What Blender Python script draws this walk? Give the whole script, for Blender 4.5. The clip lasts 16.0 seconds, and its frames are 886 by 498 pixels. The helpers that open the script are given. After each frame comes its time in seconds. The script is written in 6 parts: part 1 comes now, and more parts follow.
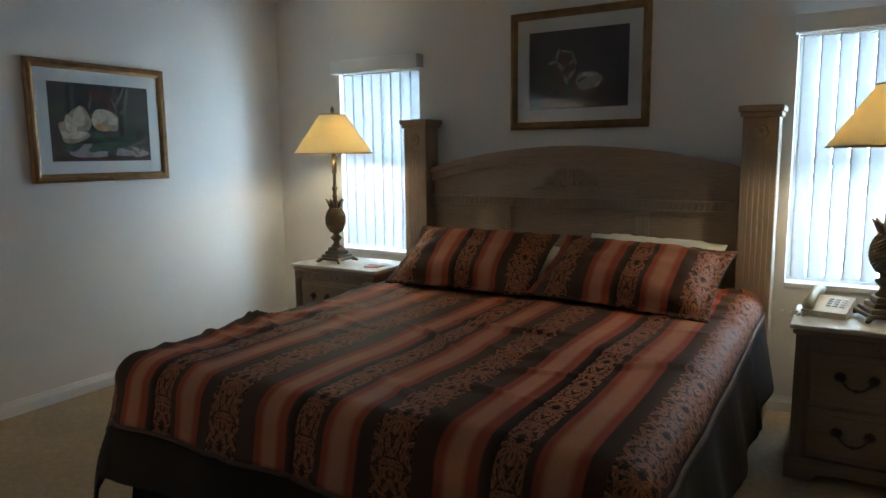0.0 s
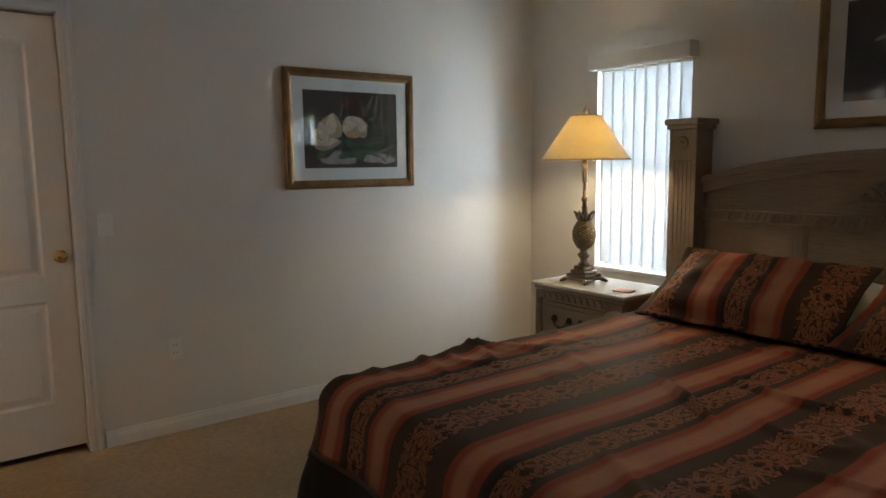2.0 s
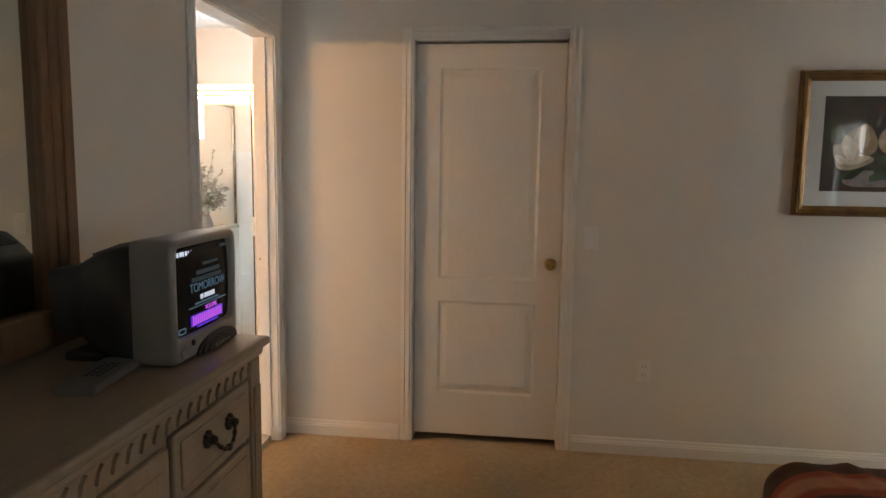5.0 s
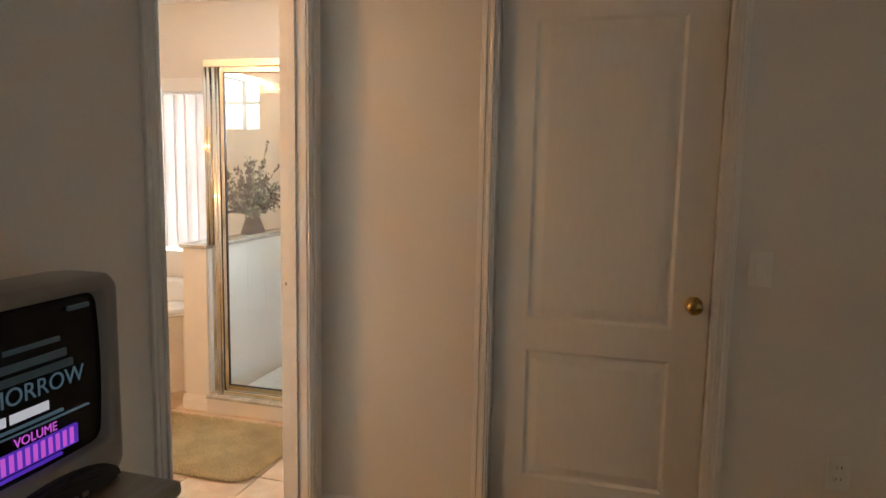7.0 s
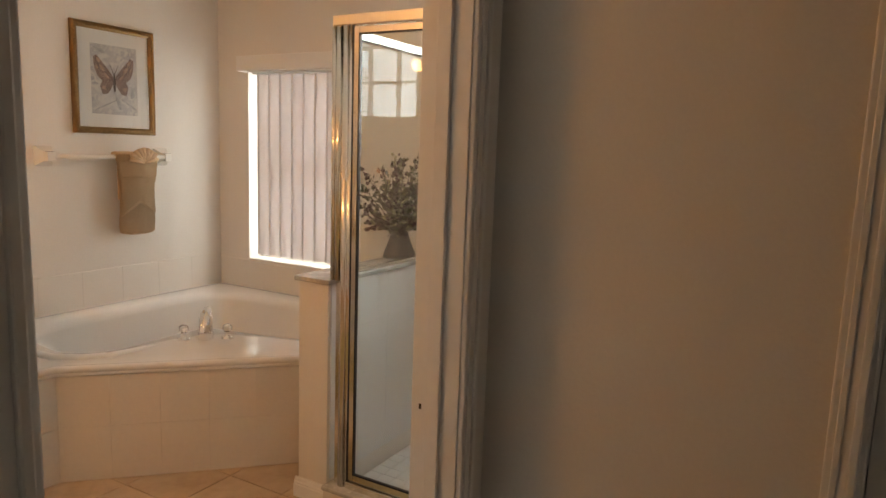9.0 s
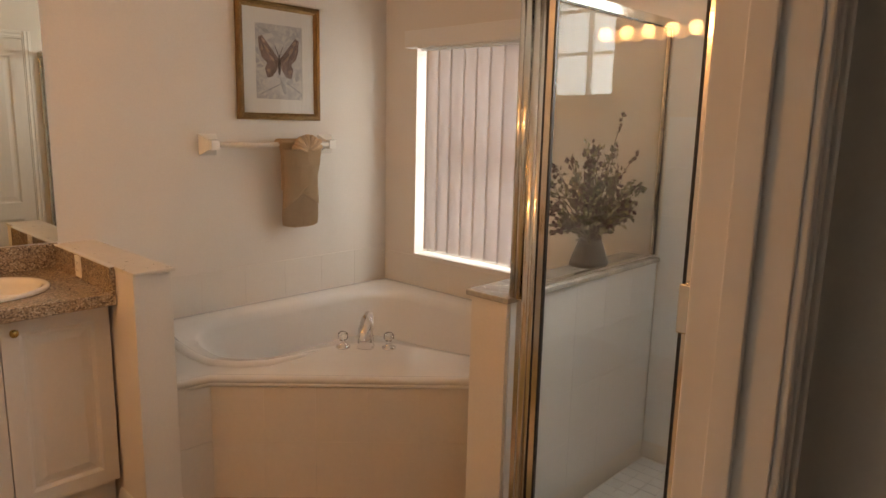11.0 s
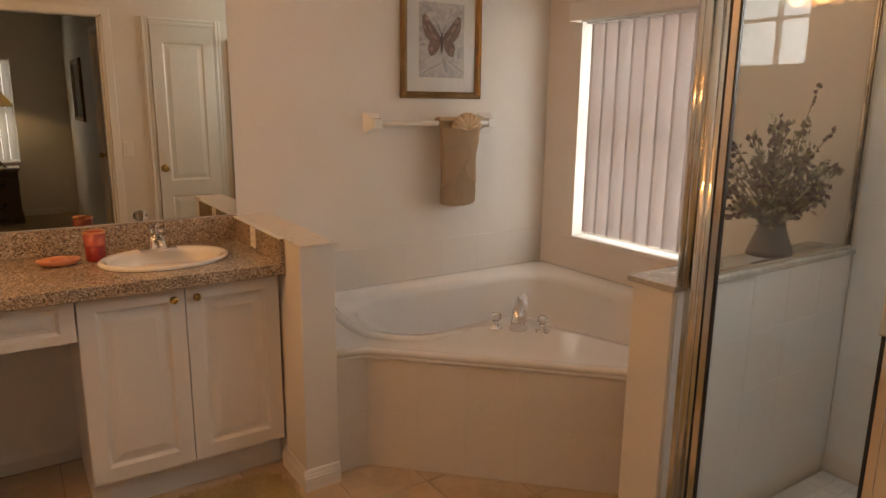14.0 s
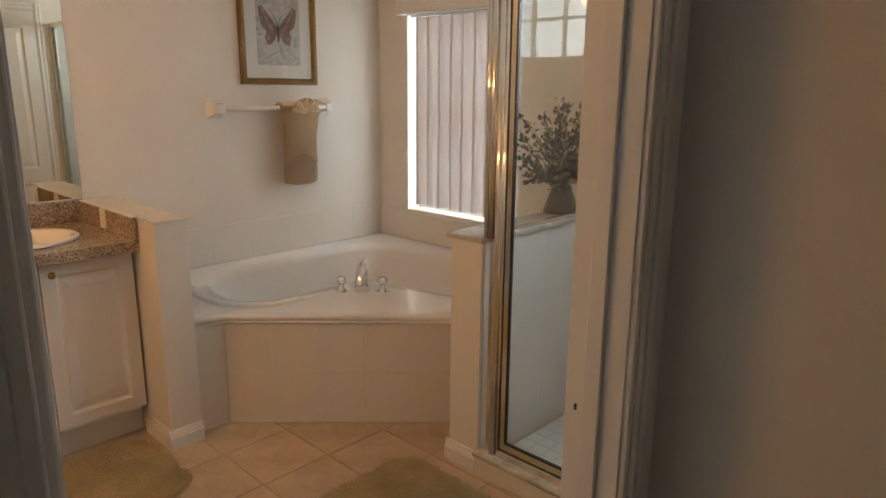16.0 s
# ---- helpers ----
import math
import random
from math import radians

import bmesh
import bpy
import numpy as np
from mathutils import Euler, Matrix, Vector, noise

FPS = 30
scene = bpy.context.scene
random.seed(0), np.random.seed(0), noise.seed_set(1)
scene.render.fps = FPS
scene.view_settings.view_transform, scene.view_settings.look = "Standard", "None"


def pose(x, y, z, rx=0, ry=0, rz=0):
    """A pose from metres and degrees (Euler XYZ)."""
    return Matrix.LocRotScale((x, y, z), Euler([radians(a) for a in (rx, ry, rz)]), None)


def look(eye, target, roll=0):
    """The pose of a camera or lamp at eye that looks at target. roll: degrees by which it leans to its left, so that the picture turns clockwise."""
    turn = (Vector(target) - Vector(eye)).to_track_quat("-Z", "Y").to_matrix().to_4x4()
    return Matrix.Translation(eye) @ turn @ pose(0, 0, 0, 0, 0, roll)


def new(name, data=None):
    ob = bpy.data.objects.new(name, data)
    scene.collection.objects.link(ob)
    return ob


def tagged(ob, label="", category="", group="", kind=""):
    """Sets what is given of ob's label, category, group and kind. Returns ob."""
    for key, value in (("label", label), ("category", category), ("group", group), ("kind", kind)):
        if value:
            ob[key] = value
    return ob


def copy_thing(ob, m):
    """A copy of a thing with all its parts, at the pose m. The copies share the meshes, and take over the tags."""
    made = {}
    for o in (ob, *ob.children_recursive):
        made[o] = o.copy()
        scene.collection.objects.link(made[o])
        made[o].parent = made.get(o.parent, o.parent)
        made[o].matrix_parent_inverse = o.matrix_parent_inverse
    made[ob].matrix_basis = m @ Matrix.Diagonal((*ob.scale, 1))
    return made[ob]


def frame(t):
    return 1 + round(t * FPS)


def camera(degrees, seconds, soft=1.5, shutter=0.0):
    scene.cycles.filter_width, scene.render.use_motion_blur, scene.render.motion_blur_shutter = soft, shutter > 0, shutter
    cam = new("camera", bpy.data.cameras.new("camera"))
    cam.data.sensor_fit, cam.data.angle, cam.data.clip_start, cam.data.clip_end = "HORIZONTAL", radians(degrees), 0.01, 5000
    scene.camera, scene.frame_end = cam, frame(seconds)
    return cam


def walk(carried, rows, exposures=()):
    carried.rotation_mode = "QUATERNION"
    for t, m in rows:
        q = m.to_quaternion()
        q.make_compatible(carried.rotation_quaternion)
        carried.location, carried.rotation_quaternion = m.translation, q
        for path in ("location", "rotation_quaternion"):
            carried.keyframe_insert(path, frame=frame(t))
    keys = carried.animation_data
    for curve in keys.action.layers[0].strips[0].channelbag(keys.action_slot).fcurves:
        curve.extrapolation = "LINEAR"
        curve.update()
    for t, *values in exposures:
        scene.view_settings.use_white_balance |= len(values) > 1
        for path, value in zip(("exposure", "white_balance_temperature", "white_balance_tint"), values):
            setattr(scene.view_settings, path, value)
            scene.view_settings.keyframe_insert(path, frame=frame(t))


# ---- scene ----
cam = camera(66.5, 16.0)
PATH = [
    (0, (3.782, -3.873, 1.345), (2.761, -2.176, 1.067), -0.6),
    (0.5, (3.747, -3.69, 1.341), (2.57, -2.096, 1.073), -0.7),
    (1, (3.667, -3.563, 1.354), (2.359, -2.073, 1.088), -0.6),
    (1.5, (3.598, -3.482, 1.347), (2.154, -2.122, 1.092), -0.6),
    (2, (3.553, -3.408, 1.342), (1.954, -2.233, 1.092), -0.7),
    (2.5, (3.533, -3.327, 1.368), (1.782, -2.396, 1.115), -0.4),
    (3, (3.442, -3.288, 1.371), (1.587, -2.584, 1.121), -0.0),
    (3.5, (3.401, -3.23, 1.38), (1.486, -2.709, 1.135), 0.0),
    (4, (3.389, -3.192, 1.413), (1.429, -2.904, 1.159), 0.5),
    (4.5, (3.410, -3.112, 1.416), (1.427, -3.136, 1.170), 0.7),
    (4.7, (3.418, -3.100, 1.413), (1.437, -3.240, 1.176), 0.6),
    (6.8, (2.561, -3.197, 1.394), (0.633, -3.671, 1.152), 1.1),
    (7, (2.399, -3.212, 1.395), (0.488, -3.747, 1.149), 1.1),
    (7.5, (2.018, -3.355, 1.405), (0.133, -3.985, 1.177), 1.6),
    (8, (1.721, -3.508, 1.424), (-0.137, -4.208, 1.182), 1.5),
    (8.5, (1.426, -3.636, 1.439), (-0.35, -4.517, 1.173), 1.8),
    (8.7, (1.345, -3.697, 1.447), (-0.404, -4.618, 1.171), 1.9),
    (10.8, (0.888, -4.148, 1.464), (-0.567, -5.472, 1.105), 1.5),
    (11, (0.877, -4.17, 1.472), (-0.553, -5.52, 1.108), 1.3),
    (11.5, (0.864, -4.211, 1.46), (-0.444, -5.679, 1.09), 0.7),
    (12, (0.857, -4.224, 1.461), (-0.288, -5.817, 1.077), 0.3),
    (12.5, (0.856, -4.234, 1.462), (-0.161, -5.911, 1.07), 0.2),
    (13, (0.851, -4.238, 1.455), (-0.166, -5.916, 1.064), 0.4),
    (13.5, (0.854, -4.235, 1.456), (-0.202, -5.887, 1.062), 0.6),
    (14, (0.839, -4.221, 1.452), (-0.235, -5.854, 1.029), 0.6),
    (14.5, (0.858, -4.203, 1.444), (-0.27, -5.773, 0.932), 0.7),
    (15, (0.888, -4.113, 1.444), (-0.27, -5.645, 0.888), 0.4),
    (15.5, (0.908, -4.034, 1.467), (-0.2685, -5.513, 0.907), -0.1),
    (16, (1.042, -3.9, 1.458), (-0.364, -5.246, 0.997), 0.5),
]
EXPOSURES = [(0.0, 0.22, 5550, 3), (0.5, 0.36, 5850, 5), (1.0, 0.36, 6100, 7), (1.5, 0.32, 6300, 9), (2.0, 0.10, 6550, 10), (3.0, -0.03, 6700, 12), (4.5, 0.46, 7400, 14), (7.0, 0.0, 8500, 16), (7.5, -0.04, 8800, 16), (8.0, -0.50, 9100, 18), (8.5, -0.90, 9500, 20), (11.0, -1.38, 10500, 26), (12.5, -1.57, 10600, 27), (14.0, -1.50, 10400, 27), (15.0, -1.43, 10000, 24), (16.0, -1.33, 8700, 17)]
walk(cam, [(t, look(eye, target, roll)) for t, eye, target, roll in PATH], EXPOSURES)
BED_WIN, BATH_WIN, BLOCK_WIN = 39.0, 70.0, 200.0
LAMP_GLOW, GLOBE_GLOW = 240.0, 146.0

# ---- world, sun and large lights ----
world = bpy.data.worlds.new("world")
scene.world = world
world.use_nodes = True
wn = world.node_tree.nodes
sky = wn.new("ShaderNodeTexSky")
sky.sky_type, sky.sun_disc = "NISHITA", False
sky.sun_elevation, sky.sun_rotation = radians(48), radians(200)
world.node_tree.links.new(sky.outputs[0], wn["Background"].inputs[0])
wn["Background"].inputs[1].default_value = 0.1

sun = new("sun", bpy.data.lights.new("sun", "SUN"))
sun.data.energy, sun.data.angle, sun.data.color = 3.0, radians(0.5), (1.0, 0.95, 0.88)
sun.matrix_world = look((0, 0, 0), (math.sin(radians(200)) * -1, math.cos(radians(200)) * -1, -1.1))


def window_light(name, at, target, width, height, watts, colour):
    lamp = new(name, bpy.data.lights.new(name, "AREA"))
    lamp.data.shape, lamp.data.size, lamp.data.size_y = "RECTANGLE", width, height
    lamp.data.energy, lamp.data.color = watts, colour
    lamp.matrix_world = look(at, target)
    return lamp


SKY_BLUE, SHADE_BLUE = (0.72, 0.87, 1.0), (0.62, 0.82, 1.0)
window_light("sky_light", (0.94, 0.30, 1.29), (0.94, -1, 1.29), 0.72, 1.26, BED_WIN * 1.5, SKY_BLUE)
window_light("sky_light", (3.89, 0.30, 1.29), (3.89, -1, 1.29), 0.80, 1.26, BED_WIN, SKY_BLUE)
window_light("sky_light", (-2.10, -6.50, 1.30), (0, -6.50, 1.30), 0.90, 1.18, BATH_WIN, SHADE_BLUE)
window_light("sky_light", (-2.10, -4.915, 1.90), (0, -4.915, 1.90), 0.95, 0.95, BLOCK_WIN, SHADE_BLUE)

# ---- materials ----


def nodes_of(name):
    m = bpy.data.materials.new(name)
    m.use_nodes = True
    return m, m.node_tree.nodes, m.node_tree.links, m.node_tree.nodes["Principled BSDF"]


def coords(n, l, scale=(1, 1, 1), kind="Object"):
    tc, mp = n.new("ShaderNodeTexCoord"), n.new("ShaderNodeMapping")
    mp.inputs["Scale"].default_value = scale
    l.new(tc.outputs[kind], mp.inputs[0])
    return mp.outputs[0]


def noise_tex(n, l, vec, scale, detail=4.0, rough=0.55, distort=0.0):
    t = n.new("ShaderNodeTexNoise")
    t.inputs["Scale"].default_value, t.inputs["Detail"].default_value = scale, detail
    t.inputs["Roughness"].default_value, t.inputs["Distortion"].default_value = rough, distort
    l.new(vec, t.inputs["Vector"])
    return t.outputs["Fac"]


def ramp(n, l, fac, stops, interp="LINEAR"):
    r = n.new("ShaderNodeValToRGB")
    r.color_ramp.interpolation = interp
    el = r.color_ramp.elements
    while len(el) < len(stops):
        el.new(0.5)
    for e, (p, c) in zip(el, stops):
        e.position, e.color = p, (*c, 1)
    l.new(fac, r.inputs[0])
    return r.outputs[0]


def mix(n, l, fac, a, b, mode="MIX"):
    m = n.new("ShaderNodeMix")
    m.data_type, m.blend_type = "RGBA", mode
    for sock, v in ((m.inputs[0], fac), (m.inputs[6], a), (m.inputs[7], b)):
        if isinstance(v, (int, float)):
            sock.default_value = v
        elif isinstance(v, tuple):
            sock.default_value = (*v, 1)
        else:
            l.new(v, sock)
    return m.outputs[2]


def calc(n, l, op, a, b=0.0, c=0.0):
    m = n.new("ShaderNodeMath")
    m.operation = op
    for sock, v in zip(m.inputs, (a, b, c)):
        if isinstance(v, (int, float)):
            sock.default_value = v
        else:
            l.new(v, sock)
    return m.outputs[0]


def bump(n, l, bsdf, height, strength, distance=0.01, first=None):
    b = n.new("ShaderNodeBump")
    b.inputs["Strength"].default_value, b.inputs["Distance"].default_value = strength, distance
    l.new(height, b.inputs["Height"])
    if first:
        l.new(first, b.inputs["Normal"])
    l.new(b.outputs[0], bsdf.inputs["Normal"])
    return b.outputs[0]


def surface(name, colour, rough=0.5, metal=0.0, vary=0.12, big=2.5, fine=60.0, relief=0.1, stretch=(1, 1, 1), spec=0.5, dist=0.004):
    """A plain surface with stains at a large scale, grain at a fine one, and a fine relief."""
    m, n, l, p = nodes_of(name)
    v = coords(n, l, stretch)
    a, b = noise_tex(n, l, v, big, 3), noise_tex(n, l, v, fine, 5)
    dark = tuple(c * (1 - vary) for c in colour)
    light = tuple(min(1, c * (1 + vary * 0.6)) for c in colour)
    both = calc(n, l, "MULTIPLY_ADD", a, 0.6, calc(n, l, "MULTIPLY", b, 0.4))
    l.new(ramp(n, l, both, [(0.32, dark), (0.68, light)]), p.inputs["Base Color"])
    l.new(calc(n, l, "MULTIPLY_ADD", b, 0.16, rough - 0.08), p.inputs["Roughness"])
    p.inputs["Metallic"].default_value = metal
    p.inputs["Specular IOR Level"].default_value = spec
    if relief:
        bump(n, l, p, b, relief, dist)
    return m


def wood(name, light, dark, rough=0.45, along=(1, 1, 1), scale=9.0):
    m, n, l, p = nodes_of(name)
    v = coords(n, l, along)
    grain = noise_tex(n, l, v, scale, 8, 0.65, 0.6)
    patch = noise_tex(n, l, v, scale * 0.12, 2)
    fac = calc(n, l, "MULTIPLY_ADD", grain, 0.75, calc(n, l, "MULTIPLY", patch, 0.25))
    l.new(ramp(n, l, fac, [(0.3, dark), (0.5, tuple((a + b) / 2 for a, b in zip(light, dark))), (0.72, light)]), p.inputs["Base Color"])
    l.new(calc(n, l, "MULTIPLY_ADD", grain, 0.2, rough - 0.1), p.inputs["Roughness"])
    bump(n, l, p, grain, 0.25, 0.002)
    return m


def glass(name, tint=(0.96, 0.98, 0.97), rough=0.0):
    m, n, l, p = nodes_of(name)
    p.inputs["Base Color"].default_value = (*tint, 1)
    p.inputs["Roughness"].default_value = rough
    p.inputs["Transmission Weight"].default_value = 1.0
    p.inputs["IOR"].default_value = 1.45
    return m


def glow(name, colour, strength):
    m, n, l, p = nodes_of(name)
    p.inputs["Base Color"].default_value = (*colour, 1)
    p.inputs["Emission Color"].default_value = (*colour, 1)
    p.inputs["Emission Strength"].default_value = strength
    return m


def see_through(name, colour, through_colour, share):
    """Thin stuff that lets part of the light through: blind slats, a lamp shade."""
    m, n, l, p = nodes_of(name)
    v = coords(n, l)
    weave = noise_tex(n, l, v, 220, 2)
    tint = noise_tex(n, l, v, 5, 3)
    l.new(ramp(n, l, tint, [(0.3, tuple(c * 0.92 for c in colour)), (0.7, colour)]), p.inputs["Base Color"])
    p.inputs["Roughness"].default_value = 0.6
    bump(n, l, p, weave, 0.08, 0.002)
    t = n.new("ShaderNodeBsdfTranslucent")
    t.inputs[0].default_value = (*through_colour, 1)
    mx = n.new("ShaderNodeMixShader")
    mx.inputs[0].default_value = share
    l.new(p.outputs[0], mx.inputs[1]), l.new(t.outputs[0], mx.inputs[2])
    l.new(mx.outputs[0], n["Material Output"].inputs[0])
    return m


WALL = surface("wall_paint", (0.74, 0.70, 0.65), 0.75, vary=0.05, big=1.4, fine=110, relief=0.22, dist=0.003, spec=0.3)
BATH_WALL = surface("bath_wall_paint", (0.76, 0.72, 0.67), 0.7, vary=0.05, big=1.4, fine=110, relief=0.2, dist=0.003, spec=0.3)
CEILING = surface("ceiling_paint", (0.80, 0.79, 0.76), 0.85, vary=0.04, big=2, fine=45, relief=0.5, dist=0.006, spec=0.2)
TRIM = surface("trim_paint", (0.78, 0.76, 0.73), 0.38, vary=0.05, fine=40, relief=0.05)
DOOR = surface("door_paint", (0.74, 0.72, 0.69), 0.42, vary=0.06, big=3, fine=70, relief=0.12, stretch=(1, 1, 0.2))
VINYL = surface("white_vinyl", (0.80, 0.79, 0.77), 0.35, vary=0.04, relief=0.03)
CABINET = surface("cabinet_thermofoil", (0.78, 0.76, 0.74), 0.34, vary=0.04, relief=0.04)
PLASTIC = surface("white_plastic", (0.78, 0.77, 0.74), 0.3, vary=0.03, relief=0.02)
TUBWHITE = surface("tub_acrylic", (0.80, 0.79, 0.77), 0.14, vary=0.03, relief=0.01)
PORCELAIN = surface("porcelain", (0.84, 0.82, 0.77), 0.08, vary=0.02, relief=0.0)
CHROME = surface("chrome", (0.78, 0.78, 0.80), 0.08, 1.0, vary=0.05, relief=0.01)
SHOWER_METAL = surface("polished_shower_metal", (0.80, 0.76, 0.68), 0.13, 1.0, vary=0.05, relief=0.01, stretch=(1, 1, 0.1))
BRASS = surface("aged_brass", (0.52, 0.36, 0.14), 0.28, 1.0, vary=0.2, relief=0.06)
PULL = surface("dark_bronze", (0.10, 0.075, 0.05), 0.4, 0.8, vary=0.3, relief=0.1)
GILT = surface("antique_gilt", (0.25, 0.15, 0.065), 0.38, 0.75, vary=0.35, big=14, fine=90, relief=0.25)
LAMPMETAL = surface("bronzed_lamp", (0.21, 0.155, 0.10), 0.42, 0.45, vary=0.35, big=20, fine=80, relief=0.2)
MATBOARD = surface("mat_board", (0.74, 0.73, 0.69), 0.85, vary=0.03, relief=0.03)
PICGLASS = glass("picture_glass", (1, 1, 1))
PANE = glass("pane_glass")
SHGLASS = glass("shower_glass", (0.95, 0.98, 0.97))
CRYSTAL = glass("clear_acrylic", (0.95, 0.95, 0.95), 0.02)
MIRROR = surface("mirror_silver", (0.74, 0.74, 0.67), 0.0, 1.0, vary=0.0, relief=0.0)
MIRROR.node_tree.nodes["Principled BSDF"].inputs["Roughness"].default_value = 0.0
for link in list(MIRROR.node_tree.links):
    if link.to_socket.name == "Roughness":
        MIRROR.node_tree.links.remove(link)
SLAT_DENSE = see_through("bath_blind_slat", (0.76, 0.71, 0.68), (0.75, 0.74, 0.78), 0.19)
SLAT = see_through("blind_slat", (0.78, 0.75, 0.72), (0.74, 0.77, 0.80), 0.36)
SHADE = see_through("lamp_shade_cloth", (0.80, 0.73, 0.54), (0.95, 0.80, 0.47), 0.36)
BULB = glow("lamp_bulb", (1.0, 0.80, 0.50), LAMP_GLOW)
GLOBE = glow("vanity_globe", (1.0, 0.57, 0.25), GLOBE_GLOW)
PICKLED = wood("pickled_oak", (0.40, 0.29, 0.20), (0.25, 0.175, 0.115), 0.5, (14, 14, 1.2))
PICKLED_X = wood("pickled_oak_across", (0.40, 0.29, 0.20), (0.25, 0.175, 0.115), 0.5, (1.2, 14, 14))
NIGHTTOP = surface("cream_night_top", (0.66, 0.60, 0.50), 0.2, vary=0.12, big=6, fine=30, relief=0.02)
DRESSTOP = wood("dresser_top_oak", (0.36, 0.28, 0.20), (0.22, 0.165, 0.115), 0.32, (1.2, 14, 14))
MIRFRAME = wood("mirror_frame_oak", (0.24, 0.13, 0.07), (0.12, 0.06, 0.03), 0.45, (14, 14, 1.2))
TVGREY = surface("tv_grey_plastic", (0.23, 0.22, 0.21), 0.36, 0.25, vary=0.06, fine=200, relief=0.06)
TVBLACK = surface("tv_black_plastic", (0.018, 0.018, 0.02), 0.5, vary=0.2, fine=150, relief=0.1)
TVSCREEN = surface("tv_tube", (0.012, 0.012, 0.015), 0.1, vary=0.1, relief=0.0)
SKIRT = surface("bed_skirt_cloth", (0.02, 0.016, 0.014), 0.85, vary=0.3, fine=300, relief=0.3, dist=0.002, spec=0.2)
PIPING = surface("brown_piping_cloth", (0.11, 0.065, 0.045), 0.7, vary=0.2, fine=300, relief=0.2, dist=0.002, spec=0.2)
HEMCLOTH = surface("brown_hem_cloth", (0.026, 0.018, 0.013), 0.8, vary=0.2, fine=300, relief=0.25, dist=0.002, spec=0.12)
WHITECLOTH = surface("white_pillow_cloth", (0.78, 0.74, 0.64), 0.8, vary=0.06, fine=250, relief=0.2, dist=0.002)
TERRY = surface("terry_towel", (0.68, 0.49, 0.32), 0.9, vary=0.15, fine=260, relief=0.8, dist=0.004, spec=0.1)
# darker copy of the towel tan, shade of its folds in the colour; also lamp trim
TERRY_DARK = surface("terry_darker_tan", (0.60, 0.43, 0.29), 0.9, vary=0.15, fine=260, relief=0.8, dist=0.004, spec=0.1)
RUG = surface("shag_rug", (0.50, 0.40, 0.23), 0.95, vary=0.3, big=6, fine=120, relief=0.8, dist=0.01, spec=0.1)
PINKGLASS = surface("pink_frosted_glass", (0.42, 0.085, 0.065), 0.25, vary=0.2, big=8, relief=0.02)
WAX = surface("candle_glass", (0.30, 0.025, 0.025), 0.2, vary=0.35, big=6, relief=0.02)
DISH = surface("coral_dish", (0.66, 0.25, 0.14), 0.35, vary=0.15, relief=0.03)
STONE = surface("grey_marble", (0.50, 0.49, 0.46), 0.25, vary=0.35, big=9, fine=40, relief=0.03)
CREAMCAP = surface("cream_cap_stone", (0.70, 0.65, 0.58), 0.3, vary=0.08, big=7, fine=40, relief=0.02)
SHTILE = surface("white_wall_tile", (0.78, 0.80, 0.81), 0.15, vary=0.04, big=3, relief=0.01)
APRONTILE = surface("cream_apron_tile", (0.73, 0.68, 0.62), 0.22, vary=0.05, big=3, relief=0.02)
GROUT = surface("grout", (0.47, 0.375, 0.29), 0.9, vary=0.2, relief=0.2)
PALEGROUT = surface("pale_grout", (0.72, 0.67, 0.61), 0.9, vary=0.1, relief=0.2)
VASE = surface("dark_vase", (0.075, 0.055, 0.05), 0.45, vary=0.3, relief=0.1)
LEAF = surface("dry_leaf", (0.11, 0.115, 0.065), 0.7, vary=0.4, big=30, relief=0.1)
LEAFPALE = surface("pale_dry_leaf", (0.36, 0.34, 0.22), 0.7, vary=0.3, big=30, relief=0.1)
PLUM = surface("plum_berry", (0.075, 0.028, 0.035), 0.5, vary=0.4, big=40, relief=0.05)
TWIG = surface("twig", (0.10, 0.065, 0.045), 0.8, vary=0.3, relief=0.2)


def wavy_glass(name, tint):
    m = glass(name, tint, 0.06)
    n, l = m.node_tree.nodes, m.node_tree.links
    shader = next(q for q in n if q.type == "BSDF_PRINCIPLED")
    bump(n, l, shader, noise_tex(n, l, coords(n, l), 24, 2, 0.5, 1.2), 0.45, 0.02)
    return m


BLOCKGLASS = wavy_glass("glass_block", (0.80, 0.90, 0.94))
GROUND = surface("lawn", (0.10, 0.12, 0.05), 0.95, vary=0.4, big=1, fine=30, relief=0.5)
PHONE = surface("cream_phone_plastic", (0.66, 0.60, 0.48), 0.35, vary=0.04, relief=0.02)
PAPERRED = surface("card_paper", (0.60, 0.30, 0.20), 0.7, vary=0.2, relief=0.02)


def carpet_material():
    m, n, l, p = nodes_of("carpet_pile")
    v = coords(n, l)
    a, b, c = noise_tex(n, l, v, 1.6, 3), noise_tex(n, l, v, 260, 3, 0.7), noise_tex(n, l, v, 34, 4)
    base = ramp(n, l, a, [(0.3, (0.44, 0.325, 0.205)), (0.7, (0.53, 0.40, 0.265))])
    pile = ramp(n, l, b, [(0.35, (0.62, 0.62, 0.62)), (0.65, (1.15, 1.15, 1.15))])
    l.new(mix(n, l, 1.0, mix(n, l, 0.4, base, pile, "MULTIPLY"), ramp(n, l, c, [(0.3, (0.86, 0.86, 0.86)), (0.7, (1.06, 1.06, 1.06))]), "MULTIPLY"), p.inputs["Base Color"])
    p.inputs["Roughness"].default_value = 0.95
    p.inputs["Specular IOR Level"].default_value = 0.1
    bump(n, l, p, b, 0.9, 0.008, bump(n, l, p, c, 0.4, 0.012))
    return m


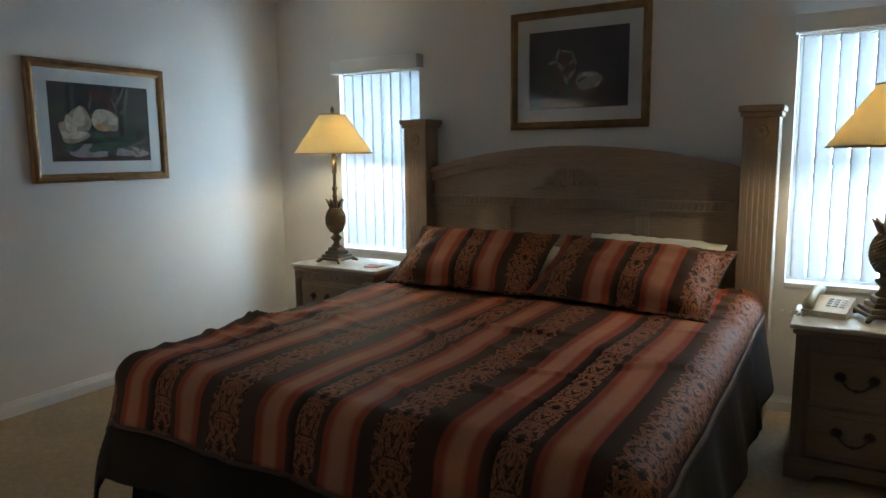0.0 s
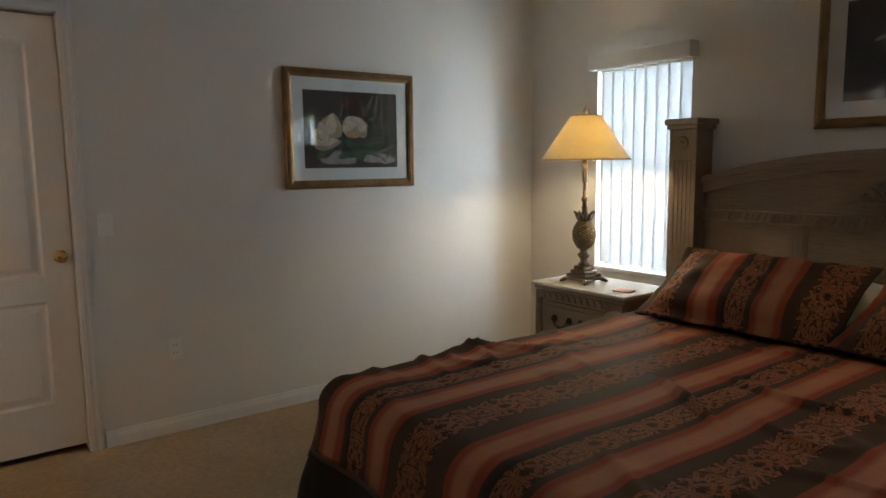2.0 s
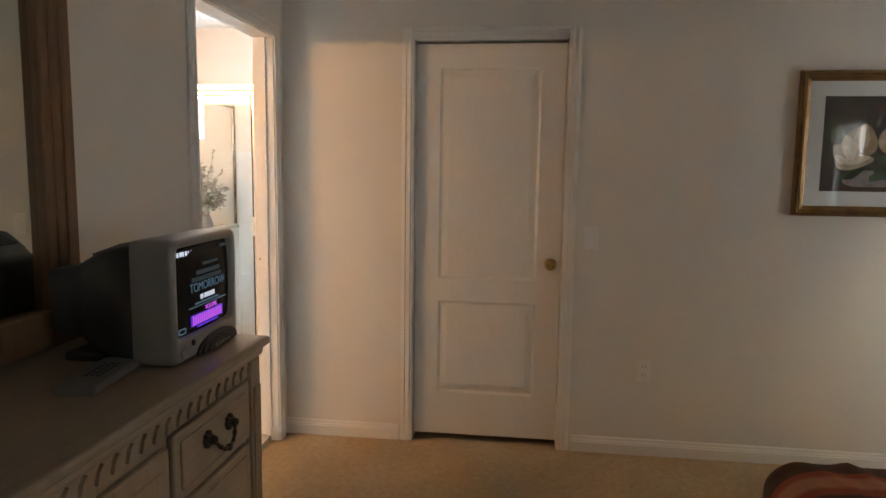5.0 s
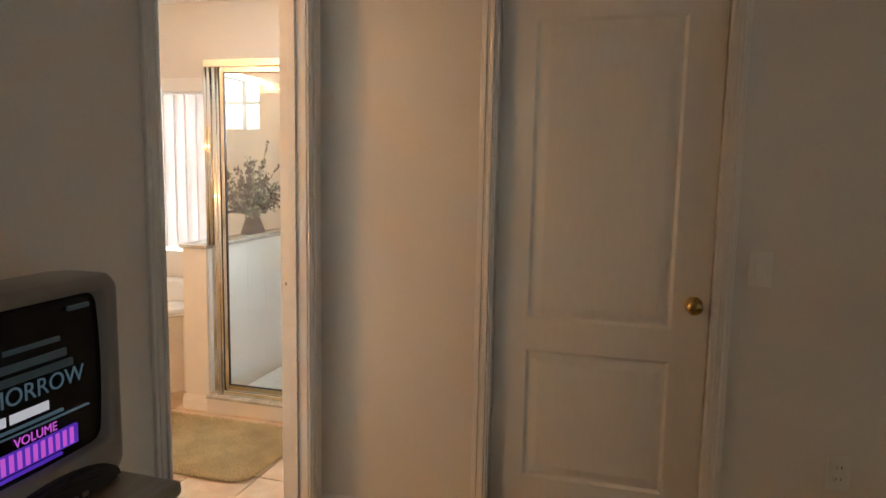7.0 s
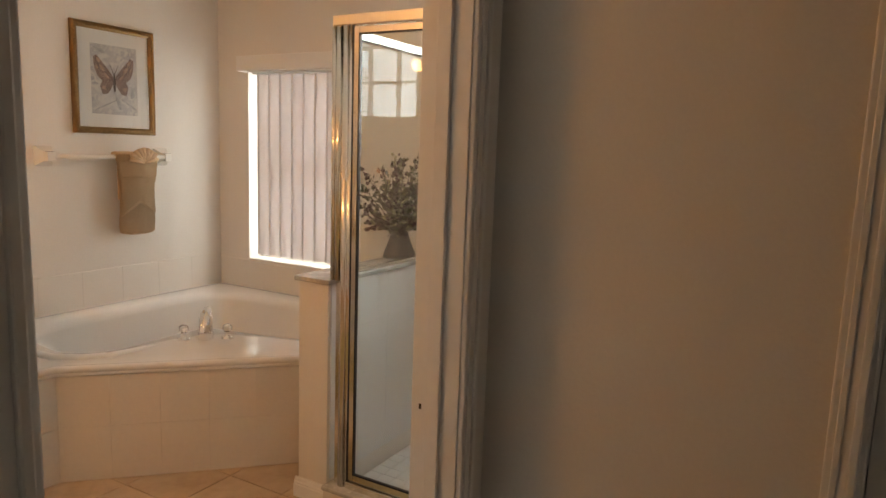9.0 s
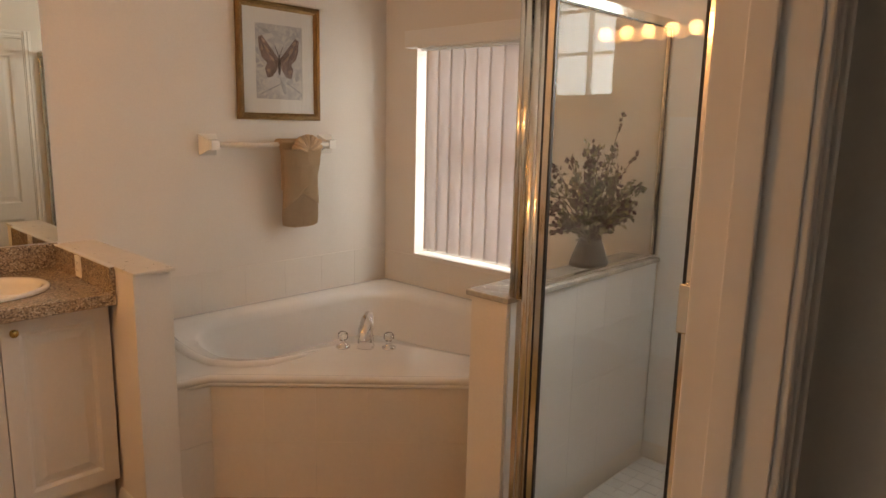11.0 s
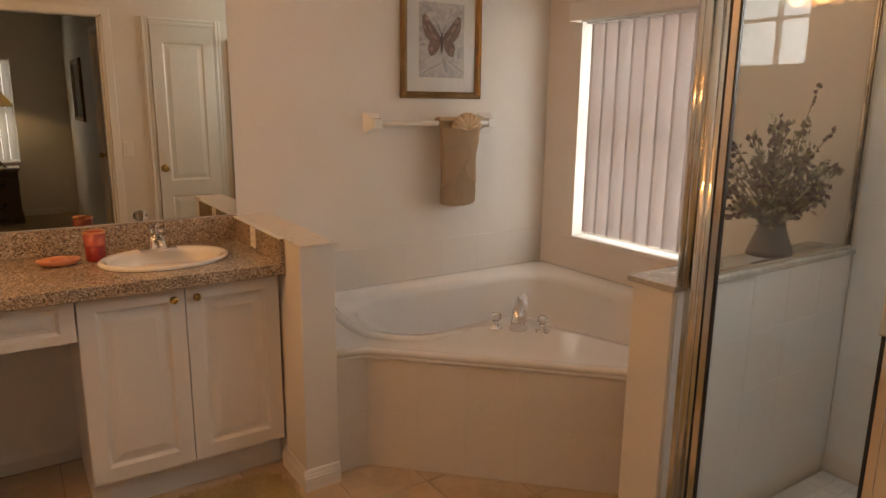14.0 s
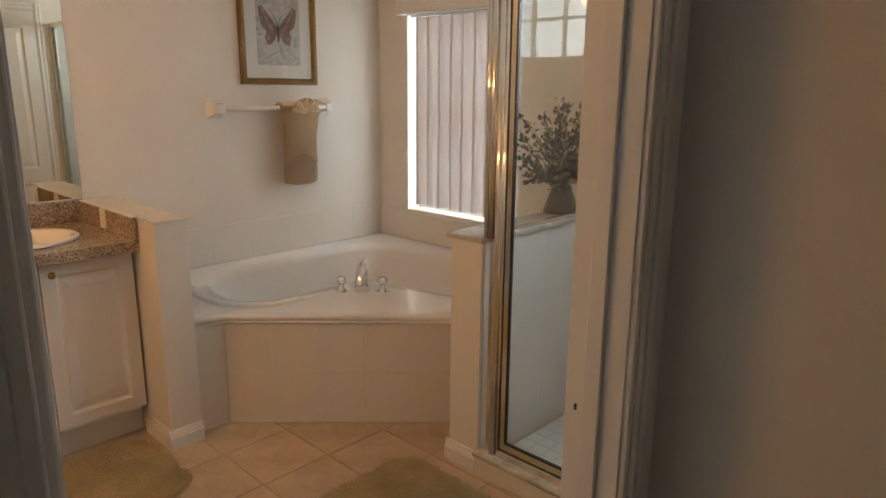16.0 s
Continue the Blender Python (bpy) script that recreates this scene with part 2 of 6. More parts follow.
def floor_tile_material():
    m, n, l, p = nodes_of("floor_tile")
    v = coords(n, l, kind="Object")
    rnd = n.new("ShaderNodeObjectInfo").outputs["Random"]
    a, b = noise_tex(n, l, v, 7, 5, 0.6, 0.4), noise_tex(n, l, v, 60, 4)
    base = ramp(n, l, a, [(0.3, (0.46, 0.335, 0.23)), (0.5, (0.56, 0.43, 0.31)), (0.7, (0.63, 0.50, 0.37))])
    tone = ramp(n, l, rnd, [(0.0, (0.90, 0.90, 0.90)), (1.0, (1.06, 1.04, 1.02))])
    l.new(mix(n, l, 1.0, base, tone, "MULTIPLY"), p.inputs["Base Color"])
    l.new(calc(n, l, "MULTIPLY_ADD", a, 0.2, 0.24), p.inputs["Roughness"])
    bump(n, l, p, b, 0.08, 0.003)
    return m


def granite_material():
    m, n, l, p = nodes_of("speckled_laminate")
    v = coords(n, l)
    vo = n.new("ShaderNodeTexVoronoi")
    vo.inputs["Scale"].default_value = 230
    l.new(v, vo.inputs["Vector"])
    cell = n.new("ShaderNodeSeparateColor")
    l.new(vo.outputs["Color"], cell.inputs[0])
    speck = ramp(n, l, cell.outputs[0], [(0.0, (0.12, 0.092, 0.070)), (0.13, (0.25, 0.190, 0.142)), (0.40, (0.38, 0.300, 0.230)), (0.70, (0.48, 0.395, 0.315)), (0.9, (0.60, 0.535, 0.460))], "CONSTANT")
    cloud = ramp(n, l, noise_tex(n, l, v, 9, 3), [(0.3, (0.82, 0.82, 0.82)), (0.7, (1.08, 1.06, 1.04))])
    l.new(mix(n, l, 1.0, speck, cloud, "MULTIPLY"), p.inputs["Base Color"])
    p.inputs["Roughness"].default_value = 0.22
    return m


def striped_cloth(name):
    """Satin stripes along y: copper damask, brown, rust and peach, with mirrored leaf figures woven into the damask bands."""
    m, n, l, p = nodes_of(name)
    tc, sep = n.new("ShaderNodeTexCoord"), n.new("ShaderNodeSeparateXYZ")
    l.new(tc.outputs["UV"], sep.inputs[0])
    u, w = sep.outputs[0], sep.outputs[1]
    period = 0.66
    f = calc(n, l, "FRACT", calc(n, l, "DIVIDE", calc(n, l, "ADD", u, 10 * period - 0.244), period))
    brown, black, rust, peach, tan = (0.080, 0.042, 0.026), (0.036, 0.019, 0.012), (0.30, 0.068, 0.034), (0.44, 0.175, 0.095), (0.40, 0.175, 0.095)
    stripe = ramp(n, l, f, [(0.0, black), (0.198, black), (0.202, brown), (0.308, brown), (0.314, rust), (0.345, rust), (0.372, peach), (0.438, peach), (0.465, rust), (0.508, rust), (0.514, brown), (0.56, black), (0.69, black), (0.695, brown), (0.728, brown), (0.734, rust), (0.757, rust), (0.788, tan), (0.825, peach), (0.862, tan), (0.890, rust), (0.920, rust), (0.926, brown), (0.995, brown)])
    dam = ramp(n, l, f, [(0.0, (1, 1, 1)), (0.20, (0, 0, 0)), (0.563, (1, 1, 1)), (0.692, (0, 0, 0))], "CONSTANT")
    fold = calc(n, l, "MINIMUM", calc(n, l, "ABSOLUTE", calc(n, l, "SUBTRACT", f, 0.10)), calc(n, l, "ABSOLUTE", calc(n, l, "SUBTRACT", f, 0.628)))
    row = calc(n, l, "MODULO", calc(n, l, "MULTIPLY", w, 1.3), 0.31)
    pos = n.new("ShaderNodeCombineXYZ")
    l.new(calc(n, l, "MULTIPLY", fold, period * 1.3), pos.inputs[0]), l.new(row, pos.inputs[1])
    curl = noise_tex(n, l, pos.outputs[0], 88, 1.0, 0.4, 1.3)
    wander = n.new("ShaderNodeTexNoise")
    wander.inputs["Scale"].default_value, wander.inputs["Detail"].default_value = 45.0, 1.0
    l.new(pos.outputs[0], wander.inputs["Vector"])
    shifted = n.new("ShaderNodeVectorMath")
    shifted.operation = "MULTIPLY_ADD"
    l.new(wander.outputs["Color"], shifted.inputs[0])
    shifted.inputs[1].default_value, shifted.inputs[2].default_value = (0.018, 0.018, 0), (-0.009, -0.009, 0)
    place = n.new("ShaderNodeVectorMath")
    l.new(pos.outputs[0], place.inputs[0]), l.new(shifted.outputs[0], place.inputs[1])
    # half a palmette, its stem and its side leaves: centre, half sizes and lean of each petal
    near = 9.0
    for ca, cb, ra, rb, lean in ((0.0, 0.068, 0.010, 0.030, 0), (0.017, 0.074, 0.008, 0.030, -24), (0.032, 0.062, 0.008, 0.027, -52), (0.040, 0.036, 0.007, 0.022, -84), (0.020, 0.020, 0.006, 0.022, 48), (0.0, 0.205, 0.008, 0.024, 0), (0.015, 0.200, 0.007, 0.024, -34), (0.030, 0.186, 0.007, 0.022, -66), (0.034, 0.228, 0.008, 0.026, 34), (0.048, 0.140, 0.009, 0.030, 12), (0.052, 0.268, 0.008, 0.026, -22), (0.014, 0.140, 0.007, 0.028, 28), (0.013, 0.268, 0.007, 0.026, -30), (0.040, 0.300, 0.006, 0.022, 62), (0.054, 0.092, 0.006, 0.020, -10), (0.030, 0.110, 0.005, 0.020, 70), (0.068, 0.050, 0.007, 0.026, 20), (0.072, 0.170, 0.008, 0.028, -25), (0.070, 0.235, 0.007, 0.026, 35), (0.076, 0.115, 0.006, 0.020, 80), (0.074, 0.295, 0.007, 0.024, -30)):
        mp = n.new("ShaderNodeMapping")
        mp.vector_type = "TEXTURE"
        mp.inputs["Location"].default_value, mp.inputs["Rotation"].default_value, mp.inputs["Scale"].default_value = (ca, cb, 0), (0, 0, radians(lean)), (ra * 1.4, rb * 1.15, 1)
        l.new(place.outputs[0], mp.inputs[0])
        ln = n.new("ShaderNodeVectorMath")
        ln.operation = "LENGTH"
        l.new(mp.outputs[0], ln.inputs[0])
        near = calc(n, l, "MINIMUM", near, ln.outputs["Value"])
    figure = ramp(n, l, calc(n, l, "MULTIPLY", near, 0.5), [(0.0, (0.25, 0.25, 0.25)), (0.10, (0.35, 0.35, 0.35)), (0.20, (1, 1, 1)), (0.50, (0.9, 0.9, 0.9)), (0.56, (0, 0, 0)), (0.66, (0, 0, 0)), (0.70, (0.45, 0.45, 0.45)), (0.76, (0, 0, 0))])
    blade = ramp(n, l, curl, [(0.52, (0, 0, 0)), (0.58, (0.5, 0.5, 0.5))])
    figure = calc(n, l, "MAXIMUM", figure, blade)
    copper = ramp(n, l, curl, [(0.3, (0.22, 0.078, 0.038)), (0.7, (0.36, 0.145, 0.074))])
    woven = mix(n, l, figure, black, copper)
    body = mix(n, l, dam, stripe, woven)
    pos2 = n.new("ShaderNodeCombineXYZ")
    l.new(calc(n, l, "MULTIPLY", u, 700), pos2.inputs[0]), l.new(calc(n, l, "MULTIPLY", w, 60), pos2.inputs[1])
    thread = noise_tex(n, l, pos2.outputs[0], 1.0, 2)
    wear = noise_tex(n, l, tc.outputs["UV"], 3, 3)
    body = mix(n, l, 0.35, body, ramp(n, l, thread, [(0.3, (0.7, 0.7, 0.7)), (0.7, (1.3, 1.3, 1.3))]), "MULTIPLY")
    body = mix(n, l, 1.0, body, ramp(n, l, wear, [(0.3, (0.88, 0.88, 0.88)), (0.7, (1.12, 1.12, 1.12))]), "MULTIPLY")
    l.new(body, p.inputs["Base Color"])
    p.inputs["Roughness"].default_value = 0.62
    p.inputs["Specular IOR Level"].default_value = 0.10
    bump(n, l, p, calc(n, l, "ADD", thread, calc(n, l, "MULTIPLY", figure, calc(n, l, "MULTIPLY", dam, 0.8))), 0.16, 0.002)
    return m


def leafy_print(name, ground, dark, leaf):
    """The ground of a print: mottled, with leaf-like patches painted over it."""
    m, n, l, p = nodes_of(name)
    tc = n.new("ShaderNodeTexCoord")
    v = tc.outputs["UV"]
    a, b = noise_tex(n, l, v, 7, 4, 0.6, 1.0), noise_tex(n, l, v, 26, 4, 0.6, 1.5)
    col = ramp(n, l, a, [(0.35, dark), (0.65, ground)])
    col = mix(n, l, ramp(n, l, b, [(0.50, (0, 0, 0)), (0.56, (1, 1, 1))]), col, leaf)
    l.new(col, p.inputs["Base Color"])
    p.inputs["Roughness"].default_value = 0.7
    return m


CARPET, FLOORTILE, GRANITE = carpet_material(), floor_tile_material(), granite_material()
STRIPES = striped_cloth("striped_damask")

# ---- building helpers ----


def part(name, bm, material, parent=None, label="", smooth=False, at=None):
    me = bpy.data.meshes.new(name)
    bmesh.ops.recalc_face_normals(bm, faces=bm.faces)
    bm.to_mesh(me)
    bm.free()
    me.materials.append(material)
    if smooth:
        for f in me.polygons:
            f.use_smooth = True
    ob = new(name, me)
    if parent:
        ob.parent = parent
    if at is not None:
        ob.matrix_basis = at
    if label:
        ob["label"] = label
    return ob


def thing(name, label, category, at=None, group="", kind=""):
    ob = new(name)
    ob.empty_display_size = 0.1
    if at is not None:
        ob.matrix_basis = at
    return tagged(ob, label, category, group, kind)


def box(bm, x0, y0, z0, x1, y1, z1, bevel=0.0, seg=2):
    vs = bmesh.ops.create_cube(bm, size=1)["verts"]
    for v in vs:
        v.co = ((x0 + x1) / 2 + v.co.x * (x1 - x0), (y0 + y1) / 2 + v.co.y * (y1 - y0), (z0 + z1) / 2 + v.co.z * (z1 - z0))
    if bevel:
        edges = list({e for v in vs for e in v.link_edges})
        bmesh.ops.bevel(bm, geom=edges, offset=bevel, segments=seg, profile=0.5, affect="EDGES")
    return bm


def boxed(*args, bevel=0.0, seg=2):
    return box(bmesh.new(), *args, bevel=bevel, seg=seg)


def lathe(bm, profile, seg=24, at=(0, 0, 0), close=True):
    rings = []
    for r, z in profile:
        rings.append([bm.verts.new((at[0] + r * math.cos(2 * math.pi * i / seg), at[1] + r * math.sin(2 * math.pi * i / seg), at[2] + z)) for i in range(seg)])
    for a, b in zip(rings, rings[1:]):
        for i in range(seg):
            bm.faces.new((a[i], a[(i + 1) % seg], b[(i + 1) % seg], b[i]))
    if close:
        for ring in (rings[0], rings[-1]):
            bm.faces.new(ring)
    return bm


def tube(bm, pts, radius, seg=8):
    pts = [Vector(q) for q in pts]
    rings = []
    for i, q in enumerate(pts):
        d = (pts[min(i + 1, len(pts) - 1)] - pts[max(i - 1, 0)]).normalized()
        s = d.cross(Vector((0, 0, 1)) if abs(d.z) < 0.9 else Vector((1, 0, 0))).normalized()
        t = d.cross(s)
        r = radius[i] if isinstance(radius, (list, tuple)) else radius
        rings.append([bm.verts.new(q + (s * math.cos(2 * math.pi * k / seg) + t * math.sin(2 * math.pi * k / seg)) * r) for k in range(seg)])
    for a, b in zip(rings, rings[1:]):
        for k in range(seg):
            bm.faces.new((a[k], a[(k + 1) % seg], b[(k + 1) % seg], b[k]))
    bm.faces.new(rings[0]), bm.faces.new(rings[-1])
    return bm


def prism(bm, outline, axis, lo, hi):
    """Fill a flat outline and give it thickness along an axis."""
    def at(p, w):
        return {"x": (w, p[0], p[1]), "y": (p[0], w, p[1]), "z": (p[0], p[1], w)}[axis]
    a = [bm.verts.new(at(p, lo)) for p in outline]
    b = [bm.verts.new(at(p, hi)) for p in outline]
    bm.faces.new(a), bm.faces.new(b)
    for i in range(len(outline)):
        j = (i + 1) % len(outline)
        bm.faces.new((a[i], a[j], b[j], b[i]))
    return bm


def bevelled(bm, offset, seg=2, angle=0.5):
    edges = [e for e in bm.edges if len(e.link_faces) == 2 and e.calc_face_angle(0) > angle]
    bmesh.ops.bevel(bm, geom=edges, offset=offset, segments=seg, profile=0.5, affect="EDGES")
    return bm


def wall(name, x0, y0, x1, y1, z1, openings=(), material=WALL, z0=-0.1, label="painted wall"):
    """A wall whose length runs along its longer side. openings: from, to, sill, head."""
    bm = bmesh.new()
    along = 0 if x1 - x0 > y1 - y0 else 1
    lo, hi = (x0, x1) if along == 0 else (y0, y1)

    def seg(a, b, c, d):
        if b - a > 1e-4 and d - c > 1e-4:
            box(bm, *((a, y0, c, b, y1, d) if along == 0 else (x0, a, c, x1, b, d)))
    cut = lo
    for a, b, s, h in sorted(openings):
        seg(cut, a, z0, z1), seg(a, b, z0, s), seg(a, b, h, z1)
        cut = b
    seg(cut, hi, z0, z1)
    return tagged(part(name, bm, material), label, "wall", kind="structure")


def skirting(bm, a, b, out, base, height=0.083):
    """A stepped baseboard from a to b on the floor, standing proud towards out."""
    a, b, o = Vector((*a, 0)), Vector((*b, 0)), Vector((*out, 0))
    prof = [(0.0, 0.0), (0.014, 0.0), (0.014, height * 0.62), (0.011, height * 0.68), (0.0115, height * 0.74), (0.008, height * 0.80), (0.006, height * 0.94), (0.003, height), (0.0, height)]
    ra = [bm.verts.new(a + o * d + Vector((0, 0, base + z))) for d, z in prof]
    rb = [bm.verts.new(b + o * d + Vector((0, 0, base + z))) for d, z in prof]
    for i in range(len(prof)):
        j = (i + 1) % len(prof)
        bm.faces.new((ra[i], ra[j], rb[j], rb[i]))
    bm.faces.new(ra), bm.faces.new(rb)


def casing_piece(bm, x0, z0, x1, z1, face):
    """One board of a moulded casing in the plane y = face, proud towards +y; boards are mitred by simply meeting."""
    box(bm, x0, face, z0, x1, face + 0.013, z1, bevel=0.003)
    if x1 - x0 < z1 - z0:
        w = x1 - x0
        box(bm, x0 + w * 0.16, face + 0.010, z0, x0 + w * 0.40, face + 0.019, z1, bevel=0.003)
        box(bm, x0 + w * 0.62, face + 0.010, z0, x0 + w * 0.80, face + 0.0165, z1, bevel=0.002)
    else:
        h = z1 - z0
        box(bm, x0, face + 0.010, z0 + h * 0.60, x1, face + 0.019, z0 + h * 0.84, bevel=0.003)
        box(bm, x0, face + 0.010, z0 + h * 0.20, x1, face + 0.0165, z0 + h * 0.38, bevel=0.002)


def door_casing(parent, x0, x1, head, base, face, width=0.062, depth=0.115):
    """Casing boards, jambs and stops of an opening in a wall that faces +y at y = face, in the parent's own axes."""
    for name, a in (("casing", (x0 - width, base, x0 - 0.004, head + width)), ("casing", (x1 + 0.004, base, x1 + width, head + width)), ("head_casing", (x0 - 0.004, head + 0.004, x1 + 0.004, head + width))):
        bm = bmesh.new()
        casing_piece(bm, a[0], a[1], a[2], a[3], face)
        part(name, bm, TRIM, parent)
    for name, a in (("jamb", (x0 - 0.018, base, x0, head)), ("jamb", (x1, base, x1 + 0.018, head)), ("head_jamb", (x0, head, x1, head + 0.018))):
        part(name, boxed(a[0], face - depth - 0.003, a[1], a[2], face + 0.003, a[3], bevel=0.002), TRIM, parent)


def panel_leaf(bm, w, h, t, panels, proud=0.009):
    """A moulded door leaf, from x = 0 to w and z = 0 to h, front at y = 0 and back at y = -t, both faces alike."""
    box(bm, 0, -t + proud, 0, w, -proud, h)
    for s, d in ((-proud, 0.0), (-t, -t + proud)):
        xs = sorted({0.0, w} | {q for a in panels for q in (a[0], a[2])})
        zs = sorted({0.0, h} | {q for a in panels for q in (a[1], a[3])})
        for x0, x1 in zip(xs, xs[1:]):
            for z0, z1 in zip(zs, zs[1:]):
                if not any(a[0] <= x0 and x1 <= a[2] and a[1] <= z0 and z1 <= a[3] for a in panels):
                    box(bm, x0, s, z0, x1, d, z1)
        for a in panels:
            g0, g1 = 0.022, 0.048
            face, back = (d, s) if d > -t / 2 else (s, d)
            sign = 1 if d > -t / 2 else -1
            ring0 = [(a[0], a[1]), (a[2], a[1]), (a[2], a[3]), (a[0], a[3])]

            def inset(g):
                return [(a[0] + g, a[1] + g), (a[2] - g, a[1] + g), (a[2] - g, a[3] - g), (a[0] + g, a[3] - g)]
            out = face
            deep = back + sign * 0.0005
            mid = back + sign * proud * 0.62
            rows = [(ring0, out), (inset(0.012), deep), (inset(g0), deep), (inset(g1), mid)]
            vs = [[bm.verts.new((x, y, z)) for x, z in ring] for ring, y in rows]
            for p, q in zip(vs, vs[1:]):
                for i in range(4):
                    bm.faces.new((p[i], p[(i + 1) % 4], q[(i + 1) % 4], q[i]))
            bm.faces.new(vs[-1])
    return bm


def round_knob(parent, at, material=BRASS, size=0.027, name="knob", back=True):
    """A turned knob that stands out along +y."""
    prof = [(0.0001, 0), (0.030, 0), (0.030, 0.004), (0.012, 0.007), (0.010, 0.022), (0.018, 0.028), (0.026, 0.038), (0.0275, 0.048), (0.022, 0.058), (0.012, 0.062), (0.0001, 0.063)]
    k = size / 0.0275
    bm = lathe(bmesh.new(), [(r * k, z * k) for r, z in prof], 20, close=False)
    return part(name, bm, material, parent, "round brass knob" if material is BRASS else "", True, Matrix.Translation(at) @ pose(0, 0, 0, -90))

# ---- structure ----
BED_FLOOR, BATH_FLOOR, TOP = -0.025, 0.0, 2.48
NORTH, SOUTH, SOUTH_BACK = 0.0, -4.38, -4.482
BATH_S, BATH_W, BATH_E = -7.18, -1.80, 1.62

ground = tagged(part("ground", boxed(-60, -60, -0.6, 60, 60, -0.45), GROUND), "grass around the house", "ground", kind="structure")
carpet = tagged(part("floor", boxed(-1.8, -4.44, -0.12, 5.3, 0.0, BED_FLOOR), CARPET), "beige cut pile carpet", "floor", kind="structure")
subfloor = tagged(part("bath_floor", boxed(-1.9, -7.3, -0.12, 1.75, -4.44, BATH_FLOOR - 0.006), GROUT), "grouted floor of beige ceramic tiles", "floor", kind="structure")
tagged(part("ceiling", boxed(-1.95, -7.35, TOP, 5.45, 0.15, TOP + 0.12), CEILING), "white textured ceiling", "ceiling", kind="structure")

WIN_L, WIN_R = (0.60, 1.28, 0.665, 1.915), (3.52, 4.26, 0.665, 1.915)
wall("wall_north", -1.95, 0.0, 5.45, 0.16, TOP, [WIN_L, WIN_R], label="off-white painted bedroom wall with two windows")
wall("wall_west", -0.115, SOUTH, 0.0, 0.0, TOP, [(-3.700, -2.932, -0.1, 2.045)], label="off-white painted bedroom wall with a closet doorway")
wall("wall_south", -1.80, SOUTH_BACK, 5.3, SOUTH, TOP, [(0.108, 0.938, -0.1, 2.055)], label="painted wall between bedroom and bathroom")
wall("wall_east", 5.3, -4.495, 5.45, 0.0, TOP, label="off-white painted bedroom wall")
wall("wall_bath_west", -1.96, -7.35, BATH_W, 0.0, TOP, [(-6.925, -6.065, 0.732, 1.875), (-5.20, -4.63, 1.615, 2.185)], BATH_WALL, label="painted bathroom wall with a window and a glass block window")
wall("wall_bath_south", -1.80, -7.35, 1.75, BATH_S, TOP, (), BATH_WALL, label="painted bathroom wall behind tub and vanity")
wall("wall_bath_east", BATH_E, BATH_S, BATH_E + 0.12, SOUTH_BACK, TOP, (), BATH_WALL, label="painted bathroom wall")

bm = bmesh.new()
for a, b, o in (((0, 0), (0, -2.866), (1, 0)), ((0, -3.766), (0, SOUTH), (1, 0)), ((0, 0), (5.3, 0), (0, -1)), ((1.0, SOUTH), (5.3, SOUTH), (0, 1)), ((5.3, SOUTH), (5.3, 0), (-1, 0))):
    skirting(bm, a, b, o, BED_FLOOR)
tagged(part("baseboard", bm, TRIM), "white stepped baseboard along the bedroom walls", "baseboard", kind="structure")
bm = bmesh.new()
for a, b, o in (((0.70, BATH_S), (BATH_E, BATH_S), (0, 1)), ((BATH_E, BATH_S), (BATH_E, SOUTH_BACK), (-1, 0)), ((0.050, SOUTH_BACK), (-0.13, SOUTH_BACK), (0, -1)), ((1.0, SOUTH_BACK), (BATH_E, SOUTH_BACK), (0, -1))):
    skirting(bm, a, b, o, BATH_FLOOR)
tagged(part("baseboard", bm, TRIM), "white stepped baseboard along the bathroom walls", "baseboard", kind="structure")

# bathroom doorway in the south wall
doorway = thing("door_1", "open white bathroom doorway with moulded casing", "doorway", kind="structure")
door_casing(doorway, 0.126, 0.920, 2.037, BED_FLOOR, SOUTH, depth=0.102)
for x0, x1 in ((0.126, 0.136), (0.910, 0.920)):
    part("door_stop", boxed(x0, -4.446, BED_FLOOR, x1, -4.416, 2.037, bevel=0.002), TRIM, doorway)
part("strike_plate", boxed(0.1250, -4.467, 0.931, 0.1268, -4.461, 0.943, bevel=0.001), PULL, doorway, "small dark strike plate")
for a in ((0.050, BATH_FLOOR, 0.108, 2.10), (0.932, BATH_FLOOR, 0.990, 2.10), (0.108, 2.045, 0.932, 2.10)):
    part("casing", boxed(a[0], SOUTH_BACK - 0.012, a[1], a[2], SOUTH_BACK, a[3], bevel=0.004), TRIM, doorway)
part("threshold", boxed(0.126, -4.48, -0.03, 0.920, -4.420, 0.006, bevel=0.004), STONE, doorway, "grey stone threshold strip")

PANELS = [(0.115, 0.225, 0.625, 0.715), (0.115, 0.83, 0.625, 1.905)]


def swing_leaf(name, label, at, w, h, panels, knob_x, kind="structure"):
    leaf = thing(name, label, "door", at, kind=kind)
    part("leaf", panel_leaf(bmesh.new(), w, h, 0.035, panels), DOOR, leaf)
    round_knob(leaf, (knob_x, 0.0, 0.925))
    other = round_knob(leaf, (knob_x, -0.035, 0.925))
    other.matrix_basis = Matrix.Translation((knob_x, -0.035, 0.925)) @ pose(0, 0, 0, 90)
    return leaf


bath_leaf = swing_leaf("door_leaf", "white two-panel bathroom door standing open", pose(0.925, -4.505, 0.012, 0, 0, -74), 0.745, 2.02, PANELS, 0.685, "")

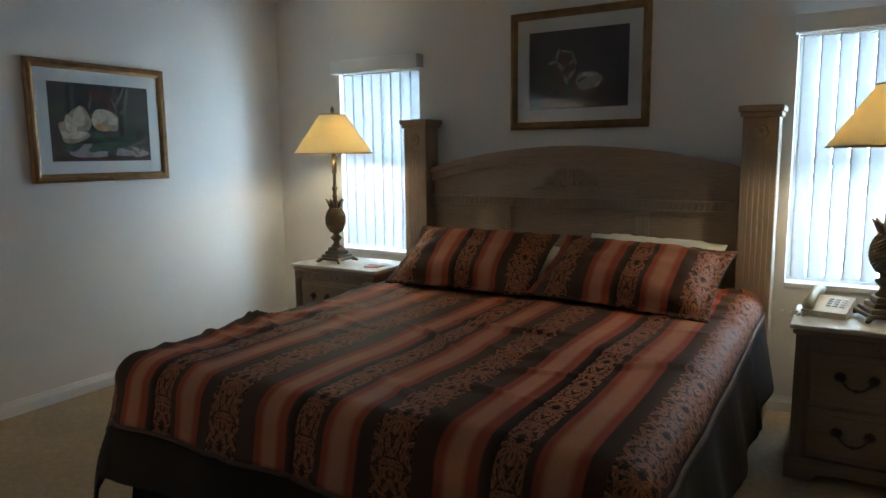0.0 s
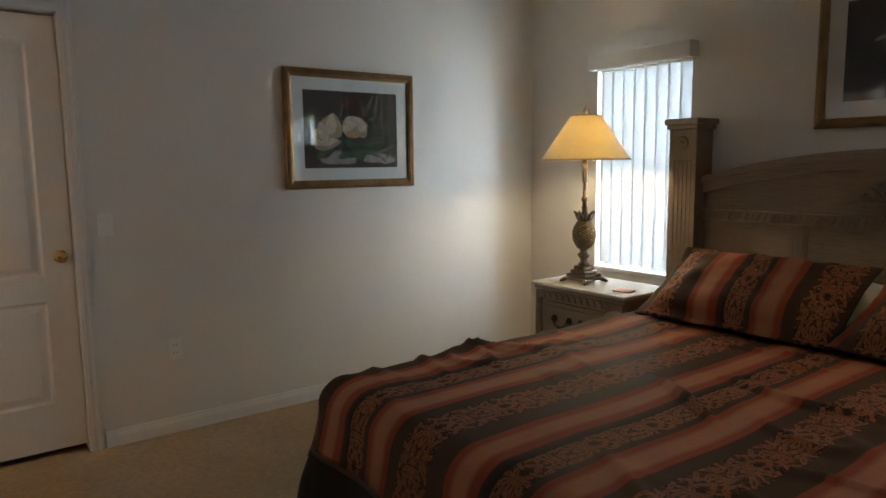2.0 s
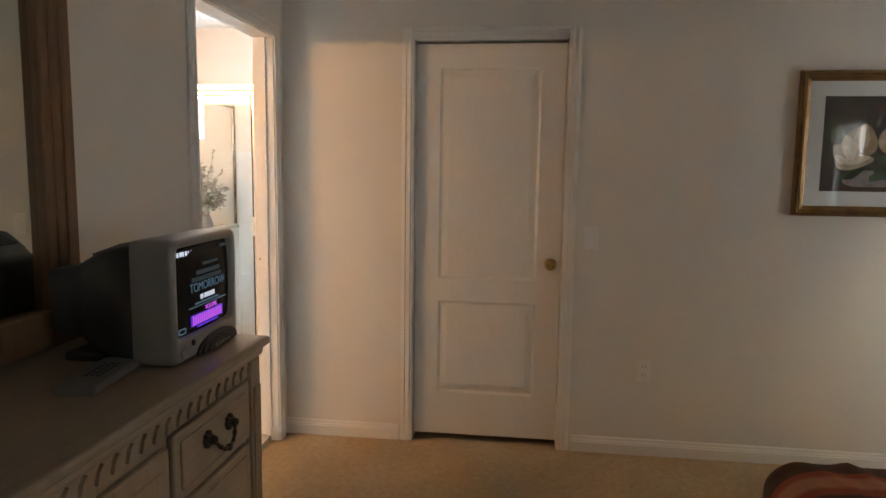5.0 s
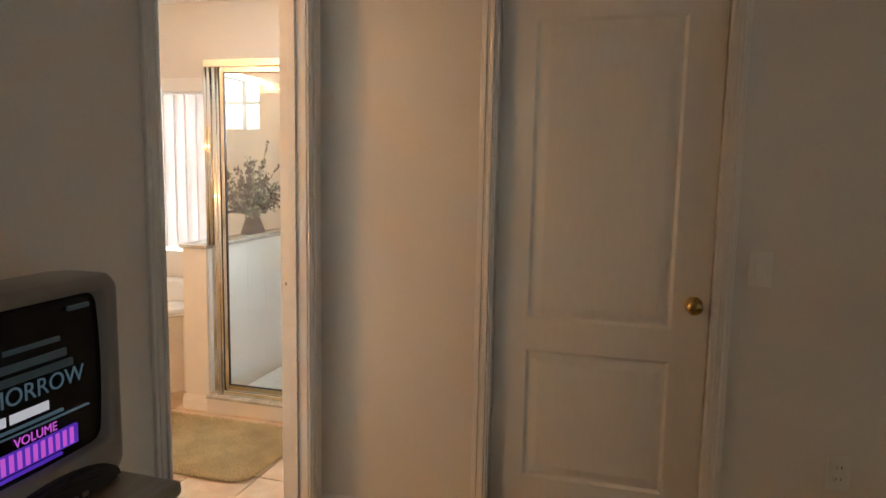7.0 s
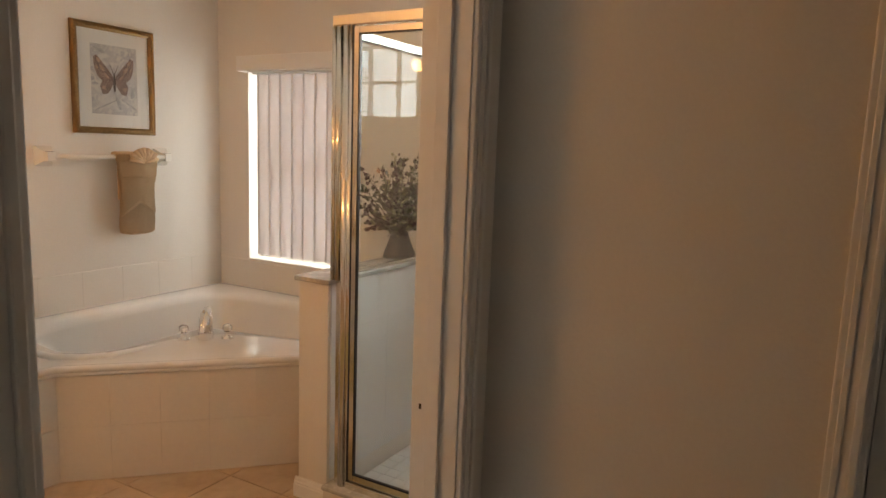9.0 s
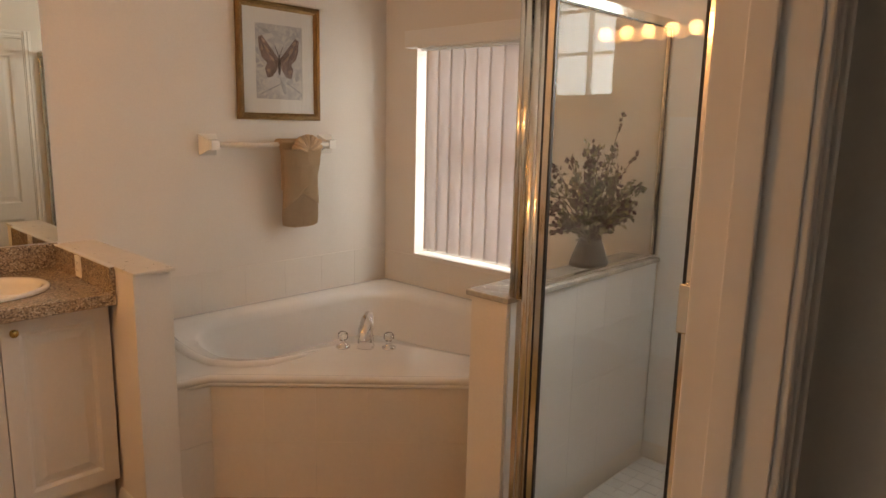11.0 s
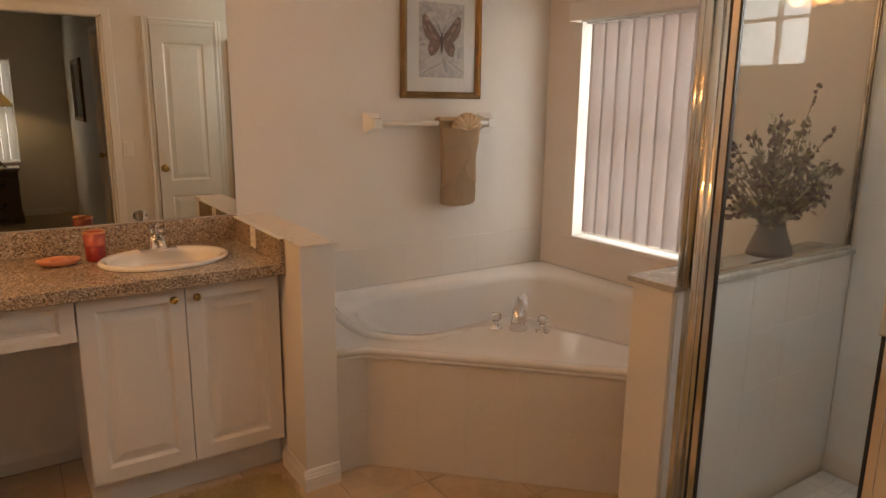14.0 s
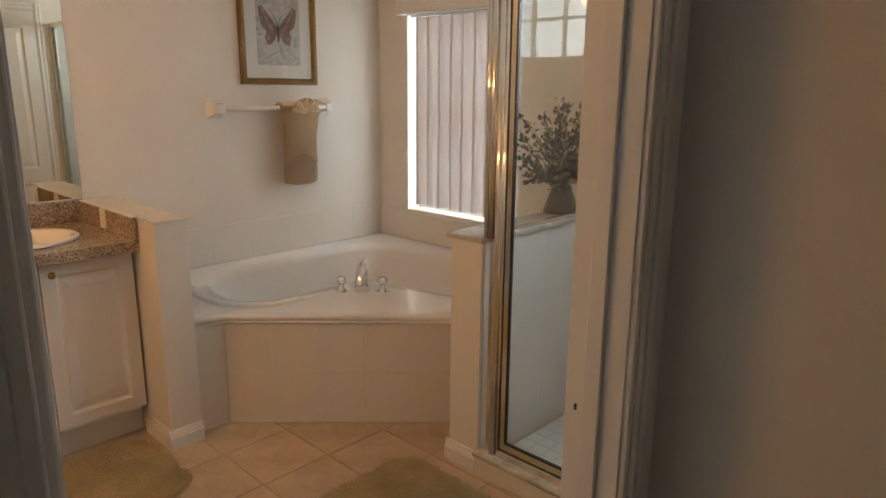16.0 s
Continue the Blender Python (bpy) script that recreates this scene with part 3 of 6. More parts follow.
# closet door in the west wall; its own x runs south
closet = thing("door_2", "closed white two-panel closet door with moulded casing", "door", pose(0, -2.94, 0, 0, 0, -90), kind="structure")
door_casing(closet, 0.0, 0.752, 2.035, BED_FLOOR, 0.0)
cl = part("leaf", panel_leaf(bmesh.new(), 0.744, 2.012, 0.035, [(0.120, 0.225, 0.622, 0.715), (0.120, 0.83, 0.622, 1.895)]), DOOR, closet, at=Matrix.Translation((0.004, -0.028, 0.012)))
round_knob(closet, (0.055, -0.028, 0.935))

# linen door on the bathroom side, seen in the mirror; its own +y faces into the bathroom
linen = thing("door_3", "closed narrow white linen door with brass knob", "door", pose(-0.21, SOUTH_BACK, 0, 0, 0, 180), kind="structure")
for a in ((-0.060, 0.0, -0.004, 2.06), (0.474, 0.0, 0.530, 2.06), (-0.004, 2.004, 0.474, 2.06)):
    bm = bmesh.new()
    casing_piece(bm, *a, 0.0)
    part("casing", bm, TRIM, linen)
part("leaf", panel_leaf(bmesh.new(), 0.47, 1.99, 0.02, [(0.085, 0.20, 0.385, 0.70), (0.085, 0.82, 0.385, 1.87)], 0.007), DOOR, linen, at=Matrix.Translation((0, 0.021, 0.010)))
round_knob(linen, (0.040, 0.021, 0.93))


def wall_plate(name, label, category, at, switch):
    p = thing(name, label, category, at)
    part("plate", boxed(-0.036, 0, -0.058, 0.036, 0.006, 0.058, bevel=0.003), PLASTIC, p)
    if switch:
        part("rocker", boxed(-0.016, 0.004, -0.033, 0.016, 0.010, 0.033, bevel=0.003), PLASTIC, p)
    else:
        for z in (-0.020, 0.020):
            part("socket", boxed(-0.017, 0.004, z - 0.014, 0.017, 0.0085, z + 0.014, bevel=0.003), PLASTIC, p)
            bm = bmesh.new()
            box(bm, -0.008, 0.0080, z - 0.005, -0.006, 0.0090, z + 0.005), box(bm, 0.006, 0.0080, z - 0.005, 0.008, 0.0090, z + 0.005)
            part("slots", bm, TVBLACK, p)
    return p


wall_plate("light_switch", "white rocker light switch on the wall", "light switch", pose(0, -2.80, 1.075, 0, 0, -90), True)
wall_plate("power_outlet", "white double power outlet low on the wall", "power outlet", pose(0, -2.517, 0.415, 0, 0, -90), False)
wall_plate("light_switch", "white rocker light switch beside the bathroom doorway", "light switch", pose(0.0, SOUTH_BACK, 1.08, 0, 0, 180), True)
wall_plate("power_outlet", "white outlet on the bedroom wall below the window", "power outlet", pose(0.12, 0, 0.36, 0, 0, 180), False)


def blind_window(name, label, at, w, z0, z1, depth, open_angle, slats_pitch, cloth, gap=0.0):
    """A window in a wall that faces -y in its own axes; x from 0 to w. Frame and pane sit deep in the reveal, vertical slats hang near the room."""
    win = thing(name, label, "window", at, kind="structure")
    fr = 0.035
    for a in ((0, z0, fr, z1), (w - fr, z0, w, z1), (fr, z0, w - fr, z0 + fr), (fr, z1 - fr, w - fr, z1), (fr, (z0 + z1) / 2 - 0.02, w - fr, (z0 + z1) / 2 + 0.02)):
        part("window_frame", boxed(a[0], depth - 0.05, a[1], a[2], depth, a[3], bevel=0.004), VINYL, win)
    for a, b in ((z0 + fr, (z0 + z1) / 2 - 0.02), ((z0 + z1) / 2 + 0.02, z1 - fr)):
        pane = part("pane", boxed(fr, depth - 0.028, a, w - fr, depth - 0.022, b), PANE, win)
        pane.visible_shadow = False
    part("window_sill", boxed(0.0, -0.012, z0 - 0.022, w, depth - 0.05, z0 + 0.004, bevel=0.004), TRIM, win, "white painted sill")
    blind = thing(name.replace("window", "vertical_blind"), "white vertical blind with closed slats in the window", "blind", at)
    hang = 0.045
    count = int((w - 0.02) / slats_pitch)
    half = 0.0445
    for i in range(count):
        x = 0.015 + gap + half * 0.9 + i * (w - 0.03 - gap - half * 1.8) / (count - 1)
        bm = bmesh.new()
        a = radians(open_angle + random.uniform(-7, 7))
        cols = []
        for k in range(7):
            s = (k / 6 - 0.5) * 2 * half
            bow = 0.006 * (1 - (s / half) ** 2)
            cols.append([(s * math.cos(a) - bow * math.sin(a), s * math.sin(a) + bow * math.cos(a), z) for z in (z0 + 0.030, z1 - 0.01)])
        front = [[bm.verts.new(c) for c in col] for col in cols]
        back = [[bm.verts.new((c[0], c[1] + 0.0012, c[2])) for c in col] for col in cols]
        for k in range(6):
            bm.faces.new((front[k][0], front[k + 1][0], front[k + 1][1], front[k][1]))
            bm.faces.new((back[k][0], back[k][1], back[k + 1][1], back[k + 1][0]))
        for k in (0, 6):
            bm.faces.new((front[k][0], front[k][1], back[k][1], back[k][0]))
        part("slat", bm, cloth, blind, smooth=True, at=Matrix.Translation((x, hang, 0)))
    part("head_rail", boxed(0.006, hang - 0.02, z1 - 0.012, w - 0.006, hang + 0.02, z1 - 0.001, bevel=0.002), VINYL, blind)
    va = part("valance", boxed(-0.012, -0.085, z1 - 0.005, w + 0.035, -0.078, z1 + 0.082, bevel=0.002), VINYL, blind, "flat white valance")
    for x in (-0.012, w + 0.028):
        part("valance_return", boxed(x, -0.078, z1 - 0.005, x + 0.007, 0.0 - 0.001, z1 + 0.082, bevel=0.002), VINYL, blind)
    return win


blind_window("window_1", "bedroom window glowing with daylight behind vertical blinds", pose(WIN_L[0], 0, 0), 0.68, 0.665, 1.915, 0.15, 25, 0.078, SLAT)
blind_window("window_2", "bedroom window glowing with daylight behind vertical blinds", pose(WIN_R[0], 0, 0), 0.74, 0.665, 1.915, 0.15, 34, 0.078, SLAT)
blind_window("window_3", "bathroom window over the tub behind vertical blinds", pose(BATH_W, -6.925, 0, 0, 0, 90), 0.86, 0.732, 1.875, 0.15, 14, 0.084, SLAT_DENSE, 0.030)

# glass block window high in the shower
blocks = thing("window_4", "glass block window high in the shower wall", "window", kind="structure")
bw = 0.19
for i in range(3):
    for j in range(3):
        y, z = -5.20 + i * bw, 1.615 + j * bw
        b = boxed(BATH_W - 0.150, y + 0.006, z + 0.006, BATH_W - 0.105, y + bw - 0.006, z + bw - 0.006, bevel=0.010)
        ob = part("glass_block", b, BLOCKGLASS, blocks)
        ob.visible_shadow = False
bm = bmesh.new()
for i in range(4):
    box(bm, BATH_W - 0.148, -5.20 + i * bw - 0.006, 1.615, BATH_W - 0.108, -5.20 + i * bw + 0.006, 2.185)
for j in range(4):
    for i in range(3):
        box(bm, BATH_W - 0.148, -5.20 + i * bw + 0.006, 1.615 + j * bw - 0.006, BATH_W - 0.108, -5.20 + (i + 1) * bw - 0.006, 1.615 + j * bw + 0.006)
part("mortar", bm, PALEGROUT, blocks)

# ---- bedroom things ----


def uv_mesh(ob, fn):
    me = ob.data
    layer = me.uv_layers.new(name="UVMap")
    for loop in me.loops:
        layer.data[loop.index].uv = fn(me.vertices[loop.vertex_index].co)


def picture(name, label, at, w, h, border, image, bead, mat_w):
    """A framed print hung flat; its own x runs to the right and +y faces away from the wall."""
    p = thing(name, label, "picture", at)
    d = 0.030
    for nm, pts in (("frame_side", 0), ("frame_side", 1), ("frame_side", 2), ("frame_side", 3)):
        ln = w if pts % 2 == 0 else h
        prof = [(0.0, 0.0), (0.0, 0.016), (border * 0.12, 0.026), (border * 0.34, d), (border * 0.46, 0.024), (border * 0.60, 0.024), (border * 0.74, 0.019), (border, 0.013), (border, 0.0)]
        bm = bmesh.new()
        ra = [bm.verts.new((-ln / 2 + o, y, -(h if pts % 2 == 0 else w) / 2 + o)) for o, y in prof]
        rb = [bm.verts.new((ln / 2 - o, y, -(h if pts % 2 == 0 else w) / 2 + o)) for o, y in prof]
        for i in range(len(prof)):
            j = (i + 1) % len(prof)
            bm.faces.new((ra[i], ra[j], rb[j], rb[i]))
        part(nm, bm, GILT, p, at=pose(0, 0, 0, 0, 90 * pts, 0))
    if bead:
        bm = bmesh.new()
        o = border * 0.52
        for sx, sz, ax, ln in ((0, -1, 0, w), (0, 1, 0, w), (-1, 0, 2, h), (1, 0, 2, h)):
            n_b = int((ln - 2 * o) / 0.011)
            for i in range(n_b):
                t = -ln / 2 + o + (i + 0.5) * (ln - 2 * o) / n_b
                c = (t, 0.024, sz * (h / 2 - o)) if ax == 0 else (sx * (w / 2 - o), 0.024, t)
                box(bm, c[0] - 0.004, 0.022, c[2] - 0.004, c[0] + 0.004, 0.0275, c[2] + 0.004)
        part("beading", bm, GILT, p)
    iw, ih = w - 2 * border + 0.006, h - 2 * border + 0.006
    sheet = part("print", boxed(-iw / 2 + mat_w * 0.9, 0.004, -ih / 2 + mat_w * 0.9, iw / 2 - mat_w * 0.9, 0.006, ih / 2 - mat_w * 0.9), image, p)
    uv_mesh(sheet, lambda c: (c.x, c.z))
    for a in ((-iw / 2, -ih / 2, iw / 2, -ih / 2 + mat_w), (-iw / 2, ih / 2 - mat_w, iw / 2, ih / 2), (-iw / 2, -ih / 2 + mat_w, -iw / 2 + mat_w, ih / 2 - mat_w), (iw / 2 - mat_w, -ih / 2 + mat_w, iw / 2, ih / 2 - mat_w)):
        part("mat_strip", boxed(a[0], 0.006, a[1], a[2], 0.0085, a[3]), MATBOARD, p)
    g = part("glazing", boxed(-iw / 2, 0.011, -ih / 2, iw / 2, 0.0128, ih / 2), PICGLASS, p)
    g.visible_shadow = False
    return p


MAGNOLIA = leafy_print("magnolia_print", (0.075, 0.040, 0.028), (0.028, 0.020, 0.016), (0.045, 0.048, 0.028))
STILL = leafy_print("still_life_print", (0.035, 0.027, 0.024), (0.018, 0.014, 0.013), (0.055, 0.028, 0.022))
magnolia = picture("framed_picture", "gilt-framed magnolia print with white mat, hung on the wall", pose(0, -1.452, 1.545, 0, 0, -90), 0.850, 0.672, 0.048, MAGNOLIA, True, 0.072)
still_life = picture("framed_picture", "gilt-framed dark still life print hung above the bed", pose(2.380, 0, 1.830, 0, 0, 180), 0.845, 0.690, 0.046, STILL, True, 0.078)


def ink(name, colour):
    return surface(name, colour, 0.75, vary=0.35, big=25, fine=70, relief=0.0)


def painted_blob(bm, cx, cz, long, wide, turn, depth):
    """One brush-shaped petal or leaf of a print, a few tenths of a millimetre thick."""
    c, s = math.cos(radians(turn)), math.sin(radians(turn))
    pts = []
    for k in range(18):
        a = 2 * math.pi * k / 18
        u, v = long * math.cos(a), wide * math.sin(a) * (1 - 0.35 * math.cos(a))
        pts.append((cx + u * c - v * s, cz + u * s + v * c))
    prism(bm, pts, "y", 0.0055, depth)


def painted(parent, name, blobs, material, depth, label=""):
    for i, b in enumerate(blobs):
        bm = bmesh.new()
        painted_blob(bm, *b, depth + i * 0.00002)
        part(name, bm, material, parent, label)


CREAM, CREAM_DIM, LEAFINK, LEAFDIM = ink("print_cream", (0.62, 0.50, 0.36)), ink("print_shadow_cream", (0.40, 0.30, 0.20)), ink("print_green", (0.055, 0.10, 0.04)), ink("print_dark_green", (0.03, 0.05, 0.022))
PEACHINK, BROWNINK, STEMINK = ink("print_peach", (0.50, 0.27, 0.12)), ink("print_brown", (0.085, 0.035, 0.022)), ink("print_stem", (0.17, 0.15, 0.11))


def seen_from_room(blobs):
    """Blobs given from left to right as one sees them; the picture's own x runs the other way."""
    return [(-u, v, a, b, 180 - turn) for u, v, a, b, turn in blobs]


RUSTINK, MAUVEINK, OLIVEINK = ink("print_rust", (0.115, 0.045, 0.032)), ink("print_mauve_cloth", (0.34, 0.28, 0.27)), ink("print_olive", (0.085, 0.085, 0.04))
DIMINK, GREYINK, WHITEINK = ink("print_dim_brown", (0.13, 0.075, 0.055)), ink("print_grey_cream", (0.34, 0.31, 0.24)), ink("print_highlight", (0.62, 0.57, 0.46))
for nm, mat, depth, blobs, text in (
    ("printed_shade", BROWNINK, 0.0058, [(0.02, 0.15, 0.17, 0.06, 8), (0.05, 0.08, 0.15, 0.07, -10), (-0.12, 0.12, 0.10, 0.07, 20)], ""),
    ("printed_shade", RUSTINK, 0.0060, [(0.04, 0.14, 0.07, 0.05, 0), (0.09, 0.10, 0.06, 0.05, 20), (-0.03, 0.16, 0.05, 0.03, 0)], ""),
    ("printed_cloth", MAUVEINK, 0.0062, [(-0.02, -0.165, 0.19, 0.032, 2), (-0.11, -0.150, 0.10, 0.030, 8), (0.16, -0.160, 0.11, 0.030, 0), (0.24, -0.175, 0.06, 0.022, 0)], "pale cloth"),
    ("printed_edge", BROWNINK, 0.0064, [(0.0, -0.207, 0.29, 0.009, 0)], ""),
    ("printed_leaf", LEAFDIM, 0.0066, [(-0.16, -0.125, 0.060, 0.026, 28), (-0.02, -0.135, 0.055, 0.028, -15), (0.06, -0.150, 0.060, 0.024, 60), (0.12, -0.110, 0.075, 0.028, 12), (0.25, 0.010, 0.060, 0.034, 15), (0.20, -0.085, 0.060, 0.026, -30), (0.26, -0.110, 0.050, 0.022, 60), (0.11, 0.050, 0.070, 0.026, 70)], ""),
    ("printed_leaf", OLIVEINK, 0.0068, [(0.24, 0.020, 0.045, 0.024, 10), (-0.26, 0.070, 0.050, 0.040, 80), (0.15, 0.020, 0.050, 0.014, 110), (0.19, 0.060, 0.060, 0.012, 75)], ""),
    ("printed_leaf", LEAFINK, 0.0070, [(-0.01, -0.090, 0.058, 0.019, -40), (0.10, -0.098, 0.055, 0.017, 28), (0.03, -0.128, 0.040, 0.020, 85), (-0.05, -0.148, 0.045, 0.018, 15), (-0.20, -0.140, 0.045, 0.014, 40), (0.15, -0.140, 0.045, 0.014, -20)], ""),
    ("printed_stem", STEMINK, 0.0072, [(0.125, 0.160, 0.060, 0.009, 62), (0.165, 0.150, 0.062, 0.010, 80), (0.075, 0.120, 0.040, 0.006, 115), (-0.065, 0.115, 0.042, 0.006, 75), (0.14, 0.070, 0.030, 0.010, 20), (0.22, -0.115, 0.080, 0.006, 22), (0.20, -0.165, 0.040, 0.007, 140), (0.25, -0.150, 0.030, 0.006, 30)], "pale stem"),
    ("printed_petal", CREAM_DIM, 0.0074, [(-0.165, -0.005, 0.095, 0.060, 70), (-0.215, -0.050, 0.060, 0.040, 130), (-0.110, 0.020, 0.070, 0.040, 95), (-0.160, -0.080, 0.085, 0.034, 8), (0.020, 0.020, 0.085, 0.060, 5), (0.070, -0.005, 0.040, 0.034, 60)], "dim cream petal"),
    ("printed_petal", CREAM, 0.0077, [(-0.135, 0.035, 0.060, 0.034, 80), (-0.190, -0.010, 0.055, 0.030, 110), (-0.150, -0.070, 0.060, 0.020, 12), (-0.225, -0.070, 0.030, 0.016, 140), (0.010, 0.045, 0.062, 0.036, 10), (-0.030, 0.020, 0.042, 0.030, 80), (0.062, 0.025, 0.036, 0.028, 120)], "cream petal"),
    ("printed_petal", PEACHINK, 0.0080, [(-0.005, -0.026, 0.040, 0.016, -14), (0.030, -0.036, 0.030, 0.010, 8)], "peach lower petal"),
):
    painted(magnolia, nm, seen_from_room(blobs), mat, depth, text)
for nm, mat, depth, blobs, text in (
    ("printed_shade", RUSTINK, 0.0058, [(-0.16, -0.190, 0.14, 0.024, 4), (0.17, -0.165, 0.12, 0.020, -4)], ""),
    ("printed_leaf", LEAFDIM, 0.0060, [(-0.16, -0.08, 0.07, 0.035, 60), (0.21, -0.04, 0.06, 0.03, 20), (-0.06, -0.120, 0.06, 0.030, 100), (-0.22, -0.03, 0.05, 0.03, 20)], ""),
    ("printed_petal", DIMINK, 0.0063, [(-0.085, 0.050, 0.075, 0.060, 30), (-0.055, 0.010, 0.070, 0.045, 70), (-0.120, 0.040, 0.060, 0.034, 100), (0.075, -0.075, 0.098, 0.062, 5)], "brown petal"),
    ("printed_petal", RUSTINK, 0.0066, [(-0.075, 0.055, 0.045, 0.030, 20), (-0.055, 0.075, 0.030, 0.018, -20)], "rust petal"),
    ("printed_petal", GREYINK, 0.0069, [(-0.120, 0.095, 0.036, 0.008, 75), (-0.150, 0.045, 0.032, 0.009, 15), (-0.105, 0.020, 0.032, 0.012, 130), (-0.020, 0.055, 0.036, 0.007, 115), (-0.035, -0.030, 0.038, 0.010, 50), (-0.070, -0.060, 0.030, 0.008, 110), (-0.060, 0.100, 0.045, 0.006, -12), (0.075, -0.070, 0.082, 0.048, 6)], "grey cream petal"),
    ("printed_petal", CREAM_DIM, 0.0072, [(0.070, -0.045, 0.055, 0.024, 12), (0.115, -0.080, 0.034, 0.016, 40), (-0.040, 0.035, 0.018, 0.008, 50)], "cream petal"),
    ("printed_petal", WHITEINK, 0.0075, [(0.068, -0.038, 0.036, 0.014, -6), (0.125, -0.095, 0.020, 0.006, 45), (-0.118, 0.102, 0.010, 0.005, 60)], "pale highlight"),
    ("printed_petal", LEAFDIM, 0.0078, [(0.030, -0.062, 0.030, 0.007, 30), (-0.055, 0.005, 0.034, 0.014, 40)], "dark gap between petals"),
):
    painted(still_life, nm, seen_from_room(blobs), mat, depth, text)


def bed_frame():
    bed = thing("bed", "king bed with arched pickled wood headboard and dark skirt", "bed", pose(2.385, 0, BED_FLOOR))
    wide, post_w = 1.035, 0.165
    for s in (-1, 1):
        x = s * (wide - post_w / 2 + 0.055)
        bm = bmesh.new()
        box(bm, x - post_w / 2, -0.215, 0.0, x + post_w / 2, -0.06, 1.535, bevel=0.006)
        po = part("post", bm, PICKLED, bed)
        for k in range(5):
            gx = x - 0.05 + k * 0.025
            part("flute", boxed(gx - 0.007, -0.2185, 0.32, gx + 0.007, -0.2150, 1.37, bevel=0.0015), PICKLED, po)
        cap = bmesh.new()
        box(cap, x - post_w / 2 - 0.010, -0.228, 1.535, x + post_w / 2 + 0.010, -0.048, 1.559, bevel=0.005)
        box(cap, x - post_w / 2 - 0.020, -0.240, 1.558, x + post_w / 2 + 0.020, -0.036, 1.590, bevel=0.008, seg=3)
        part("cap", cap, PICKLED_X, po)
        ro = lathe(bmesh.new(), [(0.0001, 0.012), (0.012, 0.011), (0.016, 0.004), (0.026, 0.010), (0.034, 0.009), (0.038, 0.0)], 20, close=False)
        part("rosette", ro, PICKLED, po, smooth=True, at=Matrix.Translation((x, -0.214, 1.46)) @ pose(0, 0, 0, 90))

    def arch(x, rise=0.0):
        return 1.275 + 0.135 * (1 - (x / 0.96) ** 2) + rise
    xs = [-0.95 + 1.9 * i / 40 for i in range(41)]
    top = [(x, arch(x)) for x in xs]
    part("panel", prism(bmesh.new(), [(-0.95, 0.25), (0.95, 0.25)] + top[::-1], "y", -0.115, -0.085), PICKLED_X, bed)
    bm = bmesh.new()
    for off0, off1, f in ((0.0, -0.034, -0.158), (-0.034, -0.072, -0.142), (-0.072, -0.086, -0.150)):
        prism(bm, [(x, arch(x, off1)) for x in xs] + [(x, arch(x, off0)) for x in xs][::-1], "y", f, -0.085 if off0 == 0 else -0.112)
    part("arch_moulding", bm, PICKLED_X, bed)
    bm = bmesh.new()
    box(bm, -0.95, -0.136, 1.052, 0.95, -0.112, 1.112, bevel=0.006)
    box(bm, -0.95, -0.148, 1.101, 0.95, -0.134, 1.113, bevel=0.004)
    box(bm, -0.95, -0.148, 1.050, 0.95, -0.134, 1.060, bevel=0.004)
    part("rail", bm, PICKLED_X, bed)
    bm = bmesh.new()
    for i in range(58):
        x = -0.93 + i * 0.0326
        prism(bm, [(x, 1.062), (x + 0.016, 1.062), (x + 0.030, 1.099), (x + 0.014, 1.099)], "y", -0.147, -0.135)
    part("rope_carving", bevelled(bm, 0.003, 1), PICKLED, bed)
    for x in (-0.42, 0.42):
        bm = bmesh.new()
        box(bm, x - 0.045, -0.135, 0.30, x + 0.045, -0.113, 1.050, bevel=0.005)
        dv = part("divider", bm, PICKLED, bed)
        for k in (-0.024, 0, 0.024):
            part("flute", boxed(x + k - 0.007, -0.1405, 0.34, x + k + 0.007, -0.1355, 1.02, bevel=0.002), PICKLED, dv)
    # scrolled carving in the middle of the arch
    bm = bmesh.new()
    for s in (-1, 1):
        for cx, r0, turns, z in ((0.055, 0.042, 1.4, 1.215), (0.115, 0.028, 1.3, 1.190)):
            pts = []
            for k in range(26):
                a = k / 25 * turns * 2 * math.pi
                r = r0 * (1 - 0.75 * k / 25)
                pts.append((s * (cx - r * math.cos(a)), -0.122, z + r * math.sin(a)))
            tube(bm, pts, [0.011 * (1 - 0.5 * k / 25) for k in range(26)], 6)
        tube(bm, [(s * 0.02, -0.120, 1.175), (s * 0.09, -0.124, 1.165), (s * 0.16, -0.122, 1.172), (s * 0.205, -0.118, 1.162)], [0.012, 0.012, 0.010, 0.004], 6)
        for k in range(4):
            tube(bm, [(s * 0.012 * k, -0.120, 1.18), (s * 0.022 * k, -0.128, 1.225), (s * 0.036 * k, -0.118, 1.262 - 0.011 * k)], [0.009, 0.011, 0.003], 6)
    part("carving", bm, PICKLED, bed, "scrolled leaf carving", True, Matrix.Translation((0, 0.030, -0.258)) @ Matrix.Diagonal((1.12, 1.25, 1.22, 1)))
    for s in (-1, 1):
        part("side_rail", boxed(s * 0.93 - 0.02, -2.22, 0.20, s * 0.93 + 0.02, -0.20, 0.36, bevel=0.005), PICKLED, bed)
    bm = bmesh.new()
    box(bm, -0.88, -2.27, 0.32, 0.97, -0.19, 0.612, bevel=0.05, seg=4)
    part("mattress", bm, WHITECLOTH, bed, "white mattress")
    # pleated skirt
    bm = bmesh.new()
    path = [(-0.965, -0.22), (-0.965, -2.315), (1.045, -2.315), (1.045, -0.22)]
    pts = []
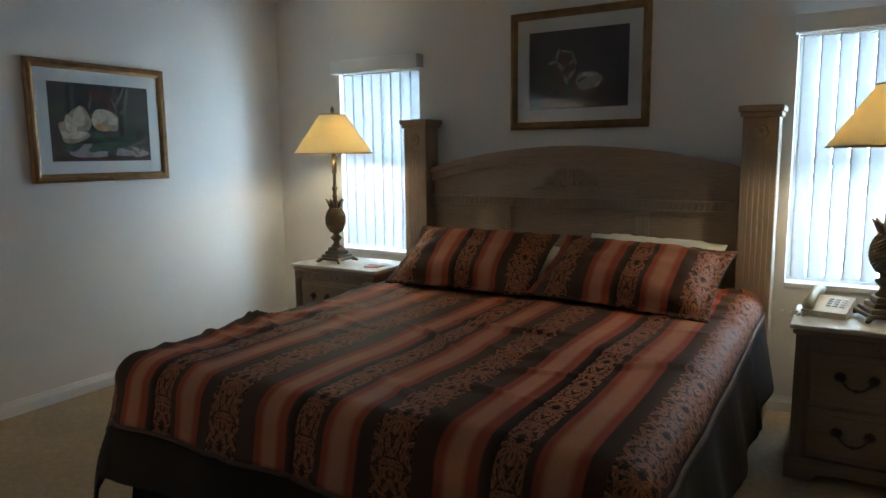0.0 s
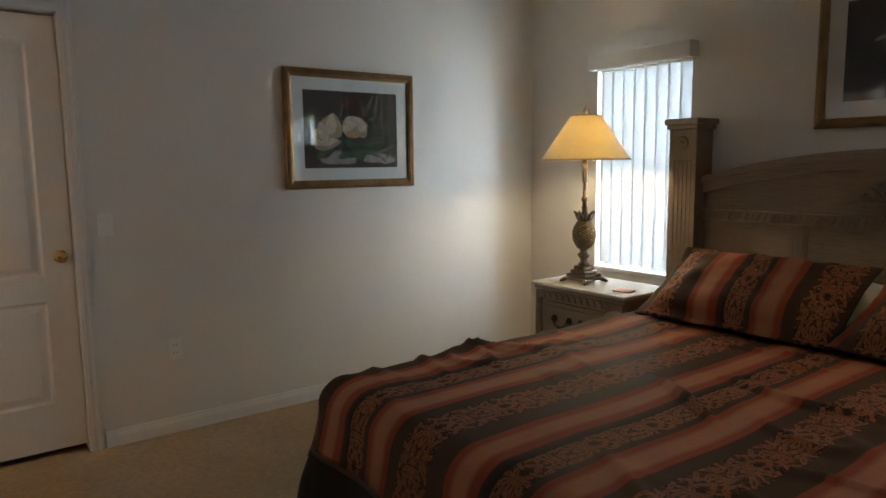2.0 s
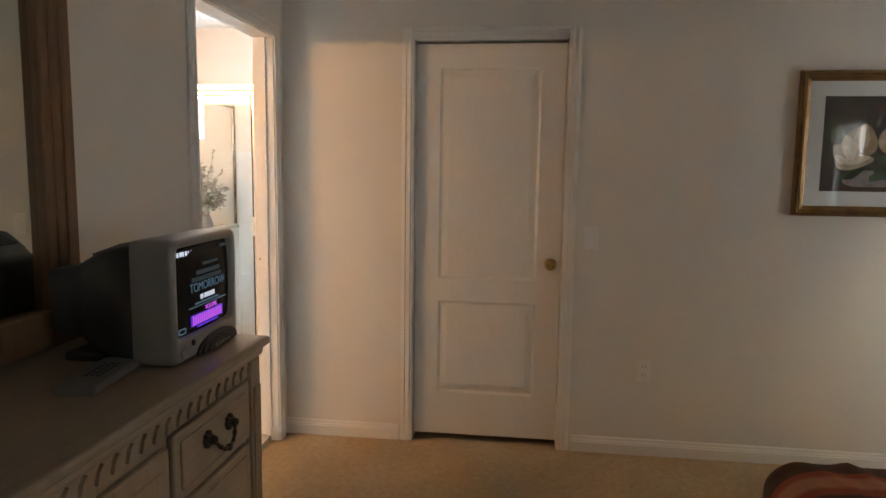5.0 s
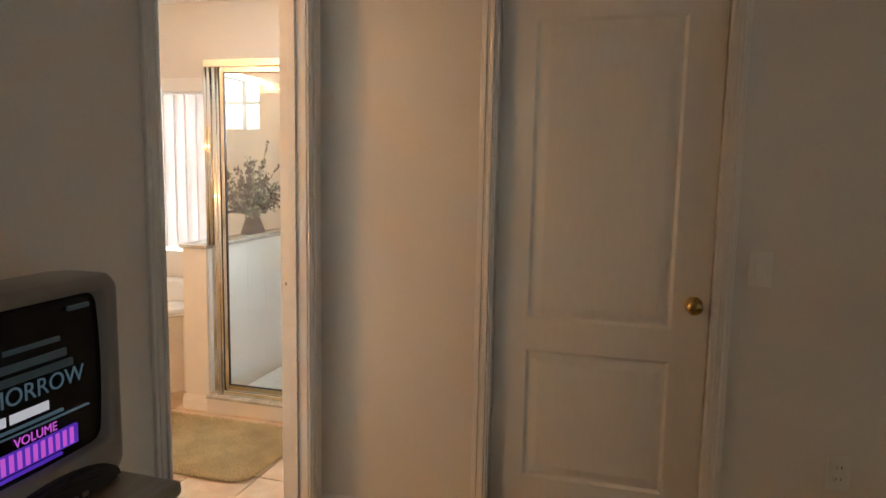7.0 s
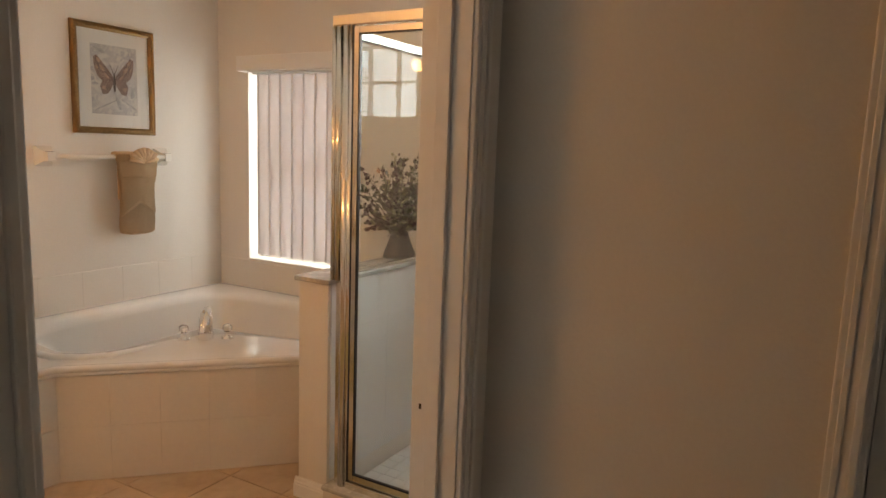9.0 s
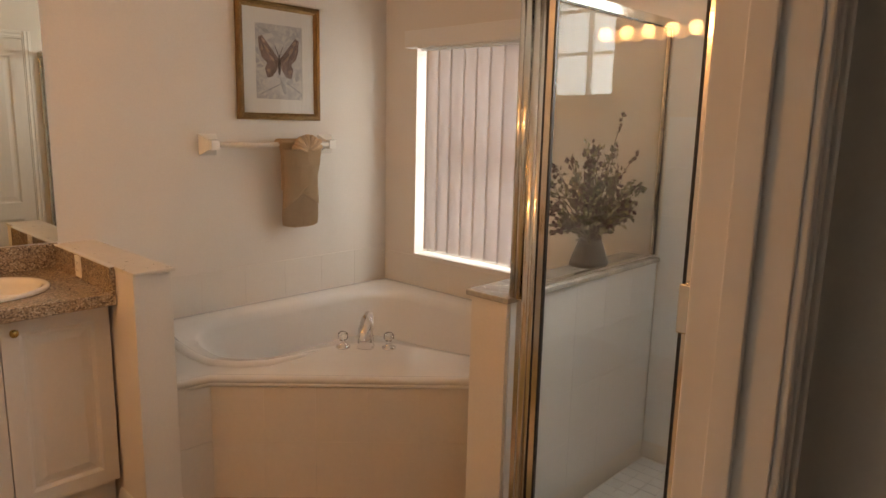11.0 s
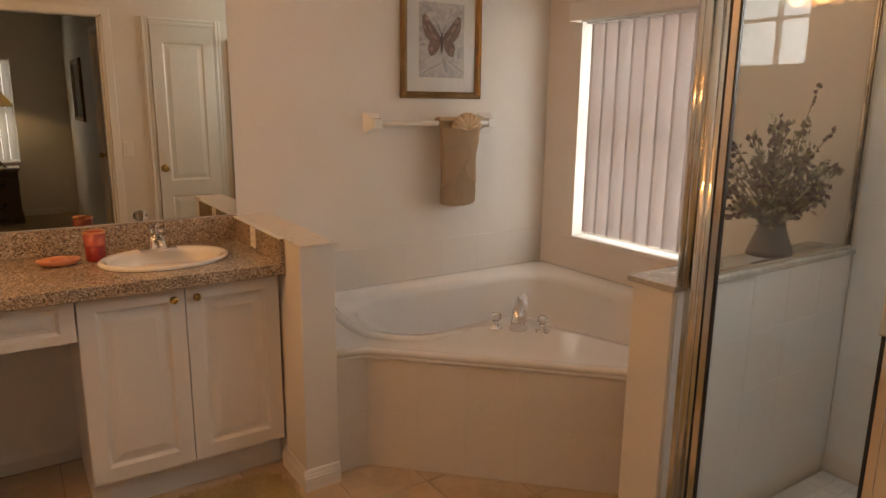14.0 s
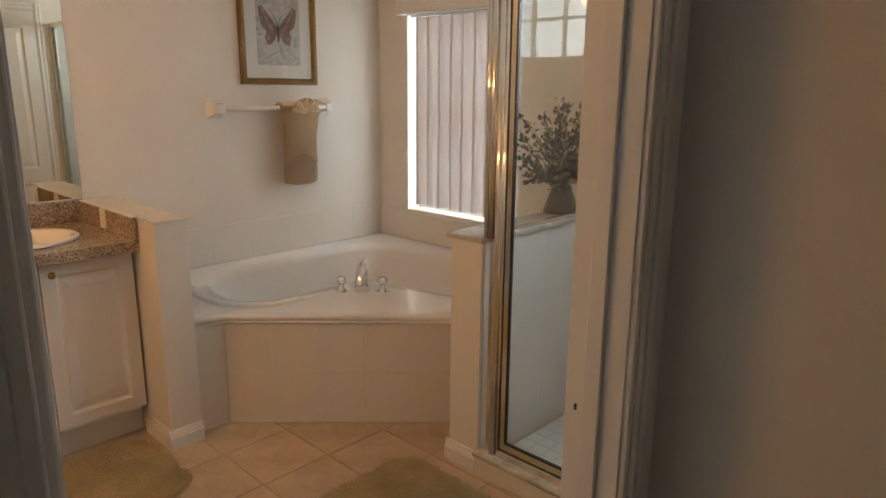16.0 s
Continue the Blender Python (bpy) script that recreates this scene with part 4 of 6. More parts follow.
    for (ax, ay), (bx_, by) in zip(path, path[1:]):
        n_p = int(math.hypot(bx_ - ax, by - ay) / 0.03)
        for i in range(n_p):
            f = i / n_p
            nx, ny = (by - ay), -(bx_ - ax)
            ln = math.hypot(nx, ny)
            o = 0.008 * math.sin(i * 1.1) + 0.006 * math.sin(i * 0.37)
            pts.append((ax + (bx_ - ax) * f + nx / ln * -o, ay + (by - ay) * f + ny / ln * -o))
    rows = []
    for z, k in ((0.004, 1.015), (0.2, 1.006), (0.37, 1.0)):
        rows.append([bm.verts.new((0.04 + (x - 0.04) * k, y * k if y < -2.2 else y, z)) for x, y in pts])
    for a, b in zip(rows, rows[1:]):
        for i in range(len(pts) - 1):
            bm.faces.new((a[i], a[i + 1], b[i + 1], b[i]))
    bmesh.ops.solidify(bm, geom=bm.faces[:], thickness=0.004)
    part("bed_skirt", bm, SKIRT, bed, "dark pleated skirt", True)
    return bed


bed_frame()


def drape_point(s, t, half, length, r=0.10):
    """Where cloth lies that reaches s across and t towards the foot, over a flat top with soft edges."""
    a = max(0.0, abs(s) - half) * (1 if s > 0 else -1)
    b = max(0.0, t - length)
    d = math.hypot(a, b)
    x, y, z = max(-half, min(half, s)), min(t, length), 0.0
    if d > 0:
        ux, uy = a / d, b / d
        arc = r * math.pi / 2
        if d < arc:
            out, drop = r * math.sin(d / r), r * (1 - math.cos(d / r))
        else:
            out, drop = r + (d - arc) * 0.20, r + (d - arc) * 0.97
        x, y, z = x + ux * out, y + uy * out, -drop
    return x, y, z, d


def bedspread():
    spread = thing("bedspread", "striped copper and brown damask bedspread draped over the bed", "bedspread", pose(2.435, -0.20, 0.604))
    half, length, reach, band = 0.905, 2.13, 0.300, 0.185

    def build(lo, hi, thick):
        bm = bmesh.new()
        uv = bm.loops.layers.uv.new("UVMap")
        total = half + reach + band
        ns, nt = 190, 180
        grid, key = {}, {}
        for i in range(ns + 1):
            for j in range(nt + 1):
                s, t = -total + 2 * total * i / ns, (length + reach + band) * j / nt
                x, y, z, d = drape_point(s, t, half, length)
                fold = noise.noise((s * 2.2, t * 2.2, 3.1)) * 0.014 + noise.noise((s * 6, t * 3.2, 7.7)) * 0.005
                crease = max(0.0, 1 - abs(t - 0.95 - 0.25 * math.sin(s * 3 + 1)) / 0.030) * 0.022 * max(0, math.sin(s * 5.0 + 0.6))
                crease += max(0.0, 1 - abs(t - 1.45 - 0.15 * math.sin(s * 4.3)) / 0.028) * 0.020 * max(0, math.sin(s * 7.0 + 2.1))
                ridge = max(0.0, 1 - abs(noise.noise((s * 2.6 + 5, t * 4.6, 1.7))) * 5) ** 2 * 0.022 * max(0, noise.noise((s * 1.7, t * 1.7, 9)) + 0.25)
                crease += ridge
                dip = 0.025 * math.exp(-((t - 0.0) / 0.5) ** 2)
                z += fold + crease + dip
                if d > 0.12:
                    wave = 0.013 * min(1, (d - 0.12) / 0.2) * math.sin((s if abs(s) < half else t) * 13 + 2 * noise.noise((s, t, 0)))
                    x += wave * (1 if s > 0 else -1) * (1 if abs(s) > half else 0)
                    y += wave * (1 if t > length else 0)
                grid[i, j] = bm.verts.new((x, -y, z))
                key[i, j] = (s, t, d)
        for i in range(ns):
            for j in range(nt):
                d = max(max(abs(key[a, b][0]) - half + 0.13, key[a, b][1] - length) for a, b in ((i, j), (i + 1, j), (i + 1, j + 1), (i, j + 1)))
                if lo <= d < hi:
                    f = bm.faces.new((grid[i, j], grid[i + 1, j], grid[i + 1, j + 1], grid[i, j + 1]))
                    for loop, q in zip(f.loops, ((i, j), (i + 1, j), (i + 1, j + 1), (i, j + 1))):
                        loop[uv].uv = key[q][:2]
        bmesh.ops.delete(bm, geom=[v for v in bm.verts if not v.link_faces], context="VERTS")
        bmesh.ops.solidify(bm, geom=bm.faces[:], thickness=thick)
        return bm
    part("cover", build(-9, reach - 0.008, 0.012), STRIPES, spread, smooth=True)
    part("piping", build(reach - 0.008, reach + 0.008, 0.017), PIPING, spread, "lighter brown piping", True)
    part("hem_band", build(reach + 0.008, 9, 0.012), HEMCLOTH, spread, "plain dark brown hem band", True)


bedspread()


def pillow(name, label, at, w, h, thick, material, flange, shift=0.0):
    bm = bmesh.new()
    uv = bm.loops.layers.uv.new("UVMap")
    nu, nv = 44, 30
    sides = []
    for sgn in (1, -1):
        g = {}
        for i in range(nu + 1):
            for j in range(nv + 1):
                u, v = i / nu * 2 - 1, j / nv * 2 - 1
                fu, fv = 1 - flange / (w / 2), 1 - flange / (h / 2)
                cu, cv = min(1, abs(u) / fu), min(1, abs(v) / fv)
                puff = (max(0, 1 - cu ** 2.6) * max(0, 1 - cv ** 2.6)) ** 0.48
                edge = 1 - 0.035 * (1 - abs(u)) * abs(v) ** 3 - 0.0
                x = u * w / 2 * (1 - 0.05 * (1 - v * v) * abs(u) ** 4)
                z = v * h / 2 * edge
                y = -sgn * (thick / 2 * puff + 0.004) - 0.026 * noise.noise((u * 2.6 + shift, v * 2.6, sgn)) * puff - 0.010 * noise.noise((u * 8, v * 4 + shift, 2 * sgn))
                g[i, j] = bm.verts.new((x, y, z))
        for i in range(nu):
            for j in range(nv):
                f = bm.faces.new((g[i, j], g[i + 1, j], g[i + 1, j + 1], g[i, j + 1]))
                for loop, (a, b) in zip(f.loops, ((i, j), (i + 1, j), (i + 1, j + 1), (i, j + 1))):
                    loop[uv].uv = (a / nu * w + shift, b / nv * h)
        sides.append(g)
    a, b = sides
    rim = [(i, 0) for i in range(nu)] + [(nu, j) for j in range(nv)] + [(i, nv) for i in range(nu, 0, -1)] + [(0, j) for j in range(nv, 0, -1)]
    for p, q in zip(rim, rim[1:] + rim[:1]):
        bm.faces.new((a[p], a[q], b[q], b[p]))
    return tagged(part(name, bm, material, smooth=True, at=at), label, "pillow")


pillow("pillow", "striped copper and brown pillow sham leaning on the headboard", pose(2.005, -0.60, 0.768, -60, 1, 5), 0.86, 0.53, 0.20, STRIPES, 0.045, 0.87)
pillow("pillow", "striped copper and brown pillow sham leaning on the headboard", pose(2.880, -0.61, 0.756, -62, 2, -4), 0.88, 0.53, 0.20, STRIPES, 0.045, 0.16)
pillow("pillow", "white pillow tucked behind the striped sham", pose(2.00, -0.37, 0.690, -60, 0, 0), 0.78, 0.44, 0.15, WHITECLOTH, 0.01, 3)
pillow("pillow", "white pillow tucked behind the striped sham", pose(2.90, -0.36, 0.768, -60, 2, 0), 0.72, 0.44, 0.15, WHITECLOTH, 0.01, 5)


def bail_handle(parent, at, w=0.085):
    """A drooping drawer pull with two rosettes; stands out along -y."""
    curve, thick = [], []
    for k in range(25):
        u = k / 24 * 2 - 1
        curve.append((u * w / 2, -0.020 - 0.012 * (1 - u * u), -0.040 * (1 - abs(u) ** 2.4)))
        thick.append(0.0050 + 0.0016 * math.sin(k * 1.9) + (0.0028 if abs(u) < 0.16 else 0.0))
    h = part("handle", tube(bmesh.new(), curve, thick, 8), PULL, parent, "dark bronze bail pull", True, Matrix.Translation(at))
    for s in (-1, 1):
        bm = lathe(bmesh.new(), [(0.0001, 0.030), (0.008, 0.028), (0.011, 0.020), (0.010, 0.012), (0.017, 0.008), (0.019, 0.0)], 14, close=False)
        for k in range(8):
            a = k * math.pi / 4
            tube(bm, [(0.010 * math.cos(a), 0.010 * math.sin(a), 0.010), (0.021 * math.cos(a), 0.021 * math.sin(a), 0.002)], [0.006, 0.004], 6)
        part("rosette", bm, PULL, h, smooth=True, at=Matrix.Translation((s * w / 2, 0, 0)) @ pose(0, 0, 0, 90))
    return h


def drawer_front(parent, x0, z0, x1, z1, face, pulls):
    """A drawer front with a raised moulded field, standing proud of y = face towards -y."""
    bm = boxed(x0, face - 0.018, z0, x1, face, z1, bevel=0.006)
    fx, fz = 0.028, 0.024
    box(bm, x0 + fx, face - 0.022, z0 + fz, x1 - fx, face - 0.014, z1 - fz, bevel=0.006)
    d = part("drawer", bm, PICKLED_X, parent)
    for x in pulls:
        bail_handle(d, (x, face - 0.021, (z0 + z1) / 2 + 0.018), 0.115)
    return d


def frieze(parent, x0, x1, z0, z1, face):
    bm = bmesh.new()
    box(bm, x0, face - 0.010, z0, x1, face, z1, bevel=0.002)
    n_l = int((x1 - x0) / 0.046)
    for i in range(n_l):
        x = x0 + (i + 0.5) * (x1 - x0) / n_l
        zc, hh = (z0 + z1) / 2, (z1 - z0) / 2
        prism(bm, [(x - 0.019, zc - hh * 0.75), (x, zc - hh * 0.35), (x + 0.019, zc - hh * 0.75), (x + 0.012, zc + hh * 0.25), (x, zc + hh * 0.8), (x - 0.012, zc + hh * 0.25)], "y", face - 0.018, face - 0.008)
    part("carved_frieze", bm, PICKLED, parent, "carved leaf frieze")


def nightstand(at, label):
    ns = thing("nightstand", label, "nightstand", at, "nightstands beside the bed")
    w, d, h = 0.70, 0.42, 0.665
    part("body", boxed(0.025, -d + 0.03, 0.09, w - 0.025, 0, h - 0.035, bevel=0.004), PICKLED, ns)
    bm = boxed(0.0, -d, h - 0.022, w, 0.004, h, bevel=0.008, seg=3)
    part("top", bm, NIGHTTOP, ns, "glossy cream top")
    part("top_moulding", boxed(0.012, -d + 0.014, h - 0.045, w - 0.012, 0.002, h - 0.021, bevel=0.008, seg=3), PICKLED_X, ns)
    frieze(ns, 0.06, w - 0.06, h - 0.095, h - 0.050, -d + 0.03)
    for x in (0.025, w - 0.075):
        bm = bmesh.new()
        box(bm, x, -d + 0.012, 0.09, x + 0.05, -d + 0.032, h - 0.047, bevel=0.004)
        for k in (0.012, 0.025, 0.038):
            box(bm, x + k - 0.004, -d + 0.007, 0.14, x + k + 0.004, -d + 0.014, h - 0.10, bevel=0.002)
        part("pilaster", bm, PICKLED, ns)
    drawer_front(ns, 0.085, 0.335, w - 0.085, 0.560, -d + 0.03, (w / 2 - 0.10, w / 2 + 0.10))
    drawer_front(ns, 0.085, 0.105, w - 0.085, 0.322, -d + 0.03, (w / 2 - 0.10, w / 2 + 0.10))
    # plinth cut to a bracket foot
    bm = bmesh.new()
    prism(bm, [(0.008, 0.0), (0.10, 0.0), (0.14, 0.035), (0.22, 0.042), (w - 0.22, 0.042), (w - 0.14, 0.035), (w - 0.10, 0.0), (w - 0.008, 0.0), (w - 0.008, 0.10), (0.008, 0.10)], "y", -d + 0.006, -d + 0.03)
    part("plinth", bm, PICKLED_X, ns)
    for x in (0.008, w - 0.028):
        part("plinth_side", boxed(x, -d + 0.03, 0.0, x + 0.02, -0.002, 0.10), PICKLED, ns)
    return ns


nightstand(pose(0.63, -0.185, BED_FLOOR), "pickled wood nightstand with cream top in the corner")
nightstand(pose(3.605, -0.40, BED_FLOOR), "pickled wood nightstand with two drawers and cream top")


def table_lamp(at, label):
    lamp = thing("table_lamp", label, "lamp", at, "pineapple table lamps")
    bm = bmesh.new()
    for hw_, lo, hi in ((0.086, 0.014, 0.030), (0.074, 0.030, 0.050), (0.056, 0.050, 0.072), (0.042, 0.072, 0.096)):
        box(bm, -hw_, -hw_, lo, hw_, hw_, hi, bevel=0.006)
    part("base", bm, LAMPMETAL, lamp)
    for sx in (-1, 1):
        for sy in (-1, 1):
            part("foot", tube(bmesh.new(), [(sx * 0.070, sy * 0.070, 0.020), (sx * 0.082, sy * 0.082, 0.015), (sx * 0.092, sy * 0.092, 0.006), (sx * 0.099, sy * 0.099, 0.006)], [0.013, 0.013, 0.010, 0.006], 8), LAMPMETAL, lamp, smooth=True)
    part("stem", lathe(bmesh.new(), [(0.030, 0.094), (0.038, 0.104), (0.024, 0.116), (0.020, 0.134), (0.034, 0.150), (0.040, 0.162), (0.024, 0.176), (0.022, 0.188), (0.044, 0.202)], 20), LAMPMETAL, lamp, smooth=True)
    bm = bmesh.new()
    seg, rows = 26, 20
    rings = []
    for j in range(rows + 1):
        t = j / rows
        r = 0.071 * math.sin(math.pi * (0.10 + 0.80 * t)) ** 0.62 * (1 - 0.10 * t)
        ring = []
        for i in range(seg):
            knob = 0.0045 * (1 if (i + j) % 2 == 0 else -0.6)
            a = 2 * math.pi * (i + 0.5 * (j % 2) * 0) / seg
            ring.append(bm.verts.new(((r + knob) * math.cos(a), (r + knob) * math.sin(a), 0.200 + 0.165 * t)))
        rings.append(ring)
    for a, b in zip(rings, rings[1:]):
        for i in range(seg):
            bm.faces.new((a[i], a[(i + 1) % seg], b[(i + 1) % seg], b[i]))
    bm.faces.new(rings[0]), bm.faces.new(rings[-1])
    part("pineapple", bm, LAMPMETAL, lamp, "pineapple-shaped bronzed body")
    bm = bmesh.new()
    lathe(bm, [(0.036, 0.358), (0.040, 0.368), (0.028, 0.386)], 18)
    for k in range(9):
        a = 2 * math.pi * k / 9
        tube(bm, [(0.030 * math.cos(a), 0.030 * math.sin(a), 0.368), (0.044 * math.cos(a), 0.044 * math.sin(a), 0.396), (0.066 * math.cos(a), 0.066 * math.sin(a), 0.420)], [0.014, 0.013, 0.002], 5)
    part("leaf_crown", bm, LAMPMETAL, lamp, smooth=True)
    part("column", lathe(bmesh.new(), [(0.017, 0.385), (0.015, 0.43), (0.020, 0.436), (0.014, 0.445), (0.013, 0.470), (0.019, 0.478), (0.020, 0.494), (0.012, 0.502), (0.010, 0.58), (0.016, 0.59), (0.016, 0.70)], 18), LAMPMETAL, lamp, smooth=True)
    part("socket", lathe(bmesh.new(), [(0.018, 0.70), (0.020, 0.715), (0.020, 0.755)], 16), BRASS, lamp, smooth=True)
    part("bulb", lathe(bmesh.new(), [(0.012, 0.757), (0.016, 0.775), (0.028, 0.800), (0.031, 0.822), (0.024, 0.845), (0.008, 0.856)], 18), BULB, lamp, "glowing bulb", True)
    bm = bmesh.new()
    lathe(bm, [(0.254, 0.718), (0.084, 0.965), (0.081, 0.964), (0.251, 0.7175)], 56, close=False)
    sh = part("shade", bm, SHADE, lamp, "cream cone shade lit from within", True)
    for r, z in ((0.2525, 0.716), (0.0825, 0.965)):
        part("shade_trim", lathe(bmesh.new(), [(r - 0.003, z - 0.004), (r + 0.003, z - 0.004), (r + 0.003, z + 0.004), (r - 0.003, z + 0.004), (r - 0.003, z - 0.004)], 56, close=False), TERRY_DARK, sh)
    bm = bmesh.new()
    for a in (0.3, 0.3 + math.pi):
        tube(bm, [(0.02 * math.cos(a), 0.02 * math.sin(a), 0.74), (0.055 * math.cos(a), 0.055 * math.sin(a), 0.80), (0.05 * math.cos(a), 0.05 * math.sin(a), 0.90), (0.006 * math.cos(a), 0.006 * math.sin(a), 0.966)], 0.0022, 6)
    for k in range(3):
        a = 2 * math.pi * k / 3
        tube(bm, [(0.0, 0.0, 0.966), (0.082 * math.cos(a), 0.082 * math.sin(a), 0.962)], 0.002, 6)
    part("harp", bm, BRASS, lamp)
    part("finial", lathe(bmesh.new(), [(0.006, 0.966), (0.010, 0.972), (0.005, 0.978), (0.014, 0.990), (0.012, 1.004), (0.004, 1.016), (0.0005, 1.026)], 14), LAMPMETAL, lamp, smooth=True)
    return lamp


first_lamp = table_lamp(pose(0.862, -0.40, 0.641), "bronzed pineapple table lamp with lit cream shade")
second_lamp = copy_thing(first_lamp, pose(3.935, -0.55, 0.641, 0, 0, 20))

card = tagged(part("folded_card", boxed(-0.05, -0.035, 0, 0.05, 0.035, 0.006, bevel=0.002), PAPERRED, at=pose(1.215, -0.47, 0.6405, 0, 0, 12)), "small reddish card lying on the nightstand", "card")


def telephone():
    ph = thing("telephone", "cream push-button telephone with coiled cord on the nightstand", "telephone", pose(3.735, -0.545, 0.6405, 0, 0, -10))
    bm = prism(bmesh.new(), [(-0.10, 0.0), (0.10, 0.0), (0.10, 0.062), (-0.10, 0.026)], "x", -0.085, 0.085)
    part("base", bevelled(bm, 0.006), PHONE, ph)
    hs = bmesh.new()
    tube(hs, [(-0.058, -0.100, 0.046), (-0.058, -0.05, 0.066), (-0.058, 0.0, 0.082), (-0.058, 0.05, 0.092), (-0.058, 0.105, 0.088)], [0.024, 0.018, 0.016, 0.018, 0.025], 12)
    hs_ob = part("handset", hs, PHONE, ph, smooth=True)
    bm = bmesh.new()
    for i in range(3):
        for j in range(4):
            x, y = -0.005 + i * 0.026, 0.045 - j * 0.026
            z = 0.026 + 0.036 * (y + 0.10) / 0.20
            box(bm, x, y, z - 0.002, x + 0.018, y + 0.016, z + 0.007, bevel=0.002)
    part("buttons", bm, VINYL, ph)
    pts = []
    for k in range(120):
        a = k * 0.75
        f = k / 119
        cx, cy = -0.075 - 0.05 * math.sin(f * math.pi), -0.10 - 0.05 * f
        pts.append((cx + 0.030 * math.cos(f * 5.5), cy + 0.006 * math.cos(a), 0.010 + 0.006 * math.sin(a)))
    part("cord", tube(bmesh.new(), pts, 0.0022, 5), PHONE, ph, smooth=True)


telephone()


def dresser():
    w, d, h = 1.56, 0.50, 0.955
    dr = thing("dresser", "pickled wood dresser with carved frieze and bronze pulls", "dresser", pose(1.590, -4.340, BED_FLOOR))
    # its front faces +y: build facing -y and turn
    turn = Matrix.Translation((w, 0, 0)) @ pose(0, 0, 0, 0, 0, 180)

    def put(ob):
        ob.matrix_basis = turn @ ob.matrix_basis
        return ob
    put(part("body", boxed(0.03, -d + 0.03, 0.09, w - 0.03, 0, h - 0.04, bevel=0.004), PICKLED, dr))
    bm = bmesh.new()
    box(bm, 0.0, -d - 0.012, h - 0.026, w, 0.0, h, bevel=0.010, seg=3)
    put(part("top", bm, DRESSTOP, dr))
    put(part("top_moulding", boxed(0.014, -d + 0.004, h - 0.052, w - 0.014, 0.0, h - 0.025, bevel=0.010, seg=3), PICKLED_X, dr))
    before = set(dr.children)
    frieze(dr, 0.06, w - 0.06, h - 0.098, h - 0.054, -d + 0.03)
    for x in (0.03, w - 0.09):
        bm = bmesh.new()
        box(bm, x, -d + 0.010, 0.09, x + 0.06, -d + 0.032, h - 0.055, bevel=0.004)
        pil = part("pilaster", bm, PICKLED, dr)
        for k in (0.015, 0.030, 0.045):
            part("flute", boxed(x + k - 0.005, -d + 0.004, 0.15, x + k + 0.005, -d + 0.0095, h - 0.13, bevel=0.002), PICKLED, pil)
    for j, (z0, z1) in enumerate(((0.690, 0.852), (0.41, 0.676), (0.115, 0.396))):
        drawer_front(dr, 0.10, z0, 0.50, z1, -d + 0.03, (0.30,))
        drawer_front(dr, w - 0.50, z0, w - 0.10, z1, -d + 0.03, (w - 0.30,))
    for x0, x1, kx in ((0.515, 0.775, 0.745), (0.785, 1.045, 0.815)):
        bm = boxed(x0, -d + 0.012, 0.115, x1, -d + 0.03, 0.835, bevel=0.006)
        box(bm, x0 + 0.035, -d + 0.008, 0.155, x1 - 0.035, -d + 0.018, 0.795, bevel=0.007)
        c = part("cabinet_door", bm, PICKLED, dr)
        part("knob", lathe(bmesh.new(), [(0.0001, 0.030), (0.010, 0.029), (0.016, 0.022), (0.013, 0.014), (0.006, 0.010), (0.012, 0.0)], 16, close=False), PULL, c, "dark bronze knob", True, Matrix.Translation((kx, -d + 0.010, 0.66)) @ pose(0, 0, 0, 90))
    for x in (0.004, w - 0.024):
        part("plinth_side", boxed(x, -d + 0.03, 0.0, x + 0.02, -0.002, 0.10), PICKLED, dr)
    bm = bmesh.new()
    prism(bm, [(0.004, 0.0), (0.14, 0.0), (0.18, 0.036), (0.26, 0.044), (w - 0.26, 0.044), (w - 0.18, 0.036), (w - 0.14, 0.0), (w - 0.004, 0.0), (w - 0.004, 0.10), (0.004, 0.10)], "y", -d + 0.004, -d + 0.03)
    part("plinth", bm, PICKLED_X, dr)
    for ob in set(dr.children) - before:
        put(ob)
    return dr


dresser()
DTOP = BED_FLOOR + 0.955

mir = thing("dresser_mirror", "dark wood framed mirror standing on the dresser", "mirror", pose(1.70, -4.355, DTOP))
for a in ((0, 0, 0.12, 1.05), (1.26, 0, 1.38, 1.05), (0.12, 0, 1.26, 0.10), (0.12, 0.93, 1.26, 1.05)):
    bm = boxed(a[0], -0.02, a[1], a[2], 0.03, a[3], bevel=0.006)
    if a[3] - a[1] > 0.5:
        for k in (0.04, 0.08):
            box(bm, a[0] + k - 0.010, 0.026, 0.06, a[0] + k + 0.010, 0.036, 0.99, bevel=0.003)
    part("frame_board", bm, MIRFRAME, mir)
part("mirror_glass", boxed(0.12, -0.012, 0.10, 1.26, 0.004, 0.93), MIRROR, mir)


def rounded_ring(bm, cz, hw, hh, r, y, turns=6):
    """A ring of points round an upright rectangle with round corners."""
    ring = []
    for sx, sz, a0 in ((1, 1, 0), (-1, 1, 90), (-1, -1, 180), (1, -1, 270)):
        for k in range(turns + 1):
            a = radians(a0 + 90 * k / turns)
            ring.append(bm.verts.new((sx * (hw - r) + r * math.cos(a), y, cz + sz * (hh - r) + r * math.sin(a))))
    return ring


def bridge_rings(bm, rings):
    for p, q in zip(rings, rings[1:]):
        for i in range(len(p)):
            bm.faces.new((p[i], p[(i + 1) % len(p)], q[(i + 1) % len(q)], q[i]))


